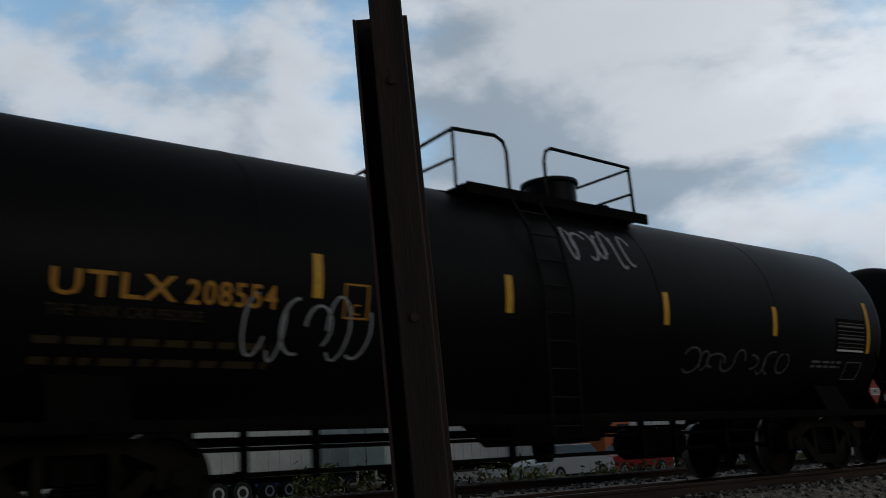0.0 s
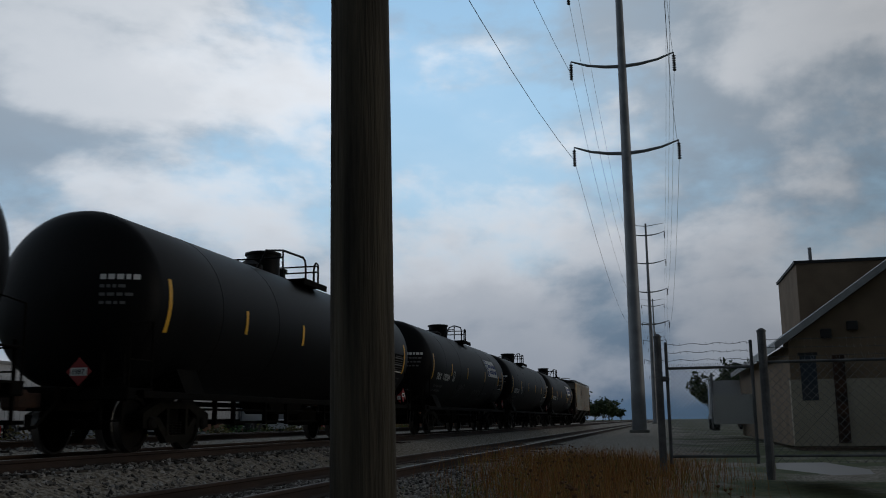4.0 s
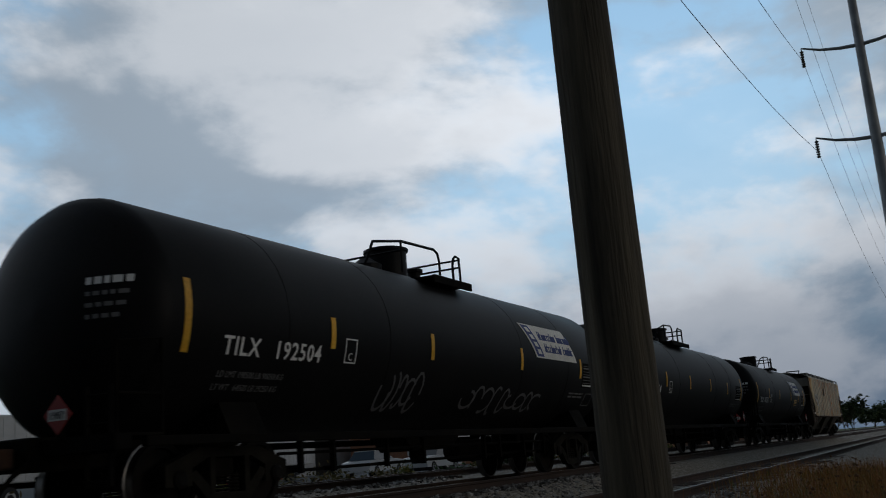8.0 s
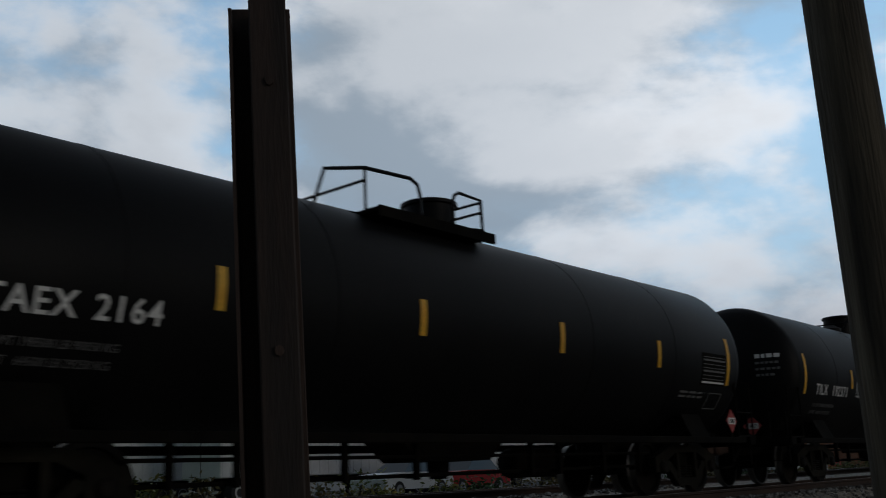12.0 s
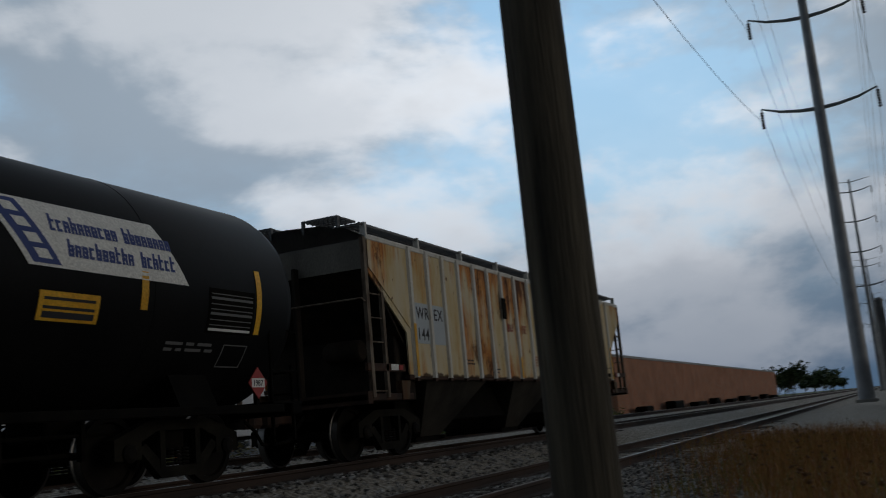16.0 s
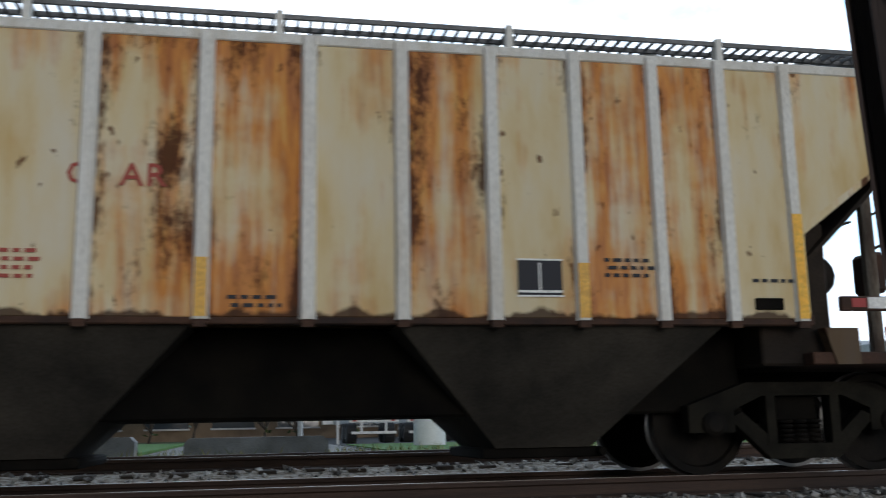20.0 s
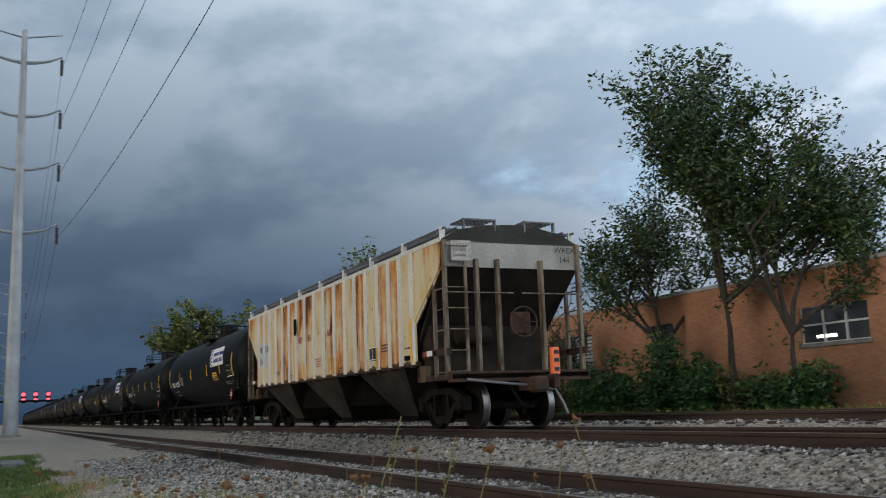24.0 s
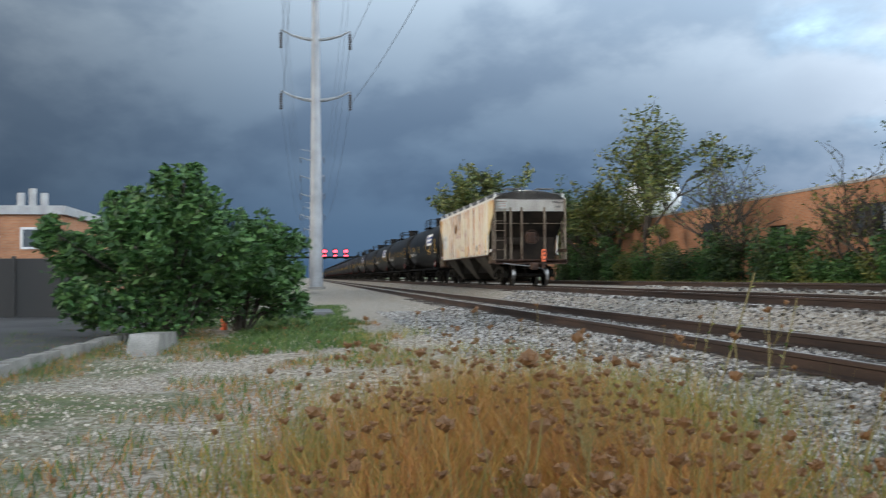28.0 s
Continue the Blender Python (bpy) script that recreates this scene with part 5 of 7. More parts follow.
def make_tree(x, y, h, spread, seed, leaves, size, mat="leaf", bare=False, label="tall leafy tree with an open crown beside the brick building", z0=-0.3, low=0.3, name="tree", trunks=1, wide=1.0):
    rnd = random.Random(seed)
    tree = thing(name, label, "bush" if name == "bush" else "tree", at=(x, y, z0))
    tr, limbs, tips = Geo(), [], []

    def limb(g, p, d, length, r, depth):
        q = p
        segs = 4
        for i in range(segs):
            d = (d + Vector((rnd.gauss(0, 0.14), rnd.gauss(0, 0.14), rnd.gauss(0.04, 0.08)))).normalized()
            q2 = q + d * length / segs
            g.cyl(q, q2, r * (1 - 0.17 * i), r * (1 - 0.17 * (i + 1)), 7 if r > 0.06 else 4, cap=False)
            q = q2
            if depth > 0 and i >= 1:
                for _ in range(2 if depth > 1 else 1):
                    side = Vector((rnd.gauss(0, 1), rnd.gauss(0, 1), rnd.uniform(0.0, 0.7))).normalized()
                    limb(g, q, (d * 0.55 + side * 0.75).normalized(), length * rnd.uniform(0.5, 0.72), r * 0.5, depth - 1)
            if depth <= 1:
                tips.append((tuple(q), spread * rnd.uniform(0.05, 0.105)))
        return q
    for k in range(trunks):
        d0 = Vector((rnd.gauss(0, 0.12), rnd.gauss(0, 0.12), 1)) if trunks == 1 else Vector((math.cos(k * 2.4) * 0.4, math.sin(k * 2.4) * 0.4, 1))
        p = limb(tr, Vector((0.12 * k, 0, -0.1)), d0.normalized(), h * low, h * 0.017 + 0.03, 0)
        for _ in range(5):
            side = Vector((rnd.gauss(0, 0.55), rnd.gauss(0, 0.55), 1)).normalized()
            limbs.append(Geo())
            limb(limbs[-1], p, side, h * (1 - low) * rnd.uniform(0.45, 0.62), h * 0.010 + 0.015, 2)
    tips = [t for t in tips if t[0][2] > h * low * 0.8]
    zmax = max(t[0][2] for t in tips)
    k = h / zmax
    for g in (tr, *limbs):
        g.v = [(p[0] * wide * (0.5 + 0.5 * k), p[1] * wide * (0.5 + 0.5 * k), p[2] * k) for p in g.v]
    tips = [((c[0] * wide * (0.5 + 0.5 * k), c[1] * wide * (0.5 + 0.5 * k), c[2] * k), r) for c, r in tips]
    part("trunk", tr, "bark", tree)
    for g in limbs:
        part("limb", g, "bark", tree)
    if leaves:
        part("crown", leaf_cloud(tips, leaves, size, rnd), mat, tree)
    return tree


def make_bush(x, y, h, w, seed, leaves=2600, size=0.09, mat="leaf_bush", label="dense green bush at the foot of the wall", z0=-0.3, name="bush", lobes=8):
    rnd = random.Random(seed)
    bush = thing(name, label, "bush", at=(x, y, z0))
    cs = []
    slim = math.sqrt(8 / lobes)
    for _ in range(lobes):
        a = rnd.uniform(0, 6.28)
        q = Vector((math.cos(a) * w * rnd.uniform(0.1, 0.42), math.sin(a) * w * rnd.uniform(0.1, 0.42), h * rnd.uniform(0.35, 0.85)))
        part("stem", Geo().tube([(q.x * 0.1, q.y * 0.1, -0.1), tuple(q * 0.5 + Vector((0, 0, 0.1))), tuple(q)], 0.02 + 0.006 * h, 5), "bark", bush)
        cs.append((tuple(q), w * slim * rnd.uniform(0.16, 0.27)))
        cs.append((tuple(q * 0.62), w * slim * rnd.uniform(0.18, 0.27)))
    cs += [((c[0] * 0.75, c[1] * 0.75, max(0.12 * h, c[2] * 0.32)), r * 0.9) for c, r in cs[::2]]
    part("foliage", leaf_cloud(cs, leaves, size, rnd, 0.85), mat, bush)
    return bush


def make_shrub(x, y, h, w, seed, leaves, size, label):
    """A many-stemmed small tree: stems fan from the base and end in separate knobs of leaves."""
    rnd = random.Random(seed)
    shrub = thing("shrub", label, "bush", at=(x, y, ground_height(x, y)))
    knobs = []
    for k in range(26):
        a, up = k * 2.4 + rnd.uniform(-0.3, 0.3), rnd.uniform(0.05, 1.0)
        out = w * 0.5 * math.sqrt(max(0.05, 1 - (abs(up - 0.35) / 0.72) ** 2)) * rnd.uniform(0.8, 1.06)
        q = Vector((math.cos(a) * out, math.sin(a) * out, h * (0.16 + 0.82 * up)))
        m = Vector((q.x * 0.35, q.y * 0.35, q.z * 0.55))
        part("stem", Geo().tube([(q.x * 0.06, q.y * 0.06, -0.1), tuple(m), tuple(q)], 0.022, 5), "bark", shrub)
        for t in (0.55, 0.75, 0.9, 1.0):
            p = m.lerp(q, t) + Vector((rnd.gauss(0, 0.16), rnd.gauss(0, 0.16), rnd.gauss(0, 0.12)))
            knobs.append((tuple(p), w * rnd.uniform(0.05, 0.10)))
    knobs += [((rnd.gauss(0, 0.16) * w, rnd.gauss(0, 0.16) * w, h * rnd.uniform(0.15, 0.75)), w * 0.15) for _ in range(30)]
    part("foliage", leaf_cloud(knobs, leaves, size, rnd, 1.1), "leaf_bush", shrub)
    return shrub


# ---- buildings ----
def wall_x(y, x0, x1, z0, z1, thick, holes):
    """A wall along x at y (its near face), with holes (xa, xb, za, zb) cut through."""
    g = Geo()
    xs = sorted({x0, x1, *[h[0] for h in holes], *[h[1] for h in holes]})
    for a, b in zip(xs, xs[1:]):
        hs = sorted([(h[2], h[3]) for h in holes if h[0] <= a + 1e-6 and h[1] >= b - 1e-6])
        z = z0
        for ha, hb in hs:
            if ha > z:
                g.box(a, b, y, y + thick, z, ha)
            z = hb
        if z < z1:
            g.box(a, b, y, y + thick, z, z1)
    return g


def window_x(house, x0, x1, z0, z1, y, nx=3, nz=2, frame="frame_dark", louvre=False, sill=True):
    w = part("window", Geo().box(x0, x1, y + 0.12, y + 0.15, z0, z1), "glass", house, "steel-framed factory window of small panes")
    f = Geo()
    for i in range(nx + 1):
        x = x0 + (x1 - x0) * i / nx
        f.box(x - 0.035, x + 0.035, y + 0.06, y + 0.12, z0, z1)
    for j in range(nz + 1):
        z = z0 + (z1 - z0) * j / nz
        f.box(x0, x1, y + 0.065, y + 0.115, z - 0.03, z + 0.03)
    part("window_frame", f, frame, w)
    if sill:
        part("window_sill", Geo().box(x0 - 0.1, x1 + 0.1, y - 0.06, y + 0.1, z0 - 0.13, z0 - 0.002, 0.01), "concrete", w)
    if louvre:
        for j in range(7):
            z = z0 + 0.06 + (z1 - z0 - 0.1) * j / 7
            part("louvre", Geo().prism([(y + 0.02, z), (y + 0.05, z), (y + 0.11, z + 0.13), (y + 0.08, z + 0.13)], 0, x0 + (x1 - x0) * 0.62, x1 - 0.05), "coping", w)


def make_brick_building():
    b = thing("brick_building", "low tan-brick factory with a flat roof and steel windows", "building", at=(0, 0, -0.25))
    y, xc, zt, zb, xl = B_Y, B_X, B_Z, -0.35, B_L
    wins = B_WINS
    door = B_DOOR
    part("brick_wall", wall_x(y, xl, xc, zb, zt, 0.3, [w[:4] for w in wins] + [door]), "brick", b)
    for w in wins:
        window_x(b, *w[:4], y, nx=w[4], louvre=w[5], frame="frame_white" if w is wins[0] else "frame_dark")
    part("ceiling_lamp", Geo().box(-22.75, -21.95, y + 0.10, y + 0.118, 2.42, 2.52), "lamp", b, "lit tube lamp seen through the window")
    # near-black panel set back in the opening, stands in for the unlit inside
    part("doorway", Geo().box(door[0], door[1], y + 0.2, y + 0.28, zb, door[3]), "frame_dark", b, "dark panel for the shade inside an open doorway")
    part("coping", Geo().box(xl - 0.05, xc + 0.05, y - 0.05, y + 0.36, zt, zt + 0.14, 0.02), "coping", b)
    part("roof", Geo().box(xl, xc - 0.302, y + 0.302, y + 37.9, zt - 0.3, zt - 0.05), "asphalt", b)
    # painted end wall
    holes = [(y + 2.9, y + 6.1, 2.5, 3.62), (y + 11.0, y + 14.2, 2.5, 3.62), (y + 19.3, y + 22.5, 2.5, 3.62)]
    ys = sorted({y + 0.3, y + 38, *[h[0] for h in holes], *[h[1] for h in holes]})
    for a, c in zip(ys, ys[1:]):
        hs = [h for h in holes if h[0] <= a and h[1] >= c]
        if hs:
            part("painted_wall", Geo().box(xc - 0.3, xc, a, c, zb, hs[0][2]), "tan", b)
            part("painted_wall", Geo().box(xc - 0.3, xc, a, c, hs[0][3], zt), "tan", b)
        else:
            part("painted_wall", Geo().box(xc - 0.3, xc, a, c, zb, zt), "tan", b, "tan painted brick end wall")
    part("brick_return", Geo().box(xc - 0.1, xc + 0.06, y - 0.02, y + 1.6, zb, zt + 0.002), "tan", b)
    part("end_coping", Geo().box(xc - 0.3, xc + 0.06, y + 0.3, y + 38, zt, zt + 0.14, 0.02), "coping", b)
    for ha, hb, za, zc in holes:
        w = part("window", Geo().box(xc - 0.2, xc - 0.16, ha, hb, za, zc), "glass", b, "white-framed window in the painted wall")
        f = Geo()
        for i in range(4):
            yy = ha + (hb - ha) * i / 3
            f.box(xc - 0.16, xc - 0.1, yy - 0.05, yy + 0.05, za, zc)
        for i in range(3):
            zz = za + (zc - za) * i / 2
            f.box(xc - 0.155, xc - 0.105, ha, hb, zz - 0.04, zz + 0.04)
        part("window_frame", f, "frame_white", w)
        part("window_sill", Geo().box(xc - 0.1, xc + 0.08, ha - 0.1, hb + 0.1, za - 0.14, za - 0.01, 0.01), "concrete", w)
    d = part("door", Geo().box(xc + 0.002, xc + 0.05, y + 1.35, y + 2.3, zb + 0.3, zb + 2.62, 0.01), "door_blue", b, "grey-blue steel door")
    part("door_handle", Geo().cyl((xc + 0.05, y + 2.15, zb + 1.3), (xc + 0.11, y + 2.15, zb + 1.3), 0.03, n=8), "coping", d)
    part("wall_lamp", Geo().box(xc + 0.002, xc + 0.16, y + 1.62, y + 1.84, zb + 3.30, zb + 3.52, 0.03), "rust_brown", b)
    part("vent_stack", Geo().cyl((xc - 4, y + 8.9, zt), (xc - 4, y + 8.9, zt + 1.4), 0.2, n=12), "galv", b)
    part("vent_cap", Geo().cyl((xc - 4, y + 8.9, zt + 1.4), (xc - 4, y + 8.9, zt + 1.65), 0.29, n=12), "galv", b)


B_Y, B_X, B_Z, B_L = 22.9, -18.8, 4.55, -92.0
B_WINS = [(-23.3, -20.6, 2.27, 3.43, 3, False), (-31.1, -29.7, 2.3, 3.55, 2, False), (-38.9, -35.3, 2.38, 3.6, 4, True), (-54.8, -52.2, 2.5, 3.7, 3, False)]
B_DOOR = (-46.6, -44.6, -0.35, 3.1)
make_brick_building()

for x, y, h, sp, sd, lv, sz, mt, wd in ((-24.6, 21.3, 13.0, 8.5, 41, 20000, 0.10, "leaf", 0.7), (-22.3, 21.6, 9.8, 8.0, 7, 17000, 0.095, "leaf", 0.85), (-29.2, 21.2, 9.2, 7.0, 9, 11000, 0.09, "leaf", 0.75), (-60.0, 21.5, 11.4, 7.0, 13, 5200, 0.17, "leaf_yel", 1.1),
                                        (-66, 22.0, 7.5, 6.0, 14, 4600, 0.18, "leaf_yel", 1.3), (-71, 21.0, 8.0, 6.0, 15, 5000, 0.18, "leaf", 1.3), (-77, 21.5, 7.4, 6.0, 16, 5000, 0.2, "leaf", 1.3), (-86, 21, 7.0, 6.0, 17, 5000, 0.22, "leaf_yel", 1.3), (-119, 22, 14.8, 9.0, 18, 5200, 0.32, "leaf_yel", 1.2)):
    tree = make_tree(x, y, h, sp, sd, lv, sz, mt, wide=wd, low=0.3)
    tree.rotation_euler = (0, 0, 1.4 if sd == 41 else 0.0)
for x, y, h, sd in ((-49.2, 21.5, 7.2, 31), (-46.3, 21.6, 7.4, 33), (-36.5, 21.6, 4.8, 35), (-33.5, 21.2, 5.6, 37)):
    make_tree(x, y, h, 3.4, sd, 420, 0.1, "leaf_yel", label="thin bare tree with a few turning leaves", low=0.2)
for i, (x, h, w) in enumerate(((-27.7, 3.3, 2.6), (-29.6, 2.7, 2.4), (-25.9, 2.3, 2.2), (-32.4, 2.0, 2.6), (-34.6, 1.7, 2.2))):
    make_bush(x, 20.6 - 0.2 * (i % 2), h, w, 60 + i, 3200, 0.10, "leaf_bush" if i != 3 else "leaf_yel")
rb = random.Random(5)
for i in range(30):
    x = -22.5 - i * 1.95 + rb.uniform(-0.6, 0.6)
    make_bush(x, 21.3 + rb.uniform(-1.2, 0.6), rb.choice((1.5, 2.1, 2.9, 3.5)) * (1.35 if x < -52 else 1.0) * rb.uniform(0.85, 1.15), rb.uniform(2.0, 3.2), 100 + i, 2600, 0.11, rb.choice(("leaf_bush", "leaf_bush", "leaf", "leaf_yel")))


# ---- the yard behind the fence, on the side the train comes from ----
def make_fence_post(fence, x, y, h, r, name="fence_post", barb=True):
    p = part(name, Geo().cyl((x, y, -0.6), (x, y, h), r, n=12).lathe([(h, r + 0.008), (h + 0.03, r + 0.008), (h + 0.07, r * 0.5), (h + 0.08, 0.0)], 2, (x, y, 0), 12), "galv_dark", fence)
    return p


def chain_link(fence, x, y0, y1, z0, z1, pitch=0.12):
    """Woven wire: crossing diagonal strands in the plane x."""
    g = Geo()
    h = z1 - z0
    n = int((y1 - y0 + h) / pitch)
    for i in range(n + 1):
        for s in (1, -1):
            a = y0 - h + i * pitch
            p, q = [a, z0], [a + h, z1]
            if p[0] < y0:
                p = [y0, z0 + (y0 - a)]
            if q[0] > y1:
                q = [y1, z0 + (y1 - a)]
            if q[0] - p[0] < 0.02:
                continue
            ya, yb = (p[0], q[0]) if s > 0 else (y0 + y1 - p[0], y0 + y1 - q[0])
            g.cyl((x + 0.004 * s, ya, p[1]), (x + 0.004 * s, yb, q[1]), 0.0045, n=3, cap=False)
        # twisted ends above the top rail
        a = y0 + i * pitch
        if a < y1:
            g.cyl((x, a, z1), (x + 0.02, a + 0.03, z1 + 0.09), 0.005, n=3, cap=False)
            g.cyl((x, a, z1), (x - 0.02, a - 0.03, z1 + 0.09), 0.005, n=3, cap=False)
    m = part("chain_link", g, "galv_dark", fence, "woven chain-link mesh")
    tagged(m, kind="stuff")


def barbed(fence, x, y0, y1, zs):
    for z in zs:
        g = Geo()
        pts = [(x + 0.02, y0 + (y1 - y0) * i / 12, z + 0.02 * math.sin(i * 1.7 + z * 9)) for i in range(13)]
        g.tube(pts, 0.006, 4)
        for i in range(int((y1 - y0) / 0.13)):
            yy = y0 + 0.06 + i * 0.13
            g.cyl((x + 0.02, yy, z - 0.025), (x + 0.02, yy + 0.02, z + 0.03), 0.004, n=3)
        part("barbed_wire", g, "galv_dark", fence)


def make_fence():
    X = F_X
    f = thing("chain_link_fence", "grey chain-link fence topped with barbed wire along the yard", "fence", at=(0, 0, -0.2))
    g = thing("fence_gate", "closed chain-link gate with barbed wire and a white board", "gate", at=(0, 0, -0.2))
    zt, zb, top = 1.62, -0.12, 2.15
    for y, r in ((F_Y0, 0.075), (F_Y1 - 0.18, 0.085)):
        make_fence_post(f, X, y, top + 0.1 if r < 0.08 else top + 0.15, r, "gate_post")
    for i in range(9):
        make_fence_post(f, X, F_Y1 - 0.18 - 3.0 * (i + 1), top - 0.05, 0.04)
    ya, yb = F_Y1 - 0.18 - 27, F_Y1 - 0.18
    part("top_rail", Geo().cyl((X, ya, zt + 0.08), (X, yb, zt + 0.08), 0.028, n=8), "galv_dark", f)
    part("bottom_rail", Geo().cyl((X, ya, zb), (X, yb, zb), 0.024, n=8), "galv_dark", f)
    chain_link(f, X, ya, yb, zb - 0.15, zt + 0.08, 0.16)
    barbed(f, X, ya, yb, (1.82, 1.98, 2.13))
    for y in (F_Y0 - 0.16, F_Y1 + 0.04):
        part("gate_stile", Geo().cyl((X, y, zb - 0.15), (X, y, top), 0.032, n=8), "galv_dark", g)
    part("gate_rail", Geo().cyl((X, F_Y1, zt), (X, F_Y0 - 0.16, zt), 0.028, n=8), "galv_dark", g)
    part("gate_rail", Geo().cyl((X, F_Y1, zb), (X, F_Y0 - 0.16, zb), 0.028, n=8), "galv_dark", g)
    chain_link(g, X, F_Y1 + 0.04, F_Y0 - 0.16, zb, zt, 0.09)
    barbed(g, X, F_Y1 + 0.04, F_Y0 - 0.16, (1.78, 1.94, 2.10))
    part("latch", Geo().box(X - 0.06, X + 0.06, F_Y0 - 0.2, F_Y0 - 0.02, 1.36, 1.46, 0.01), "galv_dark", g)
    b = part("board", Geo().box(X + 0.03, X + 0.05, F_Y0 - 1.82, F_Y0 - 1.02, 0.50, 1.08, 0.006), "white", g, "blank white board wired to the gate")
    for y in (F_Y0 - 1.75, F_Y0 - 1.10):
        part("board_tie", Geo().cyl((X + 0.02, y, 1.02), (X + 0.06, y, 1.02), 0.01, n=5), "galv_dark", b)


F_X, F_Y0, F_Y1 = 20.3, -0.15, -2.0
make_fence()


def make_gable_house():
    h = thing("gabled_workshop", "tan and brown workshop gable with a sloping metal-edged roof", "building")
    x, y0, yr, z0, zr = 37.0, -4.7, -13.5, 3.1, 9.3
    yl = 2 * yr - y0
    part("upper_wall", Geo().prism([(y0, 1.75), (y0, z0), (yr, zr), (yl, z0), (yl, 1.75)], 0, x, x + 0.3), "tan_dark", h)
    part("lower_wall", Geo().box(x - 0.03, x + 0.3, yl, y0 + 0.02, -0.6, 1.745), "stucco", h)
    part("side_wall", Geo().box(x + 0.3, x + 24, y0 - 0.3, y0, -0.6, z0 - 0.05), "tan_dark", h)
    for a, b in (((y0 + 0.5, z0 - 0.3), (yr, zr + 0.05)), ((yl - 0.5, z0 - 0.3), (yr, zr + 0.05))):
        part("roof_slope", Geo().prism([a, b, (b[0], b[1] + 0.28), (a[0], a[1] + 0.28)], 0, x - 0.35, x + 24), "coping", h)
    for ya, yb, za, zb in ((-5.6, -5.05, 1.0, 2.6), (-10.6, -9.4, 1.9, 4.4)):
        w = part("window", Geo().box(x - 0.05, x - 0.032, yb if yb < ya else ya, ya if yb < ya else yb, za, zb), "frame_white" if za > 1.5 else "glass", h)
        part("window_frame", Geo().box(x - 0.08, x - 0.05, min(ya, yb) - 0.06, max(ya, yb) + 0.06, zb, zb + 0.1), "frame_dark", w)
    part("drain_pipe", Geo().box(x - 0.16, x - 0.035, -6.55, -6.15, -0.5, 2.6, 0.02), "rust_brown", h)
    for yy, zz in ((-6.0, 3.35), (-6.9, 3.6), (-8.8, 5.0)):
        part("wall_lamp", Geo().box(x - 0.25, x - 0.005, yy - 0.18, yy + 0.18, zz - 0.15, zz + 0.18, 0.03), "frame_dark", h)
    b = thing("brick_block", "dark brown brick block with a short vent pipe, behind the workshop", "building")
    part("wall", Geo().box(52, 60, -14.5, -7.2, -0.6, 8.2), "tan_dark", b)
    part("coping", Geo().box(51.9, 60.1, -14.6, -7.1, 8.2, 8.35), "frame_dark", b)
    part("vent_pipe", Geo().cyl((52.5, -8.0, 8.3), (52.5, -8.0, 9.1), 0.09, n=8), "galv", b)


make_gable_house()


# ---- vehicles ----
def make_car(x, y, turn, paint, label, z=-0.25):
    c = thing("car", label, "car", group="parked cars", at=(x, y, z))
    c.rotation_euler = (0, 0, radians(turn))
    body = [(-2.2, 0.35), (-2.25, 0.75), (-2.0, 0.92), (-1.0, 1.0), (1.35, 0.98), (2.05, 0.9), (2.2, 0.7), (2.2, 0.35)]
    part("body", Geo().prism(body, 1, -0.88, 0.88), paint, c)
    part("cabin", Geo().add([(-0.95, -0.8, 0.99), (1.45, -0.8, 0.99), (1.05, -0.62, 1.45), (-0.25, -0.62, 1.45), (-0.95, 0.8, 0.99), (1.45, 0.8, 0.99), (1.05, 0.62, 1.45), (-0.25, 0.62, 1.45)],
                            [(0, 1, 2, 3), (7, 6, 5, 4), (0, 3, 7, 4), (1, 5, 6, 2), (3, 2, 6, 7)]), "glass", c)
    part("roof", Geo().box(-0.25, 1.05, -0.62, 0.62, 1.44, 1.49, 0.02), paint, c)
    for xx in (-1.4, 1.35):
        for s in (-1, 1):
            w = part("wheel", Geo().lathe([(s * 0.70, 0.2), (s * 0.70, 0.31), (s * 0.75, 0.33), (s * 0.89, 0.33), (s * 0.9, 0.30)], 1, (xx, 0, 0.33), 16), "tyre", c)
            part("rim", Geo().lathe([(s * 0.895, 0.0), (s * 0.91, 0.19), (s * 0.89, 0.21)], 1, (xx, 0, 0.33), 12), "galv", w)
    for s in (-1, 1):
        part("headlight", Geo().box(-2.27, -2.2, s * 0.62 - 0.14, s * 0.62 + 0.14, 0.62, 0.75), "frame_white", c)
    return c


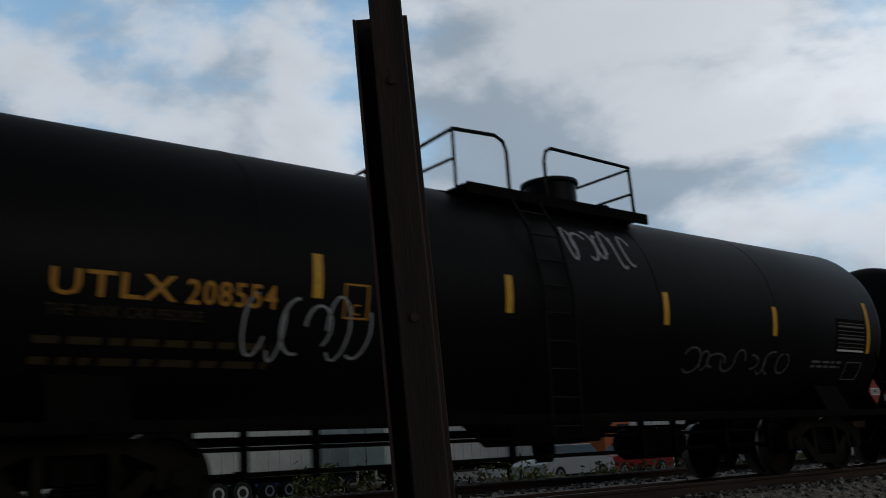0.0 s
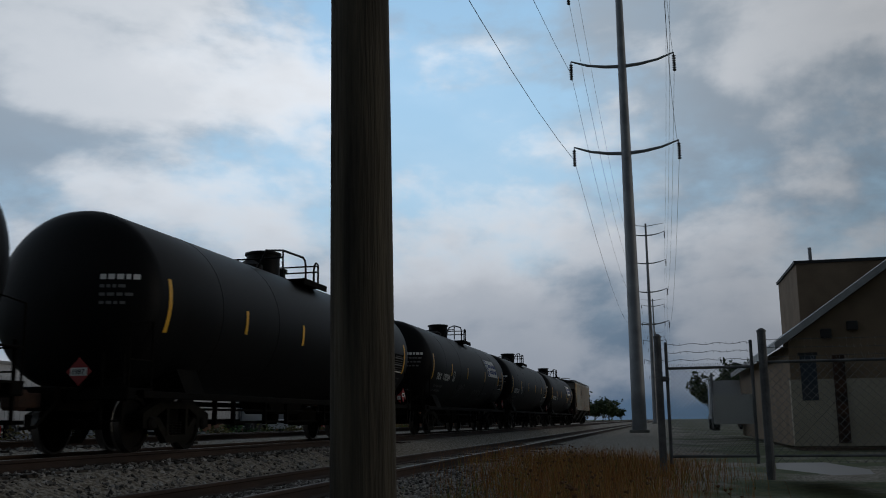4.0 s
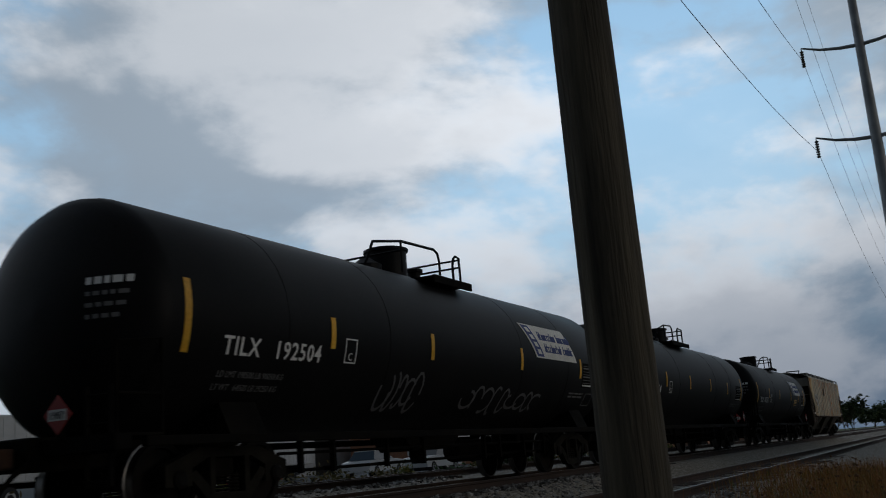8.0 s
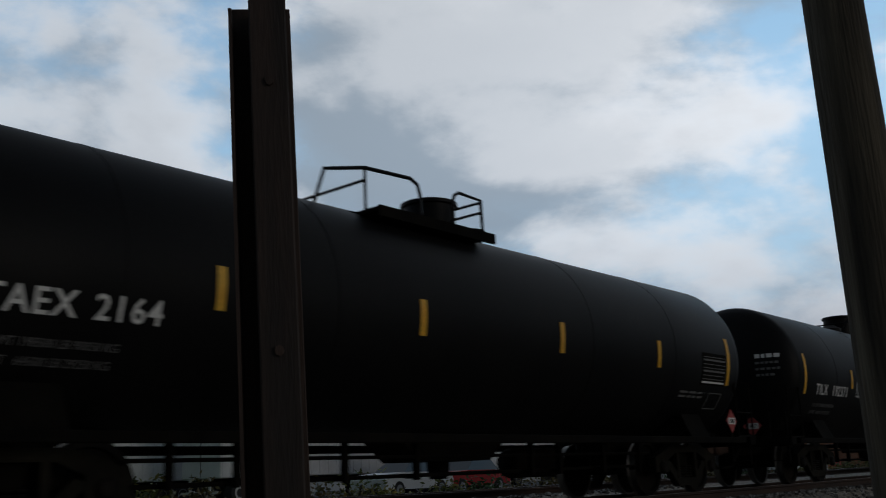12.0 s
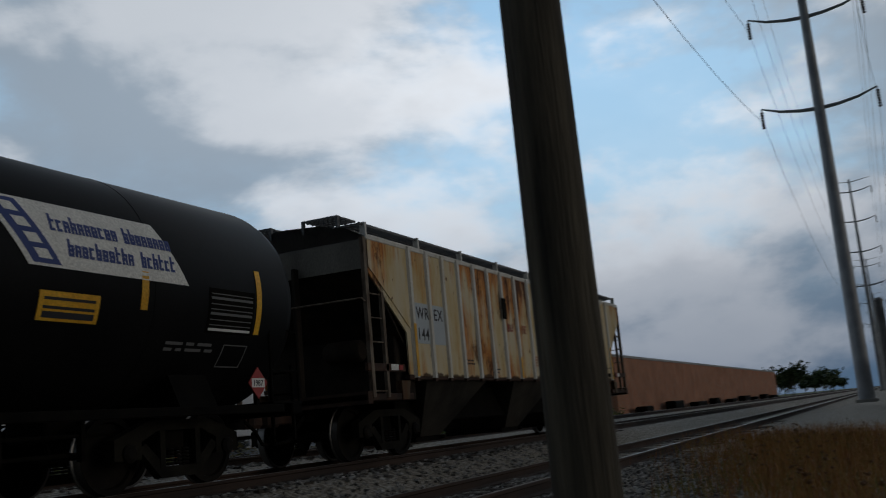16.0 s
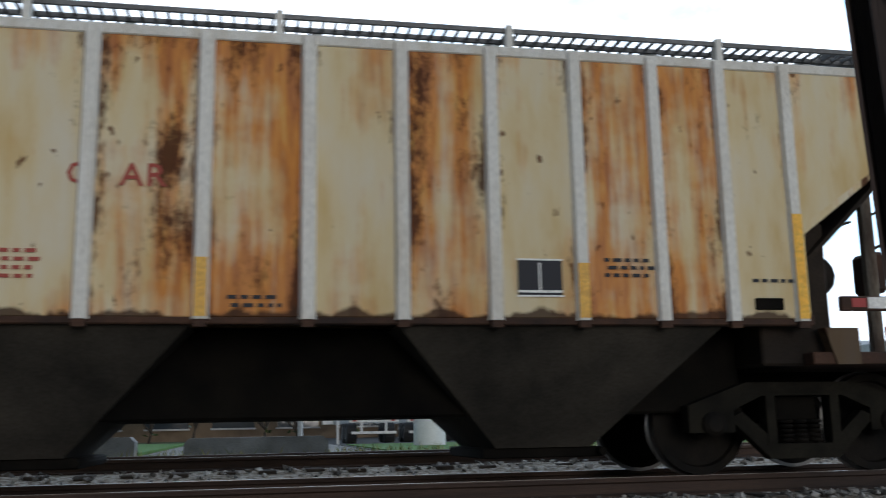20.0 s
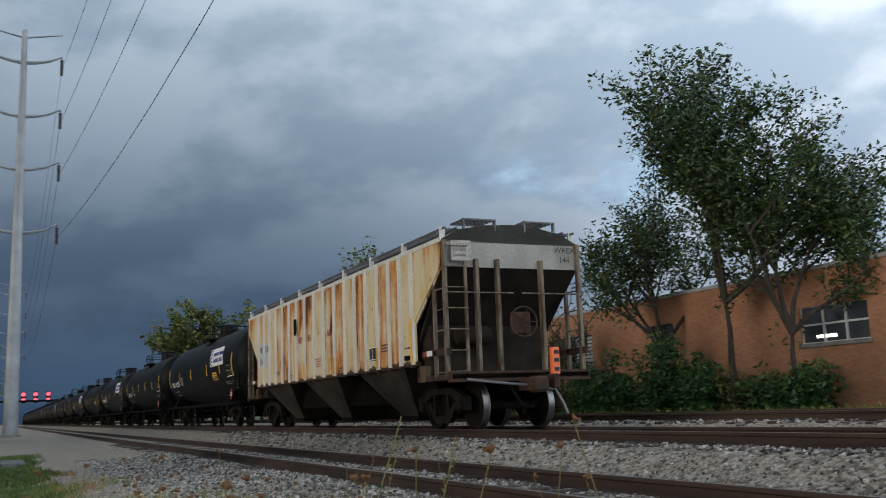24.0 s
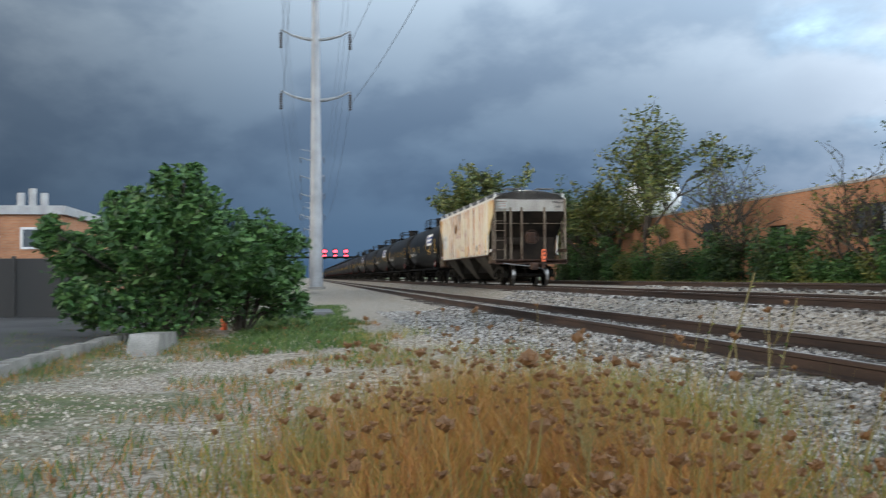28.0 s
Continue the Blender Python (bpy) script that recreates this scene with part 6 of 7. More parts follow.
def make_trailer(x, y, turn, label="white box trailer parked in the freight yard", length=13.5, ht=4.0, cab=None):
    t = thing("box_trailer", label, "trailer", group="parked trailers", at=(x, y, -0.3))
    t.rotation_euler = (0, 0, radians(turn))
    part("box", Geo().box(0, length, -1.28, 1.28, 1.15, ht, 0.04), "trailer", t)
    for i in range(int(length / 0.62)):
        part("side_post", Geo().box(i * 0.62 + 0.1, i * 0.62 + 0.16, -1.30, -1.278, 1.2, ht - 0.06), "trailer", t)
    part("chassis", Geo().box(0.2, length - 0.2, -0.5, 0.5, 0.9, 1.15), "steel_dark", t)
    part("rear_bar", Geo().box(-0.06, 0.02, -1.2, 1.2, 0.5, 0.6).box(-0.06, 0.02, -0.7, -0.6, 0.55, 1.15).box(-0.06, 0.02, 0.6, 0.7, 0.55, 1.15), "frame_white", t)
    part("landing_leg", Geo().box(length - 3.0, length - 2.85, -0.8, -0.65, 0.0, 1.0).box(length - 3.0, length - 2.85, 0.65, 0.8, 0.0, 1.0), "steel_dark", t)
    for xx in (1.2, 2.45):
        for s in (-1, 1):
            w = part("wheel", Geo().lathe([(s * 0.72, 0.30), (s * 0.74, 0.5), (s * 1.22, 0.5), (s * 1.24, 0.32)], 1, (xx, 0, 0.5), 16), "tyre", t)
            part("rim", Geo().lathe([(s * 1.18, 0.0), (s * 1.235, 0.14), (s * 1.25, 0.30), (s * 1.22, 0.32)], 1, (xx, 0, 0.5), 12), "frame_white", w)
    part("door_line", Geo().box(-0.012, 0.0, -0.02, 0.02, 1.2, ht - 0.1), "frame_dark", t)
    return t


def make_cab(x, y, turn, paint, label):
    c = thing("truck_cab", label, "truck", group="parked trucks", at=(x, y, -0.3))
    c.rotation_euler = (0, 0, radians(turn))
    part("hood", Geo().prism([(-3.0, 0.7), (-3.0, 1.45), (-2.7, 1.65), (-1.4, 1.8), (-1.4, 0.7)], 1, -0.85, 0.85), paint, c)
    part("cab", Geo().prism([(-1.4, 0.7), (-1.4, 1.8), (-1.0, 2.75), (1.1, 2.95), (1.1, 0.7)], 1, -1.1, 1.1), paint, c)
    part("windscreen", Geo().prism([(-1.42, 1.85), (-1.10, 2.62), (-1.06, 2.62), (-1.36, 1.85)], 1, -1.0, 1.0), "glass", c)
    part("side_window", Geo().box(-0.95, 0.0, -1.112, -1.10, 1.85, 2.5).box(-0.95, 0.0, 1.10, 1.112, 1.85, 2.5), "glass", c)
    part("bumper", Geo().box(-3.15, -2.95, -1.1, 1.1, 0.45, 0.85, 0.05), "galv", c)
    part("frame", Geo().box(-2.8, 3.6, -0.45, 0.45, 0.65, 0.95), "steel_dark", c)
    part("exhaust", Geo().cyl((1.25, -0.95, 0.9), (1.25, -0.95, 3.4), 0.08, n=8), "galv", c)
    for xx in (-2.2, 2.0, 3.2):
        for s in (-1, 1):
            w = part("wheel", Geo().lathe([(s * 0.72, 0.30), (s * 0.74, 0.5), (s * 1.08, 0.5), (s * 1.10, 0.32)], 1, (xx, 0, 0.5), 14), "tyre", c)
            part("rim", Geo().lathe([(s * 1.05, 0.0), (s * 1.105, 0.28), (s * 1.08, 0.32)], 1, (xx, 0, 0.5), 10), "galv", w)


# freight yard across the tracks, seen beneath the cars
pav = part("pavement", Geo().box(4.05, 150, 24, 110, -0.5, -0.20), "asphalt", None)
tagged(pav, "grey paved freight yard across the tracks", "pavement", kind="structure")
lawn = part("lawn", Geo().box(4.3, 26, 27, 43.5, -0.5, -0.16), "lawn", None)
tagged(lawn, "mown green lawn beside the road", "lawn", kind="structure")
lawn_2 = part("lawn", Geo().box(-14, -3.5, 30, 62, -0.5, -0.16), "lawn", None)
tagged(lawn_2, "mown green lawn beside the road", "lawn", kind="structure")
road = part("road", Geo().box(-3.2, 4.0, 17.5, 160, -0.5, -0.205), "concrete", None)
tagged(road, "pale concrete road leading away from the tracks", "road", kind="structure")
make_trailer(19.0, 41.0, 4)


def make_chassis(x, y, turn, seed):
    """An empty container chassis, its white bumper and lamps to the tracks."""
    rc = random.Random(seed)
    t = thing("container_chassis", "empty white container chassis parked tail-out in the yard", "trailer", group="parked chassis", at=(x, y, -0.2))
    t.rotation_euler = (0, 0, radians(turn))
    for s in (-1, 1):
        part("rail", Geo().box(s * 0.45 - 0.08, s * 0.45 + 0.08, 0.1, 12.0, 0.98, 1.25), "frame_white", t)
        part("bumper_post", Geo().box(s * 0.6 - 0.05, s * 0.6 + 0.05, 0.0, 0.1, 0.5, 1.05), "frame_white", t)
        part("tail_lamp", Geo().box(s * 0.95 - 0.09, s * 0.95 + 0.09, -0.03, 0.0, 1.06, 1.16), "red", t)
        for yy in (1.3, 2.6):
            w = part("wheel", Geo().lathe([(s * 0.70, 0.30), (s * 0.72, 0.5), (s * 1.20, 0.5), (s * 1.22, 0.32)], 0, (0, yy, 0.5), 14), "tyre", t)
            part("rim", Geo().lathe([(s * 1.16, 0.0), (s * 1.225, 0.28), (s * 1.20, 0.32)], 0, (0, yy, 0.5), 10), "frame_white", w)
    part("rear_bolster", Geo().box(-1.22, 1.22, 0.0, 0.3, 1.0, 1.32, 0.02), "frame_white", t)
    part("bumper", Geo().box(-1.1, 1.1, -0.04, 0.06, 0.45, 0.58, 0.01), "frame_white", t)
    part("front_bolster", Geo().box(-1.22, 1.22, 11.7, 12.0, 1.0, 1.32 + rc.uniform(0, 0.1), 0.02), "frame_white", t)
    part("axle", Geo().cyl((-0.7, 1.3, 0.5), (0.7, 1.3, 0.5), 0.07, n=6).cyl((-0.7, 2.6, 0.5), (0.7, 2.6, 0.5), 0.07, n=6), "steel_dark", t)


for i in range(6):
    make_chassis(6.0 + i * 2.95, 47.0 + 0.7 * (i % 3), 2 - 2 * (i % 2), 60 + i)
make_cab(29.6, 41.5, 184, "leaf_cab", "dark green lorry cab coupled before a trailer")
make_trailer(26.0, 36.5, 5)
make_trailer(25.0, 47.0, 4)
make_trailer(44.0, 40.0, 8)
make_trailer(60.0, 33.0, 3)
make_trailer(62.0, 52.0, 175)
make_trailer(82.0, 36.0, 4)
make_trailer(100.0, 40.0, 6)
make_cab(35.8, 31.0, 186, "cab_orange", "orange lorry cab parked with its bonnet outwards")
make_cab(40.5, 36.0, 170, "car_blue", "blue lorry cab parked beside the trailers")
make_cab(30.0, 55.0, 190, "car_blue", "blue lorry cab by the pale shed")
make_cab(56.0, 44.0, 180, "car_white", "white lorry cab in the yard")
make_cab(72.0, 31.0, 175, "car_white", "white lorry cab near the weeds")
for x, y, tn, p, lb in ((29, 27, 5, "car_white", "white saloon car parked in the yard"), (33.5, 27.5, 3, "car_red", "red car parked in the yard"), (47, 29, 185, "car_white", "white car parked near the fence weeds"), (52, 28, 0, "car_white", "white van-like car in the yard"),
                       (13, 70, 80, "car_white", "white car far across the lawn"), (17, 71, 85, "car_white", "white car far across the lawn"), (-1.5, 90, 85, "car_white", "light car far down the road"), (22, 72, 95, "car_blue", "blue car far across the lawn"), (68, 27, 8, "car_white", "white car parked by the yard's edge"), (78, 28, 2, "car_red", "red car parked by the yard's edge")):
    make_car(x, y, tn, p, lb)
sh = thing("metal_shed", "long pale-blue metal shed across the freight yard", "building")
part("wall", Geo().box(22, 70, 66, 90, -0.4, 5.6), "shed", sh)
part("roof", Geo().prism([(65.5, 5.6), (78, 7.6), (90.5, 5.6)], 0, 21.5, 70.5), "coping", sh)
for k in range(7):
    d = part("dock_door", Geo().box(26 + k * 6, 29 + k * 6, 65.93, 66.0, -0.3, 3.4), "frame_white", sh)
    part("dock_bumper", Geo().box(26 + k * 6, 29 + k * 6, 65.85, 65.93, 0.6, 0.9), "frame_dark", d)
wh = thing("warehouse", "white low warehouse behind the parked trailers", "building")
part("wall", Geo().box(74, 170, 62, 95, -0.4, 6.5), "trailer", wh)
part("roof_edge", Geo().box(73.8, 170.2, 61.8, 95.2, 6.5, 6.8), "coping", wh)
for k in range(9):
    part("dock_door", Geo().box(78 + k * 10, 81.5 + k * 10, 61.92, 61.99, -0.3, 3.6), "frame_dark", wh)
for x, y, h in ((33.5, 52, 11), (37.5, 58, 9), (58, 70, 12)):
    lp = thing("lamp_post", "tall thin yard lamp post with a flat head", "lamp post", group="yard lamps", at=(x, y, -0.3))
    part("mast", Geo().cyl((0, 0, 0), (0, 0, h), 0.09, 0.06, 8), "galv", lp)
    part("lamp_head", Geo().box(-0.4, 0.4, -0.25, 0.25, h, h + 0.15, 0.03), "coping", lp)
blk = part("concrete_block", Geo().prism([(-1.2, -0.25), (-1.2, 0.25), (-1.1, 0.36), (1.5, 0.36), (1.6, 0.25), (1.6, -0.25)], 1, 19.4, 20.0), "concrete", None)
tagged(blk, "weathered grey concrete barrier block by the road", "concrete block")
b2_ = part("concrete_block", Geo().prism([(-5.2, -0.25), (-5.2, 0.3), (-5.1, 0.4), (-2.3, 0.4), (-2.2, 0.3), (-2.2, -0.25)], 1, 20.2, 20.8), "concrete", None)
tagged(b2_, "weathered grey concrete barrier block by the road", "concrete block")
cy = part("white_cylinder", Geo().lathe([(-0.2, 0.62), (1.45, 0.62), (1.5, 0.58)], 2, (6.9, 37.0, 0), 20), "trailer", None, smooth=True)
tagged(cy, "short white concrete cylinder on the lawn", "bollard")
for x, y in ((1.2, 22.5), (4.15, 46)):
    bp = part("white_post", Geo().cyl((x, y, -0.3), (x, y, 1.2), 0.06, n=10).cyl((x, y, 1.2), (x, y, 1.24), 0.07, n=10), "frame_white", None)
    tagged(bp, "thin white marker post beside the road", "post")
for x, y, h, sd, lv in ((6, 66, 7.5, 51, 4500), (-8, 58, 7.0, 53, 4500), (18, 66, 6.5, 55, 3500)):
    make_tree(x, y, h, 5.0, sd, lv, 0.2, "leaf", label="rounded street tree on the lawn")
rb = random.Random(11)
for i in range(30):
    x = 11 + i * 1.8 + rb.uniform(-0.6, 0.6)
    make_bush(x, 16.6 + rb.uniform(-0.3, 1.0), rb.uniform(0.5, 1.15), rb.uniform(1.2, 2.0), 300 + i, 500, 0.075, rb.choice(("weed", "grass", "leaf_yel", "leaf_bush")), label="rank weeds growing along the far track")
for i in range(15):
    make_tree(-34 + i * 4.3 + rb.uniform(-1, 1), 76 + rb.uniform(-3, 3), rb.uniform(5.5, 8.5), 6.0, 900 + i, 1500, 0.3, "leaf", label="dark leafy tree beyond the lawn", low=0.15)
far = thing("low_office", "long low dark-windowed office beyond the lawn", "building")
part("wall", Geo().box(-60, 20, 84, 100, -0.3, 4.4), "tan_dark", far)
part("roof_edge", Geo().box(-60.3, 20.3, 83.7, 100.3, 4.4, 4.75), "coping", far)
for k in range(14):
    w = part("window", Geo().box(-57 + k * 5.4, -53.5 + k * 5.4, 83.93, 83.99, 0.8, 2.6), "glass", far)
    part("window_sill", Geo().box(-57.1 + k * 5.4, -53.4 + k * 5.4, 83.86, 83.99, 0.66, 0.8), "frame_white", w)
# orange brick works along the far track
bw = thing("brick_works", "long low orange-brick works along the far track", "building")
part("wall", Geo().box(92, 232, 24.0, 60, -0.4, 5.45), "brick_far", bw)
part("coping", Geo().box(91.9, 232.1, 23.9, 60.1, 5.45, 5.7), "coping", bw)
for k in range(9):
    part("scrap_heap", Geo().box(96 + k * 14, 99 + k * 14 + (k % 3) * 2, 22.2, 23.4, -0.4, 0.5 + 0.3 * (k % 2), 0.1), "steel_dark", bw)
for x, h in ((150, 11), (176, 10), (205, 12), (120, 9)):
    lp = thing("mast", "thin mast with short cross-arms behind the works", "mast", at=(x, 62, -0.3))
    part("pole", Geo().cyl((0, 0, 0), (0, 0, h), 0.12, 0.08, 6), "bark", lp)
    part("cross_arm", Geo().box(-0.06, 0.06, -1.1, 1.1, h - 0.9, h - 0.75), "bark", lp)
for i in range(16):
    x = 236 + i * 9
    make_tree(x, 18 + rb.uniform(-3, 14), rb.uniform(5, 9), 6.0, 500 + i, 900, 0.5, "leaf", label="dark distant tree by the line", low=0.2)
for x, y, h in ((96, -7, 6.0), (108, -9, 7.0), (120, -6, 6.0), (88, -14, 6.5)):
    make_tree(x, y, h, 5.0, int(x), 1500, 0.3, "leaf", label="dark tree beyond the yard", low=0.2)
make_cab(62.0, -4.0, 180, "car_white", "white van parked beyond the gate")
make_car(70, -7.5, 90, "car_white", "white car parked beyond the gate")
pud = part("puddle", Geo().add([(x, y, -0.425 + 0.0) for x, y in ((15.5, -2.6), (17.5, -2.0), (19.6, -2.2), (19.8, -3.1), (17.2, -3.4), (15.8, -3.2))], [(0, 1, 2, 3, 4, 5)]), "tread", None)
tagged(pud, "shallow puddle reflecting the sky before the fence", "puddle", kind="structure")

# ---- the side the train leaves for ----
def make_signals():
    s = thing("signal_bridge", "dark signal bridge with four pairs of lit red lamps", "signal bridge", at=(-262, 0, 0.45))
    part("beam", Geo().box(-0.4, 0.4, -6.5, 15.5, 5.2, 5.7), "steel_dark", s)
    for y in (-6.5, 15.5):
        part("leg", Geo().box(-0.4, 0.4, y - 0.3, y + 0.3, -0.5, 5.4), "steel_dark", s)
    for y in SIG_Y:
        h = part("signal_head", Geo().box(-0.3, 0.0, y - 0.5, y + 0.5, 5.0, 7.8, 0.05), "steel_dark", s)
        for z in (5.7, 7.1):
            part("lamp", Geo().cyl((0.0, y, z), (0.25, y, z), 0.48, n=14), "signal_red", h)
        part("signal_hood", Geo().cyl((0.0, y, 7.1), (0.35, y, 7.1), 0.54, n=14, cap=False), "steel_dark", h)


SIG_Y = (1.7, 4.6, 7.4, 10.3)
make_signals()
wt = thing("water_tower", "white spheroid water tower beyond the trees", "water tower", at=(-280, 104, 0))
part("tank", Geo().lathe([(17.5, 1.5), (19, 6.0), (21.5, 8.2), (25, 8.6), (28, 7.6), (30.5, 4.5), (31.5, 0.0)], 2, (0, 0, 0), 32), "trailer", wt, smooth=True)
part("stem", Geo().lathe([(-0.5, 3.2), (6, 1.6), (17.6, 1.6)], 2, (0, 0, 0), 16), "trailer", wt, smooth=True)
# shrub tree, kerb and car park
make_shrub(-19.4, -2.95, 3.15, 4.1, 71, 26000, 0.085, "broad leafy green shrub tree by the car park")
make_shrub(-21.9, -1.75, 2.6, 2.7, 72, 10000, 0.085, "smaller leafy green shrub tree beside the first")
park = part("car_park", Geo().box(-60, -7.5, -30, -4.2, -0.95, -0.70), "asphalt", None)
tagged(park, "grey asphalt car park behind a pale kerb", "car park", kind="structure")
krb = thing("kerb", "pale weathered concrete kerb round the car park", "kerb", kind="structure")
for i in range(18):
    x = -8.7 - i * 0.75
    y = -3.9 - 0.12 * math.sin((i - 1) * 0.35)
    k = part("kerb_stone", Geo().prism([(-0.36, -0.2), (-0.34, 0.0), (0.36, 0.0), (0.37, -0.2)], 1, -0.1, 0.1), "concrete", krb)
    k.location, k.rotation_euler = (x, y, -0.61 - 0.012 * (i % 3)), (0.02, 0.015 * (i % 2), 0.04 * ((i % 3) - 1))
slab = part("broken_slab", Geo().prism([(-17.8, -0.86), (-17.6, -0.52), (-15.7, -0.45), (-15.2, -0.86)], 1, -3.05, -2.6), "concrete", None)
tagged(slab, "low broken concrete slab under the shrub", "concrete slab")
mk_ = thing("orange_marker", "small orange marker post in the grass", "marker post", at=(-22.4, -2.2, -0.76))
part("stake", Geo().cyl((0, 0, 0), (0, 0, 0.26), 0.07, n=8), "orange", mk_)
part("cap", Geo().cyl((0, 0, 0.26), (0, 0, 0.31), 0.085, n=8), "orange", mk_)
dw = thing("screen_fence", "dark screened fence beside the car park", "fence")
for i in range(9):
    part("screen_panel", Geo().box(-29.7, -29.6, -6.3 - (i + 1) * 2.4 + 0.05, -6.3 - i * 2.4 - 0.05, -0.9, 1.0), "frame_dark", dw)
    part("fence_post", Geo().box(-29.62, -29.5, -6.35 - i * 2.4, -6.25 - i * 2.4, -0.9, 1.06), "frame_dark", dw)
ob = thing("office_building", "low tan-brick office with flat roof and white-framed windows", "building", at=(0, -0.7, -0.1))
part("wall", Geo().box(-75, -44, -34, -10.2, -0.6, 3.3), "brick", ob)
part("roof_edge", Geo().box(-75.2, -43.8, -34.2, -10.0, 3.3, 3.68), "coping", ob)
for k in range(6):
    ya, yb = -11.75 - k * 1.95, -10.9 - k * 1.95
    w = part("window", Geo().box(-43.99, -43.95, ya, yb, 1.9, 2.65), "glass", ob)
    part("window_frame", Geo().box(-43.99, -43.92, ya - 0.1, yb + 0.1, 2.65, 2.75).box(-43.99, -43.92, ya - 0.1, yb + 0.1, 1.8, 1.9).box(-43.99, -43.92, ya - 0.1, ya, 1.9, 2.65).box(-43.99, -43.92, yb, yb + 0.1, 1.9, 2.65), "frame_white", w)
for k in range(3):
    part("roof_vent", Geo().cyl((-46, -11.4 - k * 0.5, 3.6), (-46, -11.4 - k * 0.5, 4.4 + 0.2 * (k % 2)), 0.17, n=10), "coping", ob)
ub = part("utility_box", Geo().box(-29.9, -26.9, -1.0, 0.38, -0.8, -0.55, 0.04), "galv_dark", None)
tagged(ub, "low grey utility vault lid in the grass", "utility box")
for i in range(12):
    make_tree(-110 - i * 14, 22 + rb.uniform(-2, 8), rb.uniform(5, 8), 6.0, 700 + i, 1000, 0.4, "leaf_yel" if i % 3 == 0 else "leaf", label="distant tree along the far side of the line", low=0.2)
for i in range(8):
    make_tree(-300 - i * 25, -20 - rb.uniform(0, 30), rb.uniform(6, 9), 7.0, 800 + i, 500, 0.7, "leaf", label="dark distant tree on the skyline", low=0.2)


# ---- foreground: stones, weeds and grass ----
def scatter(name, label, category, v, f, mat, kind="stuff"):
    """Many small pieces as one mesh, from arrays of corners and triangles."""
    me = bpy.data.meshes.new(name)
    me.from_pydata(v.tolist(), [], f.tolist())
    me.materials.append(M[mat])
    return tagged(new(name, me), label, category, kind=kind)


OCTA_V = np.array([(1, 0, 0), (0, 1, 0), (-1, 0, 0), (0, -1, 0), (0, 0, 1), (0, 0, -1)], float)
OCTA_F = np.array([(0, 1, 4), (1, 2, 4), (2, 3, 4), (3, 0, 4), (1, 0, 5), (2, 1, 5), (3, 2, 5), (0, 3, 5)])


def make_stones(name, label, n, x_mid, x_half, y0, y1, size, seed, lift=0.0, mat="stone", keep=None):
    """Angular stones, thickest near x_mid, each turned and cut its own way."""
    rs = np.random.RandomState(seed)
    u = rs.uniform(-1, 1, n)
    x = x_mid + np.sign(u) * np.abs(u) ** 1.5 * x_half
    y = rs.uniform(y0, y1, n)
    if keep is not None:
        ok = np.array([keep(a, b) for a, b in zip(x, y)])
        x, y = x[ok], y[ok]
        n = len(x)
    z = np.array([ground_height(a, b) for a, b in zip(x, y)]) + rs.uniform(-0.4, 0.5, n) * size + lift
    r = size * rs.uniform(0.45, 1.25, n) * (1 + 0.02 * np.abs(x - x_mid))
    a = rs.normal(size=(n, 3, 3))
    q = np.linalg.qr(a)[0]
    shape = OCTA_V[None] * (r[:, None] * rs.uniform(0.55, 1.15, (n, 6)))[..., None] + rs.normal(0, 0.16, (n, 6, 3)) * r[:, None, None]
    v = np.einsum("nij,nkj->nki", q, shape)
    v[:, :, 2] *= 0.8
    v += np.stack((x, y, z), 1)[:, None]
    f = OCTA_F[None] + (np.arange(n) * 6)[:, None, None]
    return scatter(name, label, "gravel", v.reshape(-1, 3), f.reshape(-1, 3), mat)


def off_rails(x, y):
    for yc in (Y_NEAR, Y_MAIN, Y_FAR):
        for s in (-1, 1):
            if abs(y - yc - s * GAUGE / 2) < 0.10:
                return False
    return True


def bare_patch(x, y):
    return noise.noise((x * 0.42, y * 0.6, 11.0)) + 0.5 * noise.noise((x * 1.3, y * 1.3, 5.0)) < 0.0


make_stones("ballast_near", "pale grey crushed-stone ballast round the siding", 78000, -4.5, 24, 1.6, 6.9, 0.027, 1, keep=off_rails)
make_stones("ballast_main", "pale grey crushed-stone ballast under the main track", 30000, -6, 30, 6.9, 11.2, 0.034, 2, keep=off_rails)
make_stones("ballast_far", "grey crushed-stone ballast under the far track", 9000, -6, 30, 11.2, 15.4, 0.045, 3, keep=off_rails)
make_stones("gravel", "whitish gravel strewn on the dusty path", 34000, -7, 16, -4.0, 2.2, 0.019, 4, keep=bare_patch, mat="gravel_stone")


def make_blades(name, label, pts, h0, h1, wide, lean, mat, seed, category="grass"):
    """Bent, tapering blades rooted at the given places."""
    rs = np.random.RandomState(seed)
    p = np.array(pts)
    n = len(p)
    h = rs.uniform(h0, h1, n)
    a, b = rs.uniform(0, 6.283, n), rs.uniform(0, 6.283, n)
    side = np.stack((np.cos(a), np.sin(a), 0 * a), 1) * (wide * rs.uniform(0.6, 1.3, n))[:, None]
    tip = np.stack((np.cos(b), np.sin(b), 0 * b), 1) * (h * lean * rs.uniform(0.2, 1.0, n))[:, None]
    up = np.stack((0 * h, 0 * h, h), 1)
    v = np.stack((p - side, p + side, p + up * 0.6 + tip * 0.4 + side * 0.7, p + up * 0.6 + tip * 0.4 - side * 0.7, p + up + tip), 1)
    k = (np.arange(n) * 5)[:, None, None]
    f = np.array([(0, 1, 2), (0, 2, 3), (3, 2, 4)])[None] + k
    return scatter(name, label, category, v.reshape(-1, 3), f.reshape(-1, 3), mat)


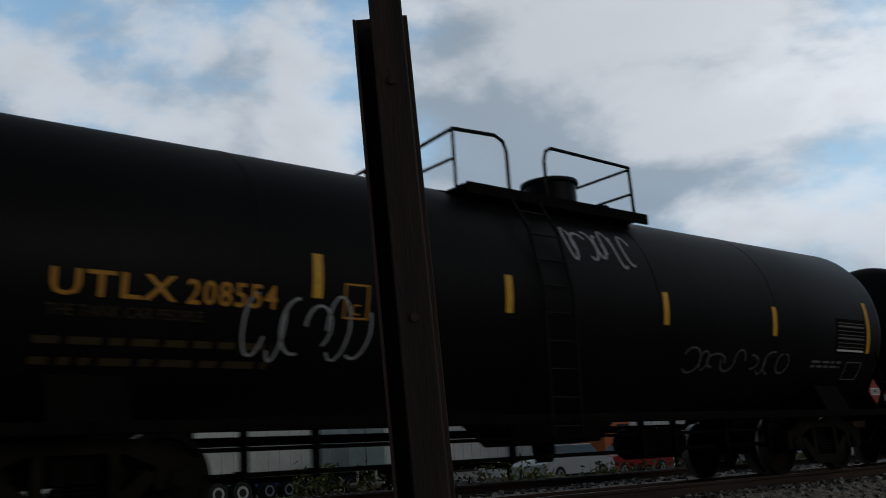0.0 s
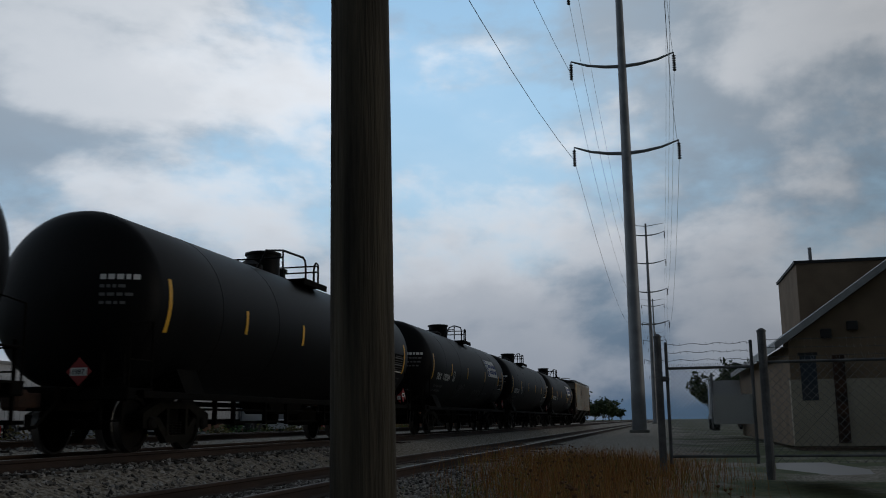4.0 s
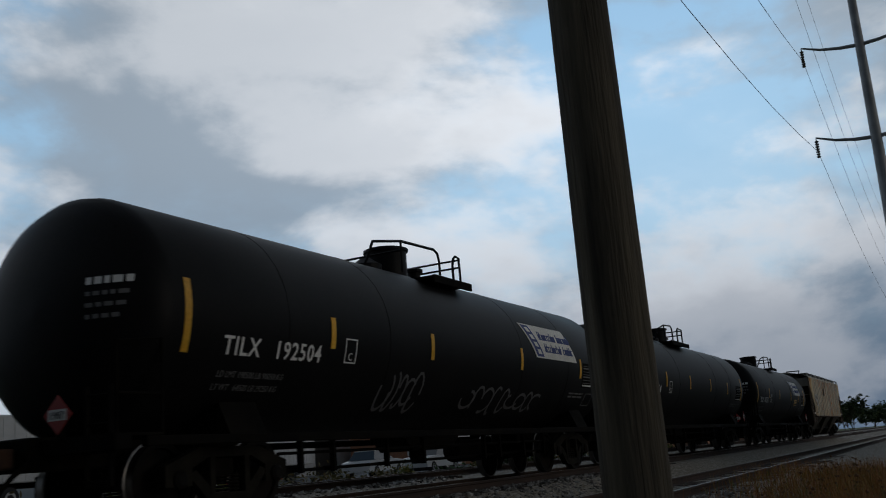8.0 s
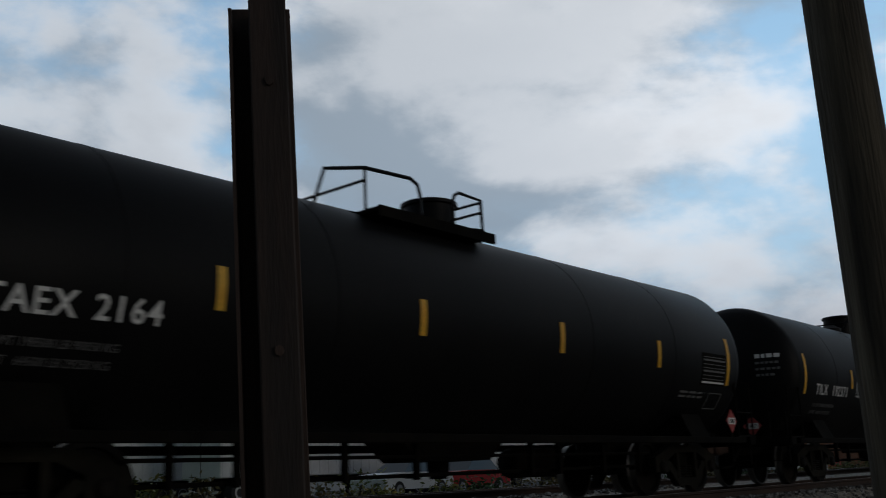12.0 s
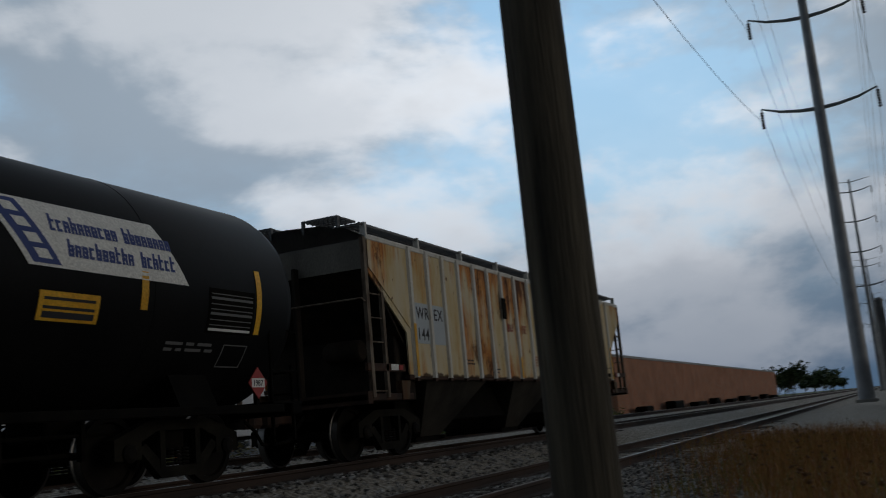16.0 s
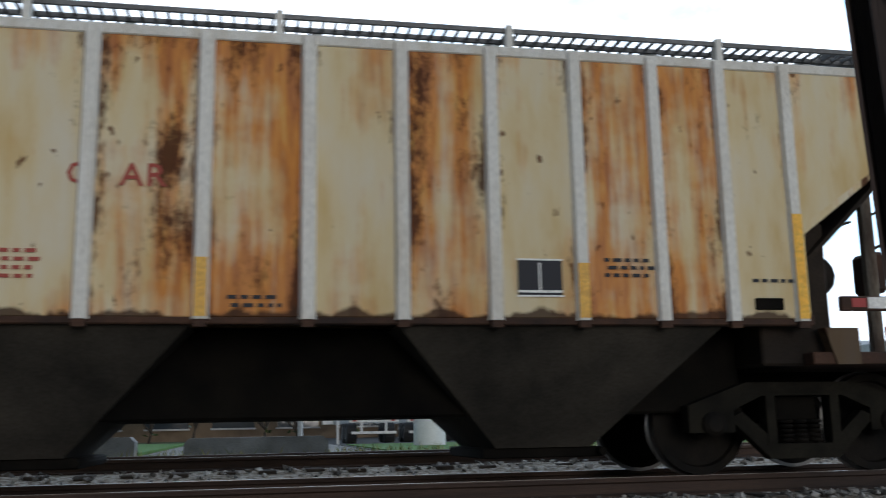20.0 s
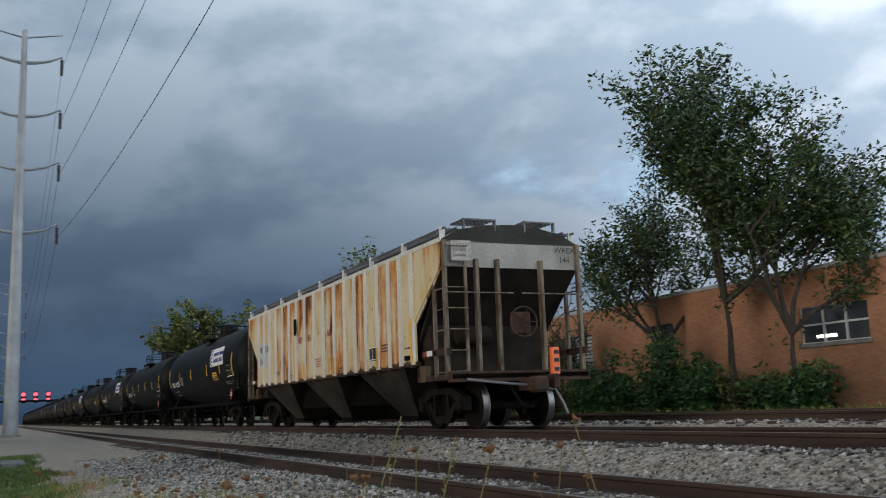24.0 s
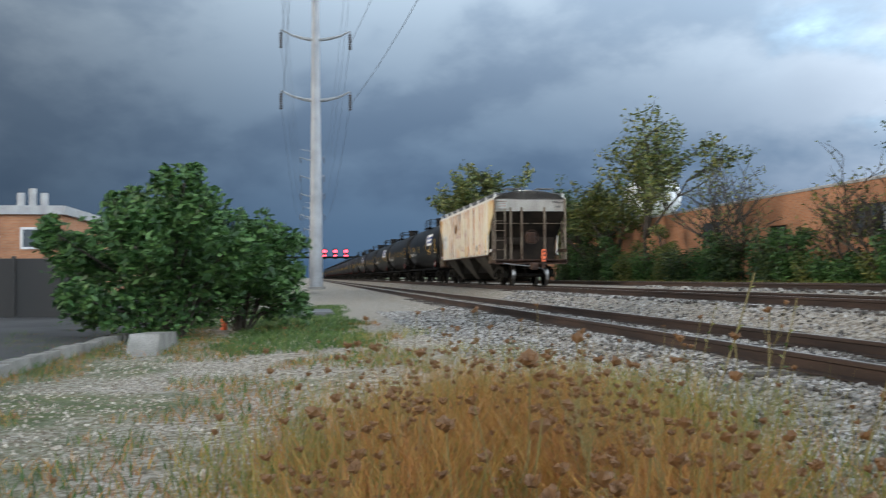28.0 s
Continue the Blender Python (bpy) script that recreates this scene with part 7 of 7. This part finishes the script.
def spots(n, seed, inside, x0, x1, y0, y1, sink=0.02):
    rnd, out, tries = random.Random(seed), [], 0
    while len(out) < n and tries < n * 30:
        tries += 1
        x, y = rnd.uniform(x0, x1), rnd.uniform(y0, y1)
        if inside(x, y, rnd):
            out.append((x, y, ground_height(x, y) - sink))
    return out


def bed(x, y, half, far):
    """Density of the weed bed beside the siding: a strip that widens and thins with distance."""
    mid = 0.36 + 0.17 * (-x - 4.0)
    return math.exp(-(abs(y - mid + 0.5 * noise.noise((x * 0.8, y * 0.5, 2))) / half) ** 2.2) * math.exp(-(max(0.0, -x - far) / 1.5) ** 2) * (0.5 + 1.4 * noise.noise((x * 1.6, y * 1.6, 7)))


def left_bed(x, y, rnd):
    return rnd.random() < bed(x, y, 0.72, 5.4)


def left_fringe(x, y, rnd):
    return rnd.random() < bed(x, y - 0.1, 1.15, 6.6)


def right_bed(x, y, rnd):
    x, y = (x - 0.2) / 1.2, (y + 0.15) / 1.2
    c = math.exp(-((y - 0.075 * x) / (0.085 * x)) ** 2) * min(1, max(0, (x - 4.5) / 2))
    return rnd.random() < c * (0.7 + 0.8 * noise.noise((x * 0.9, y * 0.9, 3)))


def grass_patch(x, y, rnd):
    g = noise.noise((x * 0.42, y * 0.6, 11.0)) + 0.5 * noise.noise((x * 1.3, y * 1.3, 5.0))
    return g > 0.06 - 0.22 * min(1.0, max(0.0, (-y - 1.0) / 3)) and rnd.random() < 0.8


make_blades("dry_grass", "thin yellow-brown dry stalks filling the weed bed", spots(21000, 21, left_bed, -9.4, -2.2, -1.0, 2.6), 0.12, 0.58, 0.0022, 0.9, "dry", 1)
make_blades("green_undergrowth", "yellow-green undergrowth between the dry weeds", spots(17000, 22, left_fringe, -9.8, -2.2, -1.2, 3.2), 0.10, 0.46, 0.003, 0.8, "grass", 2)
make_blades("dry_grass", "brown dry stalks of the weed bed near the fence", spots(12000, 23, right_bed, 5.5, 26, -2.0, 4.0), 0.12, 0.50, 0.004, 0.4, "dry", 3)
make_blades("green_undergrowth", "dull green undergrowth near the fence", spots(4000, 24, right_bed, 5.5, 26, -2.0, 4.0), 0.08, 0.32, 0.006, 0.6, "grass", 4)
make_blades("grass_tufts", "short green grass in patches on the dusty ground", spots(19000, 25, grass_patch, -36, -3.0, -6.5, 1.0), 0.04, 0.16, 0.006, 0.9, "grass_green", 5)
make_blades("dry_tufts", "straw-coloured dead grass between the green tufts", spots(13000, 29, grass_patch, -24, -3.0, -6.0, 1.2), 0.03, 0.13, 0.005, 1.0, "dry", 9)
make_blades("grass_tufts", "dry pale grass scattered on the gravel", spots(5000, 26, grass_patch, -20, 20, 0.2, 2.8), 0.05, 0.2, 0.005, 0.9, "grass", 6)
make_blades("grass_strip", "strip of mown green grass before the shrubs", spots(13000, 28, lambda x, y, r: abs(y + 0.6 + 0.35 * noise.noise((x * 0.5, 0, 1))) < 1.25 + 0.3 * noise.noise((x * 1.1, y, 4)), -36, -15, -3.0, 1.6), 0.05, 0.16, 0.013, 0.8, "grass_green", 8)
make_blades("verge_grass", "rough grass on the verge below the brick wall", spots(14000, 27, lambda x, y, r: True, -62, 12, 15.8, 22.6), 0.12, 0.5, 0.02, 0.7, "grass", 7)


def seed_head_geo(rnd, r):
    """A dried umbel closed to a ragged cup."""
    n, rows = 14, ((0.0, 0.10), (0.35, 0.42), (0.75, 0.85), (1.25, 1.0), (1.05, 0.6), (0.7, 0.25))
    v, f = [], []
    for j, (z, k) in enumerate(rows):
        for i in range(n):
            a = 2 * math.pi * (i + 0.3 * (j % 2)) / n
            q = r * k * (1 + (rnd.uniform(-0.28, 0.28) if j > 1 else 0))
            v.append((q * math.cos(a), q * math.sin(a), r * z * (1 + (rnd.uniform(-0.25, 0.35) if j > 2 else 0))))
    for j in range(len(rows) - 1):
        f += [(j * n + i, j * n + (i + 1) % n, (j + 1) * n + (i + 1) % n, (j + 1) * n + i) for i in range(n)]
    f += [tuple(range(n))[::-1], tuple(range((len(rows) - 1) * n, len(rows) * n))]
    return Geo().add(v, f)


rw = random.Random(77)
HEADS = [seed_head_geo(rw, r).mesh("seed_head", "seed") for r in (0.011, 0.015, 0.020, 0.013)]


def make_weed(x, y, h, group, label):
    """One dried wild-carrot plant: a forked stem with a seed head on every tip."""
    z0 = ground_height(x, y) - 0.02
    w = thing("dried_wildflower", label, "weed", group, at=(x, y, z0))
    g, tips = Geo(), []
    top = Vector((rw.gauss(0, 0.05) * h * 2, rw.gauss(0, 0.05) * h * 2, h))
    mid = top * 0.55 + Vector((rw.gauss(0, 0.015), rw.gauss(0, 0.015), 0))
    g.tube([(0, 0, 0), mid * 0.5, mid, top], 0.0021, 4)
    tips.append((top, top - mid))
    part("stem", g, "weed", w)
    for k in range(rw.randint(1, 3)):
        b = mid * rw.uniform(0.75, 1.25)
        a = rw.uniform(0, 6.28)
        e = b + Vector((math.cos(a) * 0.09, math.sin(a) * 0.09, 0.17)) * rw.uniform(0.6, 1.3)
        part("branch", Geo().tube([b, b * 0.4 + e * 0.6 + Vector((math.cos(a), math.sin(a), 0)) * 0.015, e], 0.0016, 4), "weed", w)
        tips.append((e, e - b))
    for p, d in tips:
        hd = part("seed_head", rw.choice(HEADS), "seed", w)
        hd.location = p
        hd.rotation_euler = (rw.uniform(-0.5, 0.5), rw.uniform(-0.5, 0.5), rw.uniform(0, 6.28))
        k = rw.uniform(0.8, 1.35)
        hd.scale = (k, k, k)
    return w


for x, y, z in spots(150, 31, left_bed, -8.4, -2.4, -1.0, 2.6) + spots(70, 33, left_fringe, -9.4, -2.4, -1.2, 3.2):
    make_weed(x, y, rw.choice((0.4, 0.5, 0.6, 0.72)) * rw.uniform(0.85, 1.2), "dried wildflowers of the weed bed", "dried brown wild carrot with cupped seed heads")
for x, y, z in ((-2.3, 1.3, 0.76), (-2.2, 1.9, 0.80), (-3.8, 0.4, 0.60), (-4.1, 0.66, 0.74), (-2.4, 0.77, 0.70), (-5.2, 1.2, 0.66), (-4.6, 1.9, 0.62), (-3.4, 1.75, 0.70), (-3.0, 1.05, 0.68)):
    make_weed(1.25 * x + 0.05, 1.25 * y - 0.745, 1.25 * z, "dried wildflowers of the weed bed", "tall dried brown wild carrot with cupped seed heads")
for x, y, z in spots(60, 32, right_bed, 6.6, 19, -1.5, 3.0):
    make_weed(x, y, rw.uniform(0.42, 0.66), "dried wildflowers by the fence", "dried brown wild carrot with cupped seed heads")


def make_stalk(x, y, h, lean, label):
    """A pale leaning grass stalk with small leaves up its stem."""
    s = thing("tall_stalk", label, "weed", at=(x, y, ground_height(x, y) - 0.02))
    d = Vector((lean[0], lean[1], 1))
    pts = [d * h * t + Vector((0.03 * math.sin(t * 3), 0, 0)) for t in (0, 0.3, 0.6, 0.85, 1.0)]
    part("stem", Geo().tube(pts, 0.0032, 5), "weed", s)
    for k in range(9):
        t = 0.35 + 0.65 * k / 9
        p = d * h * t + Vector((0.03 * math.sin(t * 3), 0, 0))
        a = k * 2.4
        e = p + Vector((math.cos(a) * 0.05, math.sin(a) * 0.05, 0.03)) * (1.2 - 0.5 * t)
        w = Vector((-math.sin(a), math.cos(a), 0.3)) * 0.008
        m = (p + e) / 2 + Vector((0, 0, 0.012))
        part("leaf", Geo().add([p, m - w, e, m + w], [(0, 1, 2, 3)]), "grass_green" if k % 2 else "grass", s)
    return s


make_stalk(-4.12, 0.98, 1.07, (-0.02, 0.38), "pale leaning stalk with small leaves beside the siding")
make_stalk(-5.45, 2.0, 0.90, (0.15, 0.22), "pale leaning stalk with small leaves beside the siding")
make_stalk(-7.3, 2.38, 0.82, (-0.1, 0.35), "pale leaning stalk with small leaves beside the siding")
make_stalk(3.9, 3.2, 0.42, (0.05, 0.05), "small pale green stalk in the ballast")
make_stalk(9.4, 2.3, 0.45, (0.1, -0.05), "small pale green stalk in the ballast")
for i in range(14):
    x = rw.uniform(-16, -3)
    y = rw.uniform(-2.2, 1.4)
    r = rw.uniform(0.025, 0.06)
    g = Geo().add([tuple(Vector(c) * r * rw.uniform(0.7, 1.3)) for c in OCTA_V], [tuple(t) for t in OCTA_F])
    g.v = [(a, b, c * 0.6) for a, b, c in g.v]
    st = part("stone", g, "gravel_stone", None)
    st.location = (x, y, ground_height(x, y) + r * 0.25)
    tagged(st, "pale angular limestone lying on the path", "stone", "loose stones on the path")


# ---- what moves ----
def motions():
    """The train rolls along the main track; its wheels turn as it goes."""
    for car, x in TRAIN:
        walk(car, [(t, pose(x + s, Y_MAIN, 0.0)) for t, s in ROLL])
    ts = [i * 0.1 for i in range(281)]
    far = [np.interp(t, [r[0] for r in ROLL], [r[1] for r in ROLL]) for t in ts]
    for ax in TURNING:
        p = ax.location.copy()
        walk(ax, [(t, pose(p.x, p.y, p.z, 0, math.degrees(s / 0.457), 0)) for t, s in zip(ts, far)])


motions()
